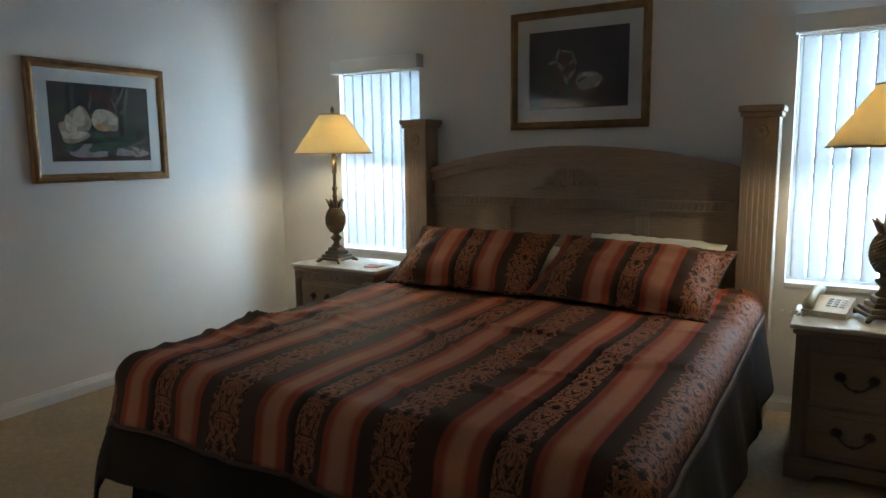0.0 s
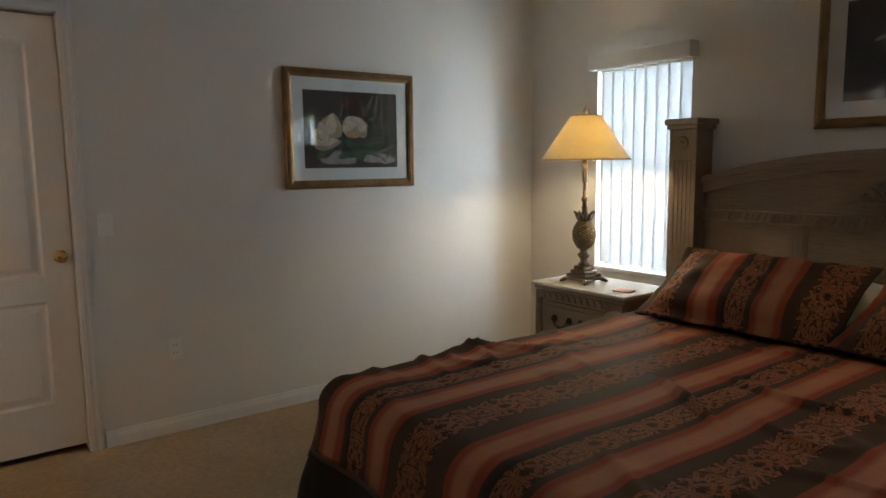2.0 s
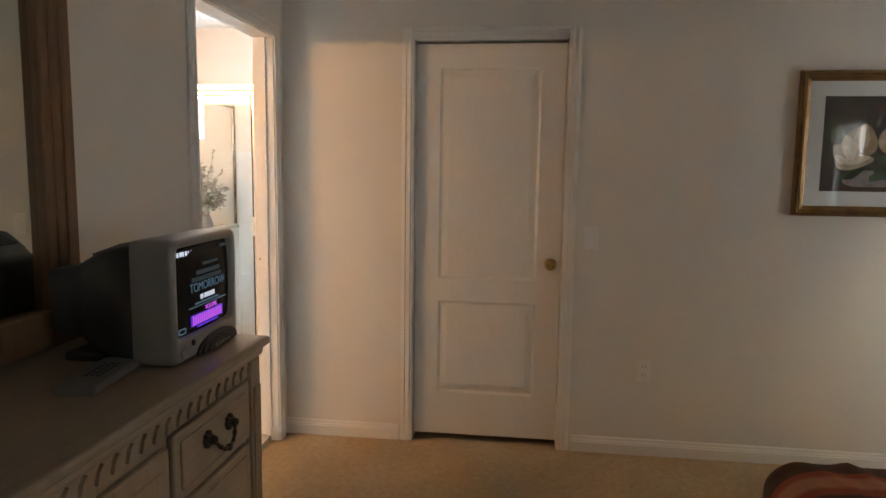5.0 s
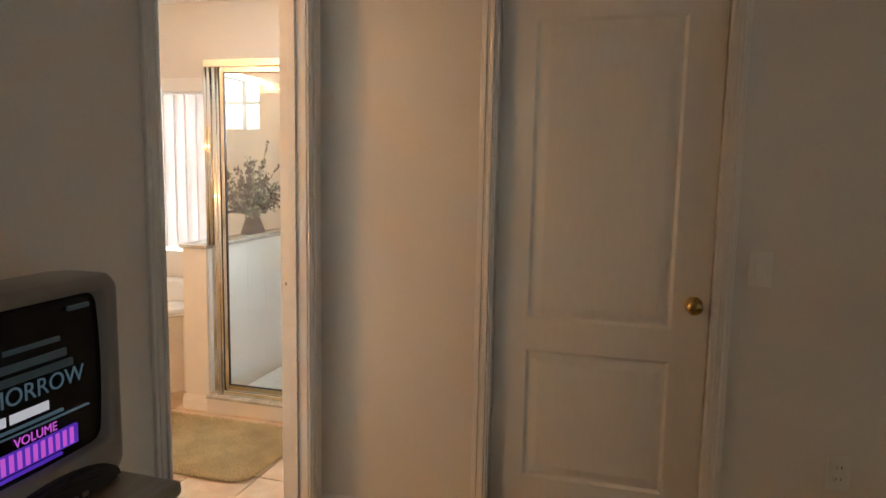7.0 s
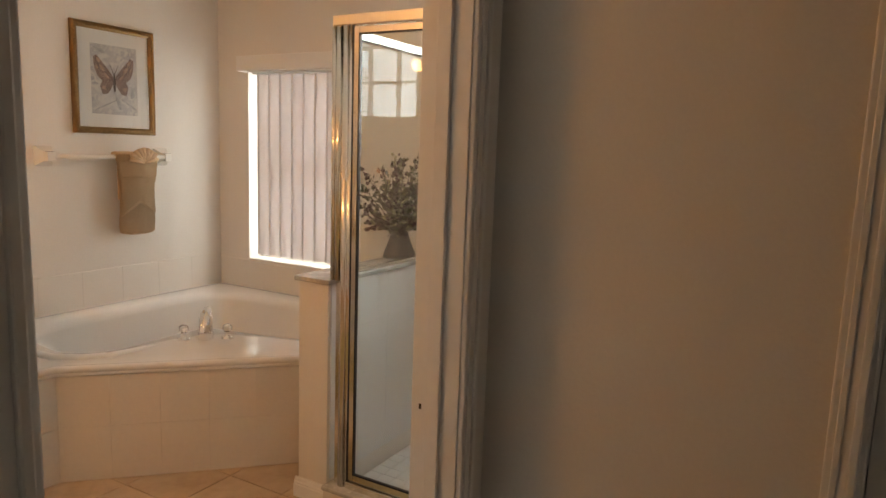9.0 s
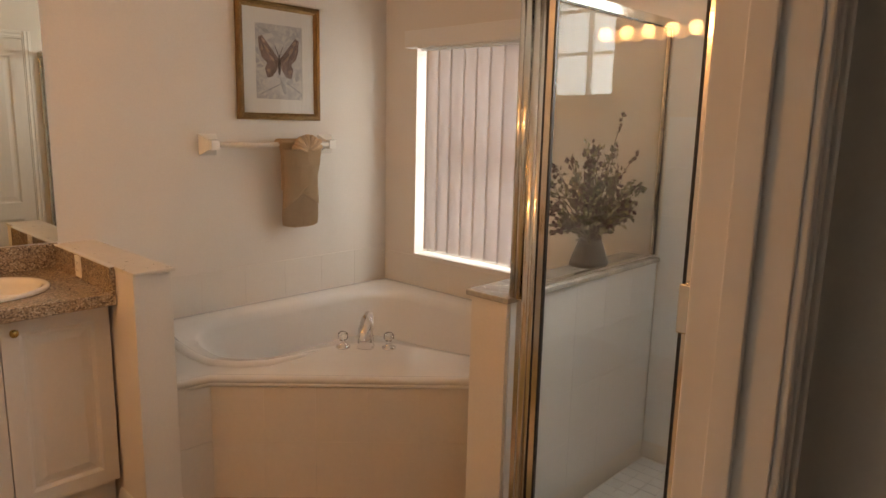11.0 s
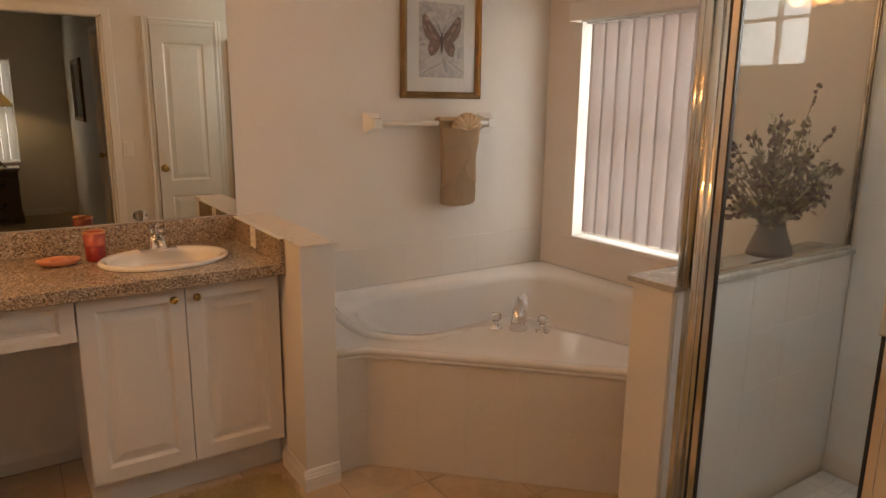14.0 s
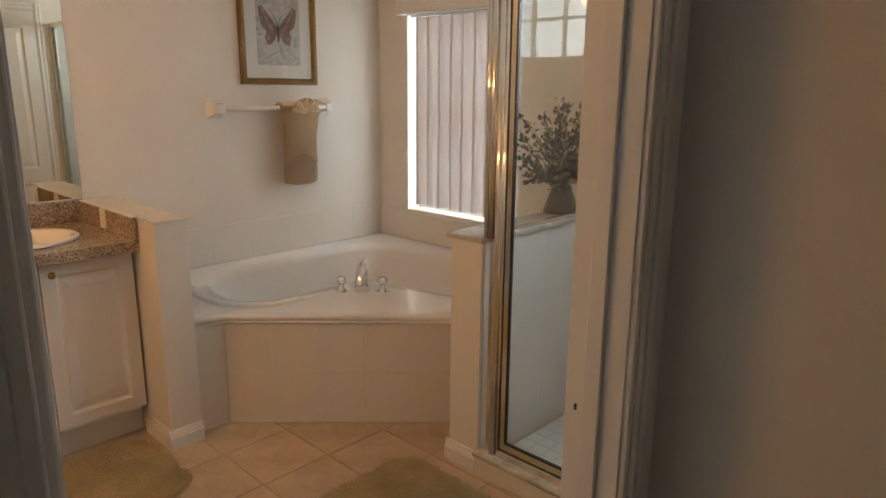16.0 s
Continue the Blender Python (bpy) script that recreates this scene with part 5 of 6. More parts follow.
def television():
    tv = thing("television", "small grey tube television switched on, on the dresser", "television", pose(1.773, -3.922, DTOP, 0, 0, 1))
    hw_, mid, zs = 0.180, 0.154, 0.171
    bm = bmesh.new()
    bridge_rings(bm, [rounded_ring(bm, *a) for a in ((mid, hw_ - 0.004, 0.146, 0.016, -0.105), (mid, hw_, 0.150, 0.020, -0.070), (mid, hw_, 0.150, 0.022, -0.012), (mid, hw_ - 0.004, 0.146, 0.022, -0.003), (mid, hw_ - 0.010, 0.140, 0.020, 0.0), (zs, 0.158, 0.117, 0.020, -0.001), (zs, 0.153, 0.112, 0.018, -0.005), (zs, 0.149, 0.108, 0.018, -0.018))])
    part("bezel", bm, TVGREY, tv, "silver grey front shell", True)
    bm = bmesh.new()
    rings = [rounded_ring(bm, *a, 3) for a in ((0.148, 0.174, 0.140, 0.016, -0.100), (0.146, 0.168, 0.136, 0.030, -0.170), (0.140, 0.130, 0.108, 0.030, -0.255), (0.138, 0.112, 0.092, 0.026, -0.285), (0.136, 0.100, 0.080, 0.020, -0.365))]
    bridge_rings(bm, rings)
    bm.faces.new(rings[0]), bm.faces.new(rings[-1])
    shell = part("back_shell", bm, TVBLACK, tv, "black ribbed rear shell", True)
    for k in range(7):
        part("vent_rib", boxed(-0.100, -0.180 - k * 0.011, 0.262 - k * 0.0035, 0.100, -0.175 - k * 0.011, 0.284 - k * 0.0040, bevel=0.001), TVBLACK, shell)
    part("stand_foot", boxed(-0.150, -0.300, 0.0, 0.150, -0.020, 0.022, bevel=0.006), TVBLACK, tv)
    bm = bmesh.new()
    g = {}
    sw, sh, n_s = 0.306, 0.224, 14
    for i in range(n_s + 1):
        for j in range(n_s + 1):
            u, v = i / n_s * 2 - 1, j / n_s * 2 - 1
            g[i, j] = bm.verts.new((u * sw / 2, -0.008 - 0.010 * (u * u + v * v) / 2, zs + v * sh / 2))
    for i in range(n_s):
        for j in range(n_s):
            bm.faces.new((g[i, j], g[i + 1, j], g[i + 1, j + 1], g[i, j + 1]))
    bmesh.ops.solidify(bm, geom=bm.faces[:], thickness=0.006)
    scr = part("screen", bm, TVSCREEN, tv, "dark curved tube showing a trailer and a volume bar", True)
    white, blue, dim, pink, violet = glow("screen_white", (0.50, 0.60, 0.80), 0.55), glow("screen_blue", (0.05, 0.11, 0.17), 0.55), glow("screen_dim", (0.014, 0.03, 0.04), 0.5), glow("screen_pink", (0.50, 0.10, 0.75), 0.75), glow("screen_violet", (0.07, 0.025, 0.50), 0.7)

    def words(text, z, size, mat, x=0.0):
        cu = bpy.data.curves.new("lettering", "FONT")
        cu.body, cu.size, cu.align_x, cu.extrude = text, size, "CENTER", 0.0004
        cu.materials.append(mat)
        ob = new("lettering", cu)
        ob.parent = scr
        ob.matrix_basis = Matrix.Translation((x, -0.0068, z)) @ pose(0, 0, 0, 90, 0, 180)
    words("TOMORROW", 0.163, 0.032, blue, -0.015)
    words("VOLUME", 0.1085, 0.017, pink, -0.030)

    def bar(name, x0, z0, x1, z1, mat, y=-0.0068):
        part(name, boxed(x0, y - 0.004, z0, x1, y, z1), mat, scr)
    for i in range(14):
        x = 0.070 - i * 0.0118
        bar("volume_tick", x - 0.0065, 0.080, x, 0.1025, pink)
    bar("volume_back", -0.098, 0.078, 0.074, 0.1045, violet, -0.0074)
    for i, (ln, gap) in enumerate(((0.008, 0.004), (0.011, 0.003), (0.008, 0.004), (0.010, 0.004), (0.006, 0.004), (0.010, 0.003), (0.011, 0.0))):
        x = 0.130 - i * 0.0135
        bar("caption_bar", x - ln, 0.258, x, 0.269, white, -0.0125)
    for x0, z0, x1, z1, mt in ((-0.128, 0.262, -0.092, 0.268, dim), (-0.085, 0.204, 0.045, 0.214, dim), (-0.075, 0.226, 0.010, 0.232, dim), (-0.095, 0.188, 0.070, 0.198, dim), (0.012, 0.140, 0.026, 0.152, white), (-0.052, 0.140, 0.006, 0.152, white), (-0.075, 0.130, 0.055, 0.134, blue), (-0.120, 0.1235, 0.085, 0.1255, blue), (-0.070, 0.071, 0.045, 0.0745, violet)):
        bar("caption_bar", x0, z0, x1, z1, mt)
    for x0, z0, x1, z1 in ((0.098, 0.068, 0.130, 0.070), (0.098, 0.080, 0.130, 0.082), (0.098, 0.070, 0.100, 0.080), (0.128, 0.070, 0.130, 0.080)):
        bar("menu_box", x0, z0, x1, z1, blue, -0.0115)
    # black control flap that bulges out below the tube
    bm = bmesh.new()
    for y0, y1, k in ((-0.004, 0.006, 1.0), (0.006, 0.012, 0.88), (0.012, 0.016, 0.68)):
        prism(bm, [(-0.045 + 0.115 * k * math.cos(radians(a)), 0.006 + 0.040 * k * math.sin(radians(a))) for a in range(0, 181, 12)], "y", y0, y1)
    flap = part("control_flap", bevelled(bm, 0.001, 1), TVBLACK, tv, "black bulging control flap")
    for k in range(5):
        part("button", boxed(-0.085 + k * 0.018, 0.014, 0.010, -0.075 + k * 0.018, 0.0185, 0.017, bevel=0.001), TVGREY, flap)
    part("power_button", lathe(bmesh.new(), [(0.0001, 0.005), (0.006, 0.005), (0.0075, 0.0)], 16, close=False), TVBLACK, tv, at=Matrix.Translation((0.088, 0.0, 0.043)) @ pose(0, 0, 0, -90))
    part("speaker_grille", lathe(bmesh.new(), [(0.0001, 0.003), (0.020, 0.003), (0.024, 0.0)], 20, close=False), TVGREY, tv, at=Matrix.Translation((0.128, 0.0, 0.030)) @ pose(0, 0, 0, -90) @ Matrix.Diagonal((1.0, 0.75, 1, 1)))
    return tv


television()
rem = thing("remote_control", "flat dark grey remote control lying beside the television", "remote control", pose(2.045, -4.045, DTOP, 0, 0, 8))
part("case", boxed(-0.115, -0.045, 0, 0.115, 0.045, 0.020, bevel=0.006), TVGREY, rem)
bm = bmesh.new()
for i in range(6):
    for j in range(3):
        box(bm, -0.06 + i * 0.018, -0.018 + j * 0.014, 0.017, -0.049 + i * 0.018, -0.009 + j * 0.014, 0.0205, bevel=0.001)
part("buttons", bm, TVBLACK, rem)

# ---- bathroom things ----

# half wall between vanity and tub, and between tub and shower
hw = thing("half_wall", "painted half wall with cap between vanity and tub", "half wall", kind="structure")
part("wall", boxed(-0.150, BATH_S, BATH_FLOOR - 0.05, -0.016, -6.445, 0.945, bevel=0.003), BATH_WALL, hw)
part("cap", boxed(-0.160, BATH_S, 0.945, -0.012, -6.432, 0.957, bevel=0.003), CREAMCAP, hw)
bm = bmesh.new()
skirting(bm, (-0.016, -6.67), (-0.016, -6.446), (1, 0), BATH_FLOOR), skirting(bm, (-0.003, -6.445), (-0.150, -6.445), (0, 1), BATH_FLOOR)
part("baseboard", bm, TRIM, hw)

hs = thing("half_wall", "half wall with grey marble cap between tub and shower", "half wall", kind="structure")
part("wall", boxed(-1.80, -5.595, BATH_FLOOR - 0.05, -0.775, -5.445, 0.918, bevel=0.003), BATH_WALL, hs)
bm = boxed(-1.80, -5.606, 0.918, -0.758, -5.428, 0.938, bevel=0.004)
part("cap", bm, STONE, hs, "grey marble cap")
bm = bmesh.new()
skirting(bm, (-0.775, -5.609), (-0.775, -5.445), (1, 0), BATH_FLOOR)
part("baseboard", bm, TRIM, hs)
# wall tiles facing the shower
for i in range(5):
    for j in range(4):
        x0, z0 = -1.795 + i * 0.205, 0.11 + j * 0.2015
        part("tile", boxed(x0, -5.446, z0, min(x0 + 0.2044, -0.79), -5.440, z0 + 0.2012, bevel=0.0004, seg=1), SHTILE, hs)


def tub():
    t = thing("corner_bathtub", "white corner bathtub with a tiled front", "bathtub")
    x0, x1, y0, y1 = BATH_W + 0.004, -0.154, BATH_S + 0.004, -5.600
    rim, deck = 0.548, 0.508
    a, b = (-0.30, -6.487), (-1.005, -5.782)
    outer = [(x1, y0), (x1, -6.505), a, b, (-1.02, y1), (x0, y1), (x0, y0)]
    # basin outline: along the walls with round corners, then in front of the tap deck
    basin = [(-0.425, -6.74), (-0.47, -6.96), (-0.62, -7.05), (-1.00, -7.06), (-1.40, -7.055), (-1.60, -7.00), (-1.67, -6.85), (-1.68, -6.50), (-1.675, -6.15), (-1.62, -5.86), (-1.48, -5.74), (-1.30, -5.79), (-1.22, -5.92), (-1.16, -6.10), (-1.12, -6.30), (-1.08, -6.46), (-0.98, -6.50), (-0.78, -6.50), (-0.58, -6.505), (-0.45, -6.61)]

    def height(x, y):
        """The rim rises towards the two walls."""
        d = min(x - x0, y - y0)
        f = max(0.0, min(1.0, (0.17 - d) / 0.10))
        front = (x + y) - (-6.787)
        g = max(0.0, min(1.0, (-front - 0.10) / 0.25))
        return deck + (rim - deck) * f * max(g, 0.25)
    fine = []
    m = len(basin)
    for i in range(m):
        p0, p1, p2, p3 = (Vector(basin[(i + k - 1) % m]) for k in range(4))
        for k in range(4):
            u = k / 4
            q = 0.5 * ((2 * p1) + (p2 - p0) * u + (2 * p0 - 5 * p1 + 4 * p2 - p3) * u * u + (3 * p1 - p0 - 3 * p2 + p3) * u ** 3)
            fine.append((q.x, q.y))
    cx, cy = -1.12, -6.62
    bm = bmesh.new()
    top = [bm.verts.new((x, y, height(x, y))) for x, y in fine]

    def ray_out(x, y):
        dx, dy = x - cx, y - cy
        best = 9.0
        for i in range(len(outer)):
            (ax, ay), (bx_, by) = outer[i], outer[(i + 1) % len(outer)]
            ex, ey = bx_ - ax, by - ay
            den = dx * ey - dy * ex
            if abs(den) > 1e-9:
                s = ((ax - cx) * ey - (ay - cy) * ex) / den
                r = ((ax - cx) * dy - (ay - cy) * dx) / den
                if s > 0.2 and -1e-6 <= r <= 1 + 1e-6:
                    best = min(best, s)
        return cx + dx * best, cy + dy * best
    rings = []
    for k in (0.25, 0.5, 0.75, 0.96, 1.0):
        ring = []
        for x, y in fine:
            ox, oy = ray_out(x, y)
            qx, qy = x + (ox - x) * k, y + (oy - y) * k
            ring.append(bm.verts.new((qx, qy, height(qx, qy) - (0.004 if k == 1.0 else 0))))
        rings.append(ring)
    lip = [bm.verts.new((v.co.x, v.co.y, v.co.z - 0.028)) for v in rings[-1]]
    inner = []
    for z, sc in ((-0.02, 0.985), (-0.12, 0.93), (-0.28, 0.84), (-0.36, 0.76), (-0.385, 0.60)):
        inner.append([bm.verts.new((cx - 0.06 + (x - cx + 0.06) * sc, cy - 0.04 + (y - cy + 0.04) * sc, deck + z)) for x, y in fine])
    n_f = len(fine)
    chain = [lip] + rings[::-1] + [top] + inner
    for p, q in zip(chain, chain[1:]):
        for i in range(n_f):
            bm.faces.new((p[i], p[(i + 1) % n_f], q[(i + 1) % n_f], q[i]))
    bm.faces.new(inner[-1])
    part("basin", bm, TUBWHITE, t, smooth=True)
    # rounded front nosing
    pts = [(x1 + 0.002, -6.505), a, b, (-1.02, y1 + 0.003)]
    part("nosing", tube(bmesh.new(), [(x, y, deck - 0.012) for x, y in pts], 0.017, 10), TUBWHITE, t, smooth=True)
    part("lower_nosing", tube(bmesh.new(), [(x, y, deck - 0.032) for x, y in pts], 0.012, 8), TUBWHITE, t, smooth=True)
    # rolled inner rim that fades into the tap deck
    part("rolled_rim", tube(bmesh.new(), [(-0.40, -7.10, deck - 0.004), (-0.365, -6.93, deck - 0.004), (-0.350, -6.72, deck - 0.004), (-0.362, -6.60, deck - 0.004), (-0.43, -6.505, deck - 0.004), (-0.52, -6.445, deck - 0.005), (-0.66, -6.435, deck - 0.008), (-0.82, -6.452, deck - 0.014)], [0.024, 0.025, 0.025, 0.025, 0.025, 0.024, 0.020, 0.010], 12), TUBWHITE, t, smooth=True)
    # tiled front
    ap = part("apron", prism(bmesh.new(), [(x1 - 0.002, -6.515), (a[0] - 0.001, a[1] - 0.001), (b[0] - 0.001, b[1] - 0.001), (-1.03, y1 - 0.01), (-1.30, y1 - 0.01), (-0.32, -6.80), (x1 - 0.002, -6.80)], "z", 0.0, 0.484), PALEGROUT, t)
    ln = math.hypot(b[0] - a[0], b[1] - a[1])
    count = 5
    tw = ln / count
    for i in range(count):
        for j in range(2):
            z0, z1 = (0.002, 0.2403) if j == 0 else (0.2408, 0.485)
            m4 = Matrix.Translation((a[0] + (b[0] - a[0]) * i / count, a[1] + (b[1] - a[1]) * i / count, 0)) @ pose(0, 0, 0, 0, 0, 135)
            part("tile", boxed(0.0002, -0.003, z0, tw - 0.0002, 0.012, z1, bevel=0.0003, seg=1), APRONTILE, t, at=m4)
    for z0, z1 in ((0.002, 0.2403), (0.2408, 0.485)):
        part("tile", boxed(a[0] + 0.002, -6.515, z0, x1 - 0.002, -6.488, z1, bevel=0.002, seg=1), APRONTILE, t)
    # tap and two crystal handles on the front deck
    part("spout", tube(bmesh.new(), [(-0.945, -6.340, deck - 0.005), (-0.948, -6.343, deck + 0.040), (-0.958, -6.353, deck + 0.078), (-0.985, -6.378, deck + 0.104), (-1.025, -6.416, deck + 0.110), (-1.062, -6.450, deck + 0.100)], [0.038, 0.035, 0.033, 0.029, 0.023, 0.014], 14), CHROME, t, "arched chrome spout", True)
    for hx, hy in ((-0.872, -6.405), (-1.010, -6.262)):
        h = part("tap_handle", lathe(bmesh.new(), [(0.030, deck - 0.004), (0.030, deck + 0.006), (0.016, deck + 0.012), (0.011, deck + 0.030), (0.013, deck + 0.034)], 18, (hx, hy, 0)), CHROME, t, smooth=True)
        part("crystal", lathe(bmesh.new(), [(0.014, deck + 0.034), (0.022, deck + 0.044), (0.022, deck + 0.062), (0.014, deck + 0.070)], 8, (hx, hy, 0)), CRYSTAL, h, "clear faceted handle")
    return t


tub()
surround = thing("tub_surround", "low tile border round the tub walls", "tile border", kind="structure")
for i in range(7):
    x0 = -1.795 + i * 0.2345
    part("tile", boxed(x0, BATH_S, 0.51, x0 + 0.2343, BATH_S + 0.006, 0.745, bevel=0.0004, seg=1), BATH_WALL, surround)
for i in range(6):
    y0 = BATH_S + 0.008 + i * 0.262
    part("tile", boxed(BATH_W, y0, 0.51, BATH_W + 0.006, y0 + 0.2617, 0.722, bevel=0.0004, seg=1), BATH_WALL, surround)


def shower():
    sh = thing("shower_enclosure", "framed glass shower enclosure with polished metal posts", "shower")
    curb_x0, curb_x1 = -0.86, -0.762
    part("curb", boxed(curb_x0, -5.444, 0.0, curb_x1 + 0.012, SOUTH_BACK, 0.082, bevel=0.004), APRONTILE, sh)
    part("curb_cap", boxed(curb_x0 - 0.005, -5.444, 0.082, curb_x1 + 0.024, SOUTH_BACK, 0.100, bevel=0.005), STONE, sh, "grey marble curb cap")
    x = -0.800
    cp = part("corner_post", boxed(x - 0.020, -5.420, 0.100, x + 0.010, -5.353, 1.885, bevel=0.003), SHOWER_METAL, sh)
    for px_, py_, r_, lo in ((x + 0.008, -5.436, 0.012, 0.938), (x + 0.010, -5.412, 0.015, 0.938), (x + 0.010, -5.380, 0.017, 0.100), (x + 0.006, -5.362, 0.012, 0.100)):
        part("post_rib", lathe(bmesh.new(), [(r_, lo), (r_, 1.885)], 20, (px_, py_, 0)), SHOWER_METAL, cp, smooth=True)
    part("head_rail", boxed(x - 0.020, -5.438, 1.885, x + 0.024, SOUTH_BACK - 0.001, 1.925, bevel=0.004), SHOWER_METAL, sh)
    bm = boxed(x - 0.020, -5.353, 0.100, x + 0.024, SOUTH_BACK - 0.001, 0.128, bevel=0.003)
    part("sill_rail", bm, SHOWER_METAL, sh)
    part("wall_jamb", boxed(x - 0.020, SOUTH_BACK - 0.034, 0.128, x + 0.022, SOUTH_BACK - 0.001, 1.885, bevel=0.003), SHOWER_METAL, sh)
    part("strike_post", boxed(x - 0.018, -4.855, 0.128, x + 0.020, -4.817, 1.885, bevel=0.003), SHOWER_METAL, sh)
    fixed = part("fixed_pane", boxed(x - 0.003, -4.817, 0.130, x + 0.003, -4.53, 1.885), SHGLASS, sh)
    fixed.visible_shadow = False
    door = part("shower_door", boxed(x - 0.003, -5.330, 0.160, x + 0.003, -4.873, 1.858), SHGLASS, sh, "clear glass shower door")
    door.visible_shadow = False
    for a in ((-5.348, 0.132, -5.324, 1.882), (-4.881, 0.132, -4.857, 1.882), (-5.324, 0.132, -4.881, 0.160), (-5.324, 1.856, -4.881, 1.882)):
        part("door_rim", boxed(x - 0.010, a[0], a[1], x + 0.012, a[2], a[3], bevel=0.002), SHOWER_METAL, door)
    for a in ((-5.325, 0.158, -5.318, 1.858), (-4.888, 0.158, -4.881, 1.858), (-5.318, 0.158, -4.888, 0.164), (-5.318, 1.852, -4.888, 1.858), (-5.354, 0.128, -5.348, 1.885)):
        part("gasket", boxed(x + 0.002, a[0], a[1], x + 0.0135, a[2], a[3]), TVBLACK, door, "thin black gasket")
    part("door_handle", boxed(x + 0.012, -4.885, 0.955, x + 0.040, -4.851, 1.085, bevel=0.004), SHOWER_METAL, door)
    # glass above the half wall, between post and outer wall
    side = part("side_pane", boxed(-1.775, -5.462, 0.950, -0.822, -5.456, 1.868), SHGLASS, sh)
    side.visible_shadow = False
    for a in ((-1.798, 0.938, -1.778, 1.900), (-1.778, 0.938, -0.822, 0.952), (-1.778, 1.866, -0.822, 1.900)):
        part("side_rim", boxed(a[0], -5.472, a[1], a[2], -5.446, a[3], bevel=0.002), SHOWER_METAL, side)
    for a in ((-1.778, 0.952, -1.772, 1.866), (-1.772, 1.860, -0.822, 1.866)):
        part("gasket", boxed(a[0], -5.450, a[1], a[2], -5.444, a[3]), TVBLACK, side)
    return sh


shower()

lining = thing("shower_tiles", "white ceramic tiles lining the shower walls", "wall tiles", kind="structure")
for i in range(4):
    for j in range(9):
        y0, z0 = -5.436 + i * 0.2345, 0.11 + j * 0.2015
        if z0 + 0.2 > 1.63:
            continue
        part("tile", boxed(BATH_W, y0, z0, BATH_W + 0.008, y0 + 0.2340, z0 + 0.2010, bevel=0.0006, seg=1), SHTILE, lining)
for i in range(5):
    for j in range(9):
        x0, z0 = -1.79 + i * 0.196, 0.11 + j * 0.2015
        part("tile", boxed(x0, SOUTH_BACK - 0.008, z0, x0 + 0.1955, SOUTH_BACK, z0 + 0.2010, bevel=0.0006, seg=1), SHTILE, lining)
pan = thing("shower_floor", "white mosaic shower floor", "shower floor", kind="structure")
part("bed", boxed(BATH_W + 0.009, -5.437, BATH_FLOOR - 0.004, -0.861, SOUTH_BACK - 0.009, 0.030), PALEGROUT, pan)
mosaic = boxed(0.001, 0.001, 0.030, 0.0632, 0.0632, 0.0335, bevel=0.0012, seg=1)
me = bpy.data.meshes.new("tile")
mosaic.to_mesh(me)
mosaic.free()
me.materials.append(SHTILE)
for i in range(14):
    for j in range(14):
        ob = new("tile", me)
        ob.parent = pan
        ob.matrix_basis = Matrix.Translation((BATH_W + 0.020 + i * 0.0645, -5.432 + j * 0.0645, 0))


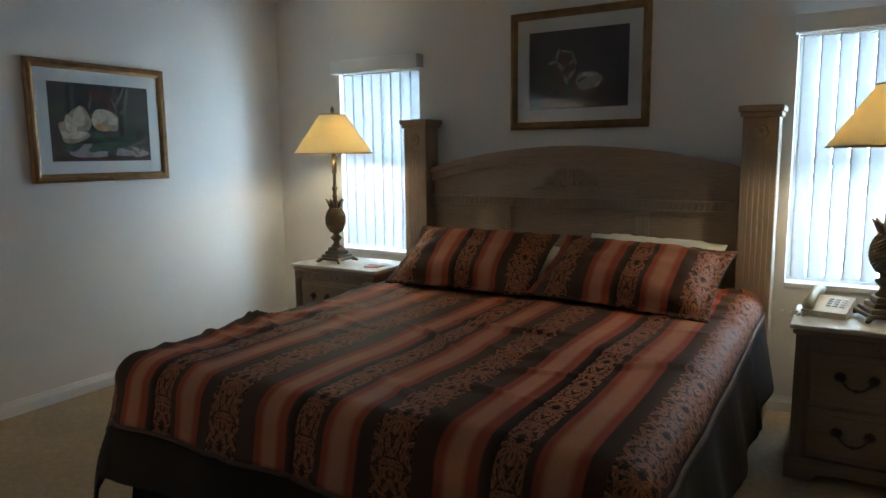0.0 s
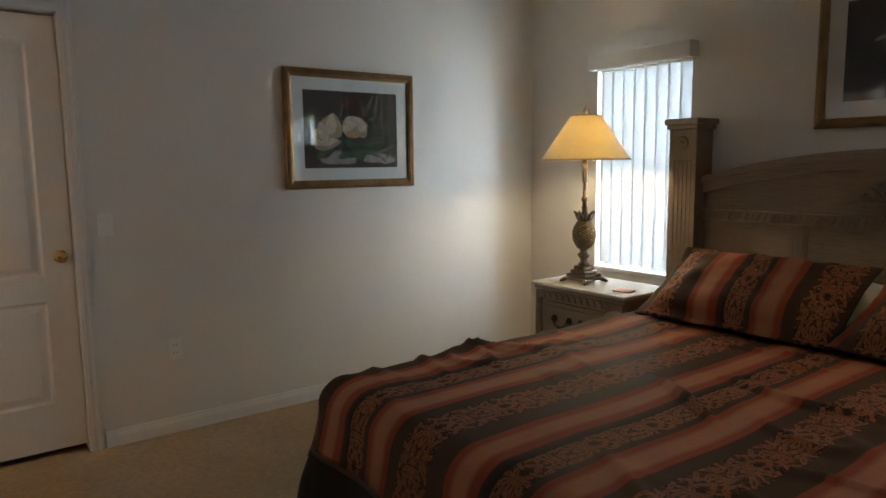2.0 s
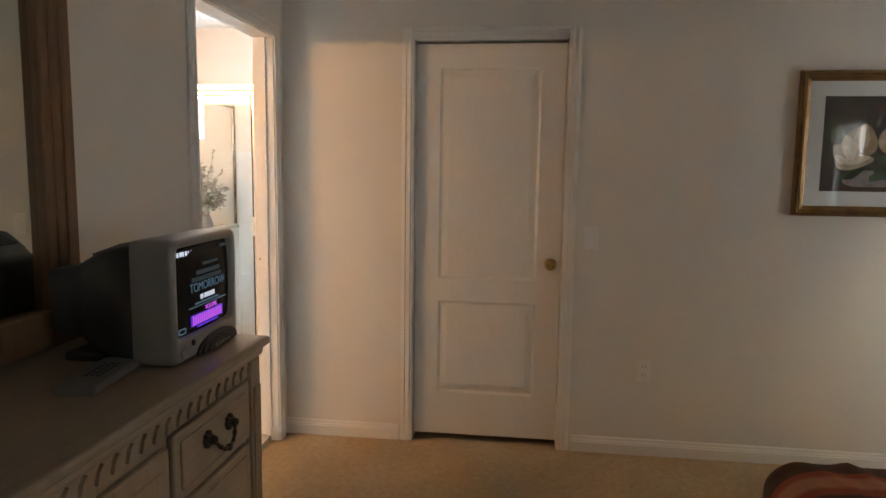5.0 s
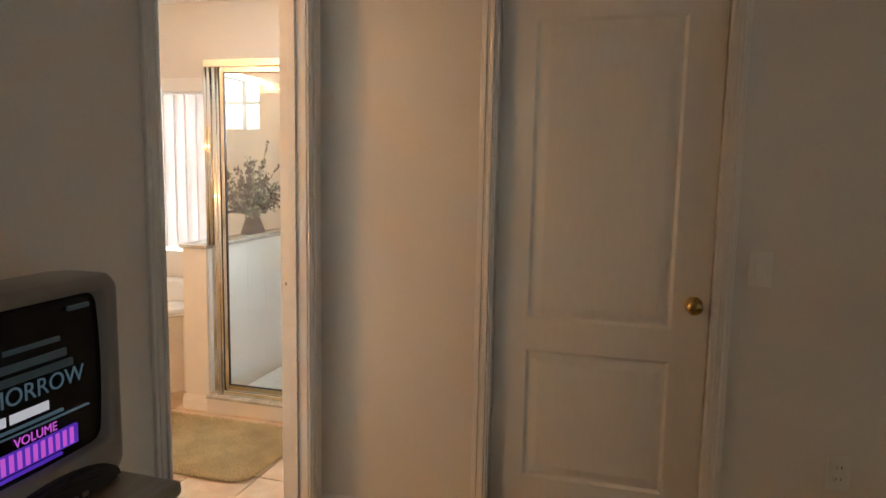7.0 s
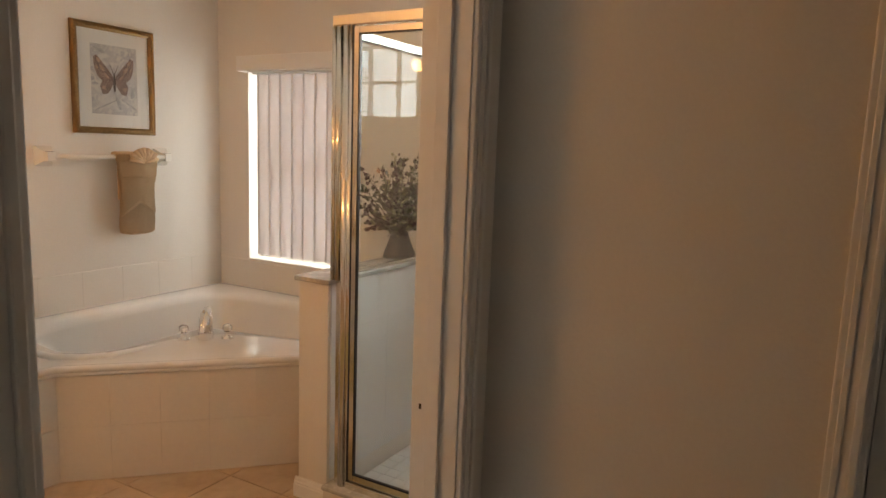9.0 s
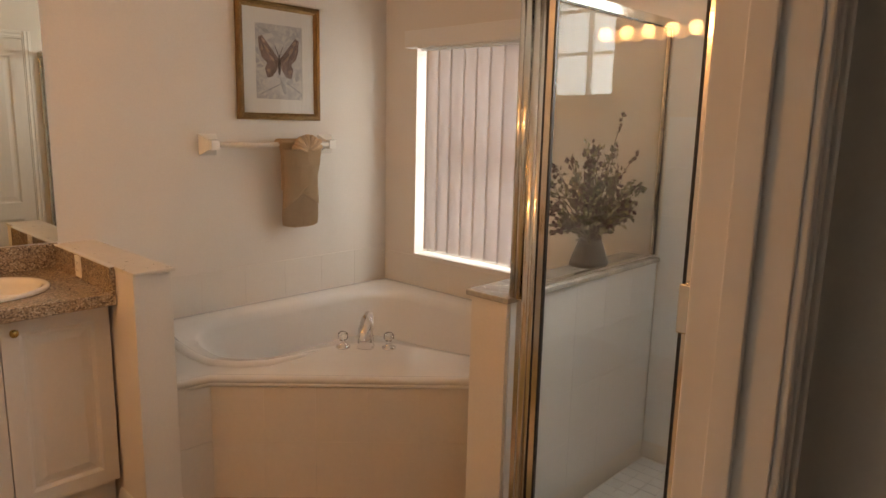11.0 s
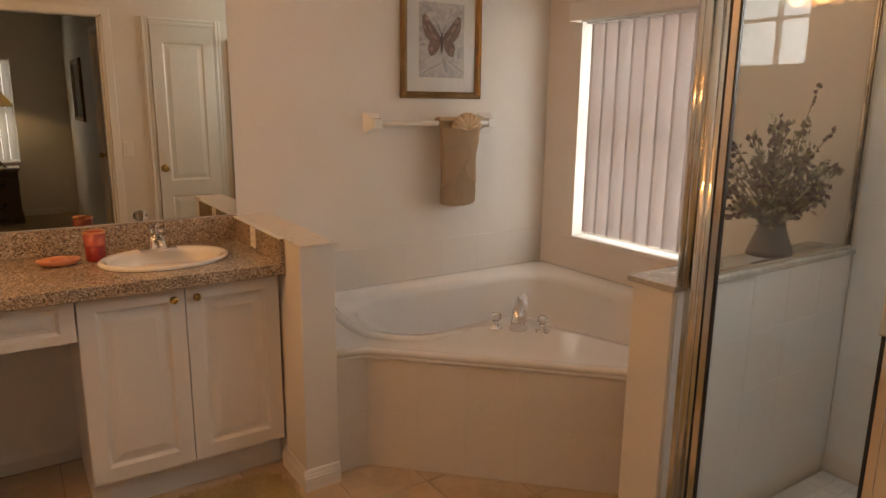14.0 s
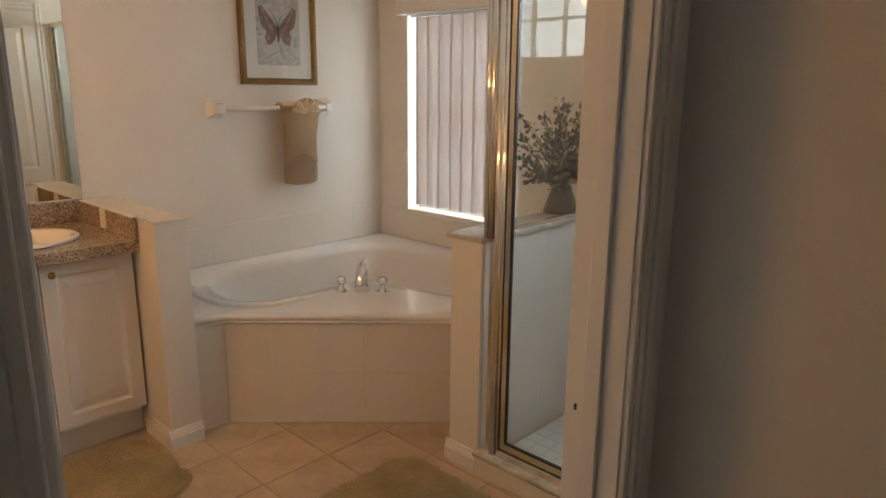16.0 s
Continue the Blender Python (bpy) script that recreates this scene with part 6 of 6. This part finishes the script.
def vanity():
    CT = 0.862
    counter = thing("vanity_counter", "brown speckled laminate counter with backsplash", "counter")
    bm = bmesh.new()
    # counter round the oval basin
    x0, x1, yb, yf = -0.012, BATH_E - 0.002, BATH_S + 0.002, -6.595
    sx, sy, rx, ry = 0.350, -6.865, 0.205, 0.160
    seg = 40
    hole = [(sx + rx * math.cos(2 * math.pi * k / seg), sy + ry * math.sin(2 * math.pi * k / seg)) for k in range(seg)]

    def edge(x, y, bx0, bx1):
        dx, dy = x - sx, y - sy
        s = min(((bx1 if dx > 0 else bx0) - sx) / dx if abs(dx) > 1e-6 else 1e9, ((yf if dy > 0 else yb) - sy) / dy if abs(dy) > 1e-6 else 1e9)
        return sx + dx * s, sy + dy * s
    cut = 0.70
    for z in (CT, CT - 0.040):
        ring_a = [bm.verts.new((x, y, z)) for x, y in hole]
        ring_b = [bm.verts.new((*edge(x, y, x0, cut), z)) for x, y in hole]
        for k in range(seg):
            bm.faces.new((ring_a[k], ring_a[(k + 1) % seg], ring_b[(k + 1) % seg], ring_b[k]))
        for cxx in (x0, cut):
            for cyy in (yb, yf):
                near = sorted(ring_b, key=lambda v: (v.co.x - cxx) ** 2 + (v.co.y - cyy) ** 2)[:2]
                c = bm.verts.new((cxx, cyy, z))
                bm.faces.new((near[0], c, near[1]))
    box(bm, cut, yb, CT - 0.040, x1, yf, CT)
    box(bm, x0, yf - 0.001, CT - 0.044, x1, yf + 0.008, CT + 0.001, bevel=0.003)
    part("counter_top", bm, GRANITE, counter)
    part("backsplash", boxed(x0, BATH_S + 0.002, CT, x1, BATH_S + 0.021, CT + 0.100, bevel=0.003), GRANITE, counter)
    part("side_splash", boxed(-0.014, BATH_S + 0.021, CT - 0.044, 0.006, yf + 0.006, CT + 0.092, bevel=0.003), GRANITE, counter)
    part("splash_edge", boxed(-0.015, BATH_S + 0.021, CT + 0.092, 0.007, yf + 0.006, CT + 0.097, bevel=0.002), TRIM, counter)
    basin = thing("sink_basin", "white oval drop-in sink basin in the counter", "sink", pose(sx, sy, CT))
    prof = [(1.12, 0.002), (1.13, 0.012), (1.08, 0.018), (1.00, 0.012), (0.97, -0.005), (0.90, -0.06), (0.72, -0.11), (0.42, -0.135), (0.10, -0.14)]
    bm = bmesh.new()
    rings = [[bm.verts.new((rx * r * math.cos(2 * math.pi * k / 48), ry * r * math.sin(2 * math.pi * k / 48), z)) for k in range(48)] for r, z in prof]
    for a, b in zip(rings, rings[1:]):
        for k in range(48):
            bm.faces.new((a[k], a[(k + 1) % 48], b[(k + 1) % 48], b[k]))
    bm.faces.new(rings[-1])
    part("bowl", bm, PORCELAIN, basin, smooth=True)
    part("drain", lathe(bmesh.new(), [(0.0001, -0.134), (0.020, -0.134), (0.022, -0.139)], 18, close=False), CHROME, basin, smooth=True)
    tap = thing("sink_faucet", "chrome sink faucet with a clear acrylic knob", "faucet", pose(sx, sy - 0.136, CT + 0.012))
    bm = bmesh.new()
    box(bm, -0.070, -0.024, 0.0, 0.070, 0.024, 0.012, bevel=0.006, seg=3)
    part("plate", bm, CHROME, tap, smooth=False)
    part("body", lathe(bmesh.new(), [(0.040, 0.008), (0.036, 0.020), (0.029, 0.046), (0.024, 0.056), (0.012, 0.060), (0.011, 0.068)], 22), CHROME, tap, smooth=True)
    part("spout", tube(bmesh.new(), [(0, 0.005, 0.030), (0, 0.040, 0.044), (0, 0.080, 0.044), (0, 0.112, 0.032)], [0.020, 0.017, 0.014, 0.011], 14), CHROME, tap, smooth=True)
    knob = part("acrylic_knob", lathe(bmesh.new(), [(0.012, 0.066), (0.026, 0.074), (0.030, 0.088), (0.026, 0.102), (0.012, 0.108)], 8), CRYSTAL, tap, "clear faceted knob")
    part("knob_cap", lathe(bmesh.new(), [(0.0001, 0.1125), (0.010, 0.1115), (0.012, 0.108)], 14, close=False), CHROME, knob, "chrome cap", True)
    part("knob_core", lathe(bmesh.new(), [(0.008, 0.067), (0.008, 0.106)], 12), CHROME, knob)

    def cab_door(parent, x0, z0, x1, z1, knob_x, knob_z):
        d = part("door", panel_leaf(bmesh.new(), x1 - x0, z1 - z0, 0.026, [(0.052, 0.052, x1 - x0 - 0.052, z1 - z0 - 0.052)], 0.012), CABINET, parent, at=Matrix.Translation((x0, -6.645, z0)))
        k = lathe(bmesh.new(), [(0.0001, 0.024), (0.009, 0.023), (0.0145, 0.017), (0.012, 0.010), (0.006, 0.007), (0.010, 0.0)], 16, close=False)
        part("knob", k, BRASS, d, "small aged brass knob", True, Matrix.Translation((knob_x - x0, 0.0, knob_z - z0)) @ pose(0, 0, 0, -90))
        return d
    cab = thing("vanity_cabinet", "white two-door vanity cabinet with raised panels under the sink", "cabinet")
    part("body", boxed(-0.010, BATH_S + 0.005, 0.130, 0.680, -6.665, 0.820), CABINET, cab)
    part("toe_kick", boxed(-0.010, BATH_S + 0.005, 0.0, 0.680, -6.715, 0.130), CABINET, cab)
    cab_door(cab, -0.004, 0.136, 0.335, 0.812, 0.298, 0.768)
    cab_door(cab, 0.339, 0.136, 0.678, 0.812, 0.376, 0.768)
    drw = thing("knee_space_unit", "white vanity unit with a shallow drawer over the knee space", "cabinet")
    part("body", boxed(0.684, -7.00, 0.690, 1.215, -6.665, 0.820), CABINET, drw)
    d = part("front", panel_leaf(bmesh.new(), 0.530, 0.145, 0.026, [(0.045, 0.030, 0.485, 0.115)], 0.011), CABINET, drw, at=Matrix.Translation((0.684, -6.645, 0.668)))
    part("knob", lathe(bmesh.new(), [(0.0001, 0.024), (0.009, 0.023), (0.0145, 0.017), (0.012, 0.010), (0.006, 0.007), (0.010, 0.0)], 16, close=False), BRASS, d, "small aged brass knob", True, Matrix.Translation((0.265, 0, 0.072)) @ pose(0, 0, 0, -90))
    end = thing("vanity_cabinet", "white vanity cabinet beside the knee space", "cabinet")
    part("body", boxed(1.220, BATH_S + 0.005, 0.130, BATH_E - 0.004, -6.665, 0.820), CABINET, end)
    part("toe_kick", boxed(1.220, BATH_S + 0.005, 0.0, BATH_E - 0.004, -6.715, 0.130), CABINET, end)
    cab_door(end, 1.224, 0.136, BATH_E - 0.008, 0.812, 1.265, 0.768)
    outlet = wall_plate("power_outlet", "white outlet on the counter's side splash", "power outlet", pose(0.006, -6.885, 0.912, 0, 0, -90), False)
    outlet.scale = (0.8, 0.8, 0.72)
    mirror = thing("vanity_mirror", "large frameless mirror above the vanity", "mirror")
    part("mirror_glass", boxed(-0.0155, BATH_S + 0.001, 0.966, BATH_E - 0.02, BATH_S + 0.006, 2.12), MIRROR, mirror)
    candle = thing("candle_glass", "red frosted glass candle holder on the counter", "candle", pose(0.570, -6.99, CT))
    part("wax", lathe(bmesh.new(), [(0.0001, 0.0), (0.031, 0.0), (0.034, 0.008), (0.0355, 0.060), (0.0001, 0.060)], 26, close=False), WAX, candle, "dark red lower half", True)
    part("glass", lathe(bmesh.new(), [(0.0355, 0.060), (0.038, 0.105), (0.0345, 0.105), (0.033, 0.061)], 26, close=False), PINKGLASS, candle, "pale pink frosted upper half", True)
    part("rim", lathe(bmesh.new(), [(0.0345, 0.104), (0.0395, 0.104), (0.0395, 0.112), (0.0345, 0.112), (0.0345, 0.104)], 26, close=False), DISH, candle)
    dish = thing("soap_dish", "coral oval soap dish on the counter", "soap dish", pose(0.695, -6.965, CT))
    bm = bmesh.new()
    rings = [[bm.verts.new((0.072 * r * math.cos(2 * math.pi * k / 28), 0.050 * r * math.sin(2 * math.pi * k / 28), z)) for k in range(28)] for r, z in ((0.55, 0.0), (0.80, 0.006), (1.0, 0.022), (0.97, 0.025), (0.78, 0.014), (0.2, 0.012))]
    for a, b in zip(rings, rings[1:]):
        for k in range(28):
            bm.faces.new((a[k], a[(k + 1) % 28], b[(k + 1) % 28], b[k]))
    bm.faces.new(rings[0]), bm.faces.new(rings[-1])
    part("dish", bm, DISH, dish, smooth=True)
    part("soap", lathe(bmesh.new(), [(0.0001, 0.012), (0.026, 0.013), (0.030, 0.022), (0.022, 0.032), (0.0001, 0.034)], 20, close=False), DISH, dish, smooth=True)


vanity()


def light_bar():
    bar = thing("vanity_light_bar", "chrome light bar with six lit globe bulbs on the wall", "wall lamp", pose(BATH_E, -6.17, 2.06, 0, 0, 90))
    part("back_plate", boxed(-0.46, 0.0, -0.055, 0.46, 0.030, 0.055, bevel=0.006), CHROME, bar)
    for i in range(6):
        x = -0.375 + i * 0.15
        s = part("socket", lathe(bmesh.new(), [(0.022, 0.0), (0.022, 0.02), (0.017, 0.03)], 16), CHROME, bar, smooth=True, at=Matrix.Translation((x, 0.030, 0)) @ pose(0, 0, 0, -90))
        bm = bmesh.new()
        bmesh.ops.create_uvsphere(bm, u_segments=20, v_segments=12, radius=0.044)
        part("globe", bm, GLOBE, bar, "lit round bulb", True, Matrix.Translation((x, 0.100, 0)))


light_bar()

BUTTERFLY = leafy_print("butterfly_print", (0.56, 0.55, 0.53), (0.36, 0.36, 0.38), (0.58, 0.57, 0.53))
pic = picture("framed_picture", "gilt-framed butterfly print hung above the towel bar", pose(-1.082, BATH_S, 1.755, 0, 0, 0), 0.475, 0.565, 0.034, BUTTERFLY, True, 0.072)
bm = bmesh.new()
wing = [(0.0, 0.01), (0.03, 0.045), (0.085, 0.105), (0.102, 0.095), (0.098, 0.05), (0.085, 0.015), (0.060, -0.005), (0.072, -0.03), (0.060, -0.065), (0.035, -0.06), (0.012, -0.03)]
for s in (-1, 1):
    prism(bm, [(s * x * 1.15, z * 1.18) for x, z in wing], "y", 0.0060, 0.0068)
part("butterfly", bm, surface("butterfly_ink", (0.22, 0.145, 0.125), 0.8, vary=0.5, big=30, fine=90, relief=0.0), pic, "dark printed butterfly")
SPOTINK, BODYINK = ink("print_spot", (0.42, 0.27, 0.20)), ink("print_body", (0.07, 0.05, 0.045))
for side in (-1, 1):
    painted(pic, "wing_spot", [(side * u, v, a, b, turn if side > 0 else 180 - turn) for u, v, a, b, turn in ((0.090, 0.098, 0.014, 0.008, 55), (0.070, 0.060, 0.020, 0.009, 50), (0.098, 0.062, 0.010, 0.006, 80), (0.062, -0.042, 0.012, 0.009, 20), (0.045, 0.020, 0.020, 0.006, 45))], SPOTINK, 0.0071, "pale wing spot")
    painted(pic, "antenna", [(side * 0.014, 0.055, 0.028, 0.0015, 68 if side > 0 else 112)], BODYINK, 0.0074)
painted(pic, "butterfly_body", [(0.0, -0.010, 0.052, 0.007, 90)], BODYINK, 0.0076)
painted(pic, "printed_sprig", [(-0.080, -0.120, 0.060, 0.004, 30), (0.050, -0.130, 0.070, 0.004, 155), (-0.020, -0.115, 0.045, 0.010, 70), (0.085, 0.150, 0.040, 0.008, 20), (-0.105, -0.060, 0.028, 0.010, 100)], ink("print_pale_grey", (0.40, 0.40, 0.40)), 0.0064)


def towel_rail():
    rail = thing("towel_bar", "white ceramic towel bar on the wall", "towel bar", pose(-1.02, BATH_S, 1.352))
    part("bar", tube(bmesh.new(), [(-0.33, 0.062, 0), (0.33, 0.062, 0)], 0.013, 14), PORCELAIN, rail, smooth=True)
    for s in (-1, 1):
        bm = bmesh.new()
        a = [bm.verts.new((s * 0.335 + dx, 0.001, dz)) for dx, dz in ((-0.045, -0.05), (0.045, -0.05), (0.045, 0.05), (-0.045, 0.05))]
        b = [bm.verts.new((s * 0.335 + dx, 0.045, dz)) for dx, dz in ((-0.022, -0.024), (0.022, -0.024), (0.022, 0.024), (-0.022, 0.024))]
        c = [bm.verts.new((s * 0.335 + dx, 0.080, dz)) for dx, dz in ((-0.020, -0.022), (0.020, -0.022), (0.020, 0.022), (-0.020, 0.022))]
        for p, q in ((a, b), (b, c)):
            for i in range(4):
                bm.faces.new((p[i], p[(i + 1) % 4], q[(i + 1) % 4], q[i]))
        bm.faces.new(a), bm.faces.new(c)
        part("bracket", bevelled(bm, 0.006), PORCELAIN, rail)


towel_rail()


def folded_towel():
    """A hand towel tied over the bar: crossed front folds, a belt and a fan of pleats on top. x to the left as seen from the room."""
    t = thing("hand_towel", "tan hand towel folded in a fan over the towel bar", "towel", pose(-1.148, BATH_S + 0.062, 0.0, 0, 0, 180))

    outline = [(0.930, 0.096), (0.945, 0.108), (1.00, 0.112), (1.06, 0.106), (1.12, 0.102), (1.20, 0.104), (1.28, 0.110), (1.36, 0.122), (1.40, 0.124)]

    def half(z):
        for (za, ha), (zb, hb) in zip(outline, outline[1:]):
            if z <= zb:
                return ha + (hb - ha) * max(0.0, (z - za) / (zb - za))
        return outline[-1][1]

    def layer(name, lo, hi, off, mat, label="", thick=0.007):
        """A layer of cloth wrapped round the bundle, between two edges given over u = -1 to 1."""
        bm = bmesh.new()
        nu, nv = 26, 18
        g = {}
        for i in range(nu + 1):
            u = -1 + 2 * i / nu
            a, b = lo(u), max(hi(u), lo(u) + 0.002)
            for j in range(nv + 1):
                z = a + (b - a) * j / nv
                wob = 0.004 * noise.noise((u * 2.5, z * 14, off * 90)) + 0.0015 * noise.noise((u * 8, z * 40, 2))
                g[i, j] = bm.verts.new((u * (half(z) + off * 0.25), -(off + 0.004 + 0.030 * math.sqrt(max(0.0, 1 - u * u * 0.97)) + wob), z))
        for i in range(nu):
            for j in range(nv):
                bm.faces.new((g[i, j], g[i + 1, j], g[i + 1, j + 1], g[i, j + 1]))
        bmesh.ops.solidify(bm, geom=bm.faces[:], thickness=thick)
        return part(name, bm, mat, t, label, True)
    layer("wrap", lambda u: 0.932 + 0.012 * u ** 4, lambda u: 1.350, 0.0, TERRY)
    # same tan cloth as the wrap, its shade put into a darker colour
    layer("tail", lambda u: 0.930 + 0.012 * u ** 4, lambda u: 1.105 - 0.065 * abs(u), 0.004, TERRY_DARK, "lower tail of the same tan cloth, shade in its colour")
    layer("fold", lambda u: 1.112 + (0.085 if u < 0 else -0.075) * u, lambda u: 1.262, 0.011, TERRY)
    layer("fold", lambda u: max(1.112 + 0.085 * u, 1.128 + 0.095 * u), lambda u: 1.262, 0.016, TERRY)
    layer("belt", lambda u: 1.244, lambda u: 1.332, 0.021, TERRY)
    bm = bmesh.new()
    ring = [(0.034 * math.cos(radians(a)), 0.020 * math.sin(radians(a))) for a in range(0, 181, 15)]
    prism(bm, [(y - 0.004, 1.362 + z) for y, z in ring] + [(y * 0.72 - 0.004, 1.362 + z * 0.5) for y, z in ring[::-1]], "x", -0.122, 0.122)
    part("roll_over", bm, TERRY, t, smooth=False)
    part("back_layer", boxed(-0.092, 0.012, 1.12, 0.112, 0.024, 1.364, bevel=0.004), TERRY, t)
    layer("front_top", lambda u: 1.318, lambda u: 1.366, 0.002, TERRY)
    for k in range(9):
        a0 = radians(14 + k * 19)
        c = (0.022, -0.052, 1.322)
        pts = [c, (c[0] + 0.048 * math.cos(a0), c[1] - 0.006, c[2] + 0.044 * math.sin(a0)), (c[0] + 0.088 * math.cos(a0), c[1] + 0.004, c[2] + 0.080 * math.sin(a0))]
        # every other pleat is coloured darker to shade the fan
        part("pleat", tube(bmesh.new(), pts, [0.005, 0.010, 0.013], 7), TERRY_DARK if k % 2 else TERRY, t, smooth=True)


folded_towel()


def bouquet():
    b = thing("flower_arrangement", "dried plum and green flower arrangement in a dark vase", "flowers", pose(-1.42, -5.548, 0.938))
    part("vase", lathe(bmesh.new(), [(0.0001, 0.0), (0.078, 0.0), (0.074, 0.02), (0.050, 0.085), (0.044, 0.105), (0.040, 0.104), (0.03, 0.06), (0.0001, 0.05)], 24, close=False), VASE, b, smooth=True)
    rnd = random.Random(4)
    stems, leaves, pale, plum, berries = (bmesh.new() for _ in range(5))

    def leaf(bm, at, d, size):
        d = d.normalized()
        s = d.cross(Vector((rnd.uniform(-1, 1), rnd.uniform(-1, 1), rnd.uniform(-1, 1)))).normalized()
        n_v = d.cross(s)
        q = [at, at + d * size * 0.45 + s * size * 0.30 + n_v * size * 0.08, at + d * size, at + d * size * 0.45 - s * size * 0.30 + n_v * size * 0.08]
        vs = [bm.verts.new(c) for c in q]
        mid = bm.verts.new(at + d * size * 0.5)
        for i in range(4):
            bm.faces.new((vs[i], vs[(i + 1) % 4], mid))

    def berry(at, r):
        vs = bmesh.ops.create_icosphere(berries, subdivisions=1, radius=r)["verts"]
        for v in vs:
            v.co += at
    for k in range(46):
        az = rnd.uniform(0, 2 * math.pi)
        el = rnd.uniform(0.25, 1.45)
        ln = rnd.uniform(0.22, 0.40)
        dirn = Vector((math.cos(az) * math.cos(el), 0.42 * math.sin(az) * math.cos(el), math.sin(el)))
        base = Vector((0, 0, 0.095))
        tip = base + dirn * ln
        midp = base + dirn * ln * 0.5 + Vector((0, 0, 0.02))
        tube(stems, [base, midp, tip], [0.0025, 0.002, 0.0012], 5)
        for j in range(26):
            f = rnd.uniform(0.30, 1.0)
            at = base.lerp(tip, f) + Vector((rnd.uniform(-0.02, 0.02), rnd.uniform(-0.012, 0.012), rnd.uniform(-0.02, 0.02)))
            leaf(rnd.choice((pale, leaves, leaves, plum)), at, dirn + Vector((rnd.uniform(-1, 1), rnd.uniform(-0.7, 0.7), rnd.uniform(-0.8, 0.8))), rnd.uniform(0.018, 0.038))
        if k % 2 == 0:
            for j in range(7):
                berry(base.lerp(tip, rnd.uniform(0.6, 1.0)) + Vector((rnd.uniform(-0.018, 0.018), rnd.uniform(-0.012, 0.012), rnd.uniform(-0.018, 0.018))), rnd.uniform(0.006, 0.012))
    for tx, ty, tz in ((-0.34, 0.0, 0.44), (-0.36, 0.02, 0.30), (0.36, -0.02, 0.46), (0.46, 0.0, 0.24), (0.44, 0.0, 0.36), (-0.20, 0.0, 0.60), (-0.34, 0.0, 0.22)):
        base, tip = Vector((0, 0, 0.095)), Vector((tx, ty * 0.5, tz))
        bend = base.lerp(tip, 0.55) + Vector((0, 0, 0.04))
        tube(stems, [base, bend, tip], [0.003, 0.002, 0.001], 5)
        for j in range(16):
            f = rnd.uniform(0.45, 1.0)
            q = bend.lerp(tip, (f - 0.45) / 0.55)
            if rnd.random() < 0.6:
                berry(q + Vector((rnd.uniform(-0.012, 0.012), rnd.uniform(-0.008, 0.008), rnd.uniform(-0.012, 0.012))), rnd.uniform(0.005, 0.010))
            else:
                leaf(leaves, q, (tip - base) + Vector((rnd.uniform(-0.3, 0.3), rnd.uniform(-0.2, 0.2), rnd.uniform(-0.3, 0.3))), rnd.uniform(0.016, 0.030))
    part("stems", stems, TWIG, b)
    part("leaves", leaves, LEAF, b, "dull green dried leaves")
    part("pale_leaves", pale, LEAFPALE, b, "pale dried leaves")
    part("plum_leaves", plum, PLUM, b, "dark plum leaves")
    part("berries", berries, PLUM, b, "dark plum berries", True)


bouquet()


def shag_rug(label, at, w, h, seed):
    rnd = random.Random(seed)
    bm = bmesh.new()

    def inside(x, y, r=0.10):
        dx, dy = max(0, abs(x) - (w / 2 - r)), max(0, abs(y) - (h / 2 - r))
        return math.hypot(dx, dy) <= r
    outline = []
    for cxs, cys, a0 in ((1, 1, 0), (-1, 1, 90), (-1, -1, 180), (1, -1, 270)):
        for k in range(8):
            a = radians(a0 + k * 90 / 7)
            outline.append((cxs * (w / 2 - 0.11) + 0.10 * math.cos(a), cys * (h / 2 - 0.11) + 0.10 * math.sin(a)))
    prism(bm, outline, "z", 0.0, 0.012)
    for k in range(int(w * h * 42000)):
        x, y = rnd.uniform(-w / 2, w / 2), rnd.uniform(-h / 2, h / 2)
        if not inside(x, y):
            continue
        a, ln, lean = rnd.uniform(0, 6.28), rnd.uniform(0.008, 0.014), rnd.uniform(0.009, 0.022)
        wd = rnd.uniform(0.0022, 0.004)
        b0 = bm.verts.new((x - wd * math.sin(a), y + wd * math.cos(a), 0.009))
        b1 = bm.verts.new((x + wd * math.sin(a), y - wd * math.cos(a), 0.009))
        c = bm.verts.new((x + lean * math.cos(a), y + lean * math.sin(a), 0.009 + ln * 0.75))
        bm.faces.new((b0, b1, c))
    return tagged(part("bath_rug", bm, RUG, at=at), label, "rug")


shag_rug("olive beige shag bath rug in front of the vanity", pose(0.46, -6.375, BATH_FLOOR), 0.86, 0.52, 1)
shag_rug("olive beige shag bath rug in front of the shower", pose(-0.355, -5.245, BATH_FLOOR), 0.62, 0.96, 2)

# floor tiles, one by one
TW = 0.300
tile_bm = boxed(0.0025, 0.0025, -0.006, TW - 0.0025, TW - 0.0025, 0.0, bevel=0.002, seg=1)
tile_me = bpy.data.meshes.new("tile")
tile_bm.to_mesh(tile_me)
tile_bm.free()
tile_me.materials.append(FLOORTILE)
for i in range(-3, 6):
    for j in range(-5, 6):
        x, y = -0.138 + i * TW, -5.955 + j * TW
        if x + TW > BATH_E or y + TW > SOUTH_BACK + 0.07 or x < -1.06 or y < BATH_S:
            continue
        if x + y + TW < -7.0:
            continue
        ob = new("tile", tile_me)
        ob.parent = subfloor
        ob.matrix_basis = Matrix.Translation((x, y, BATH_FLOOR))
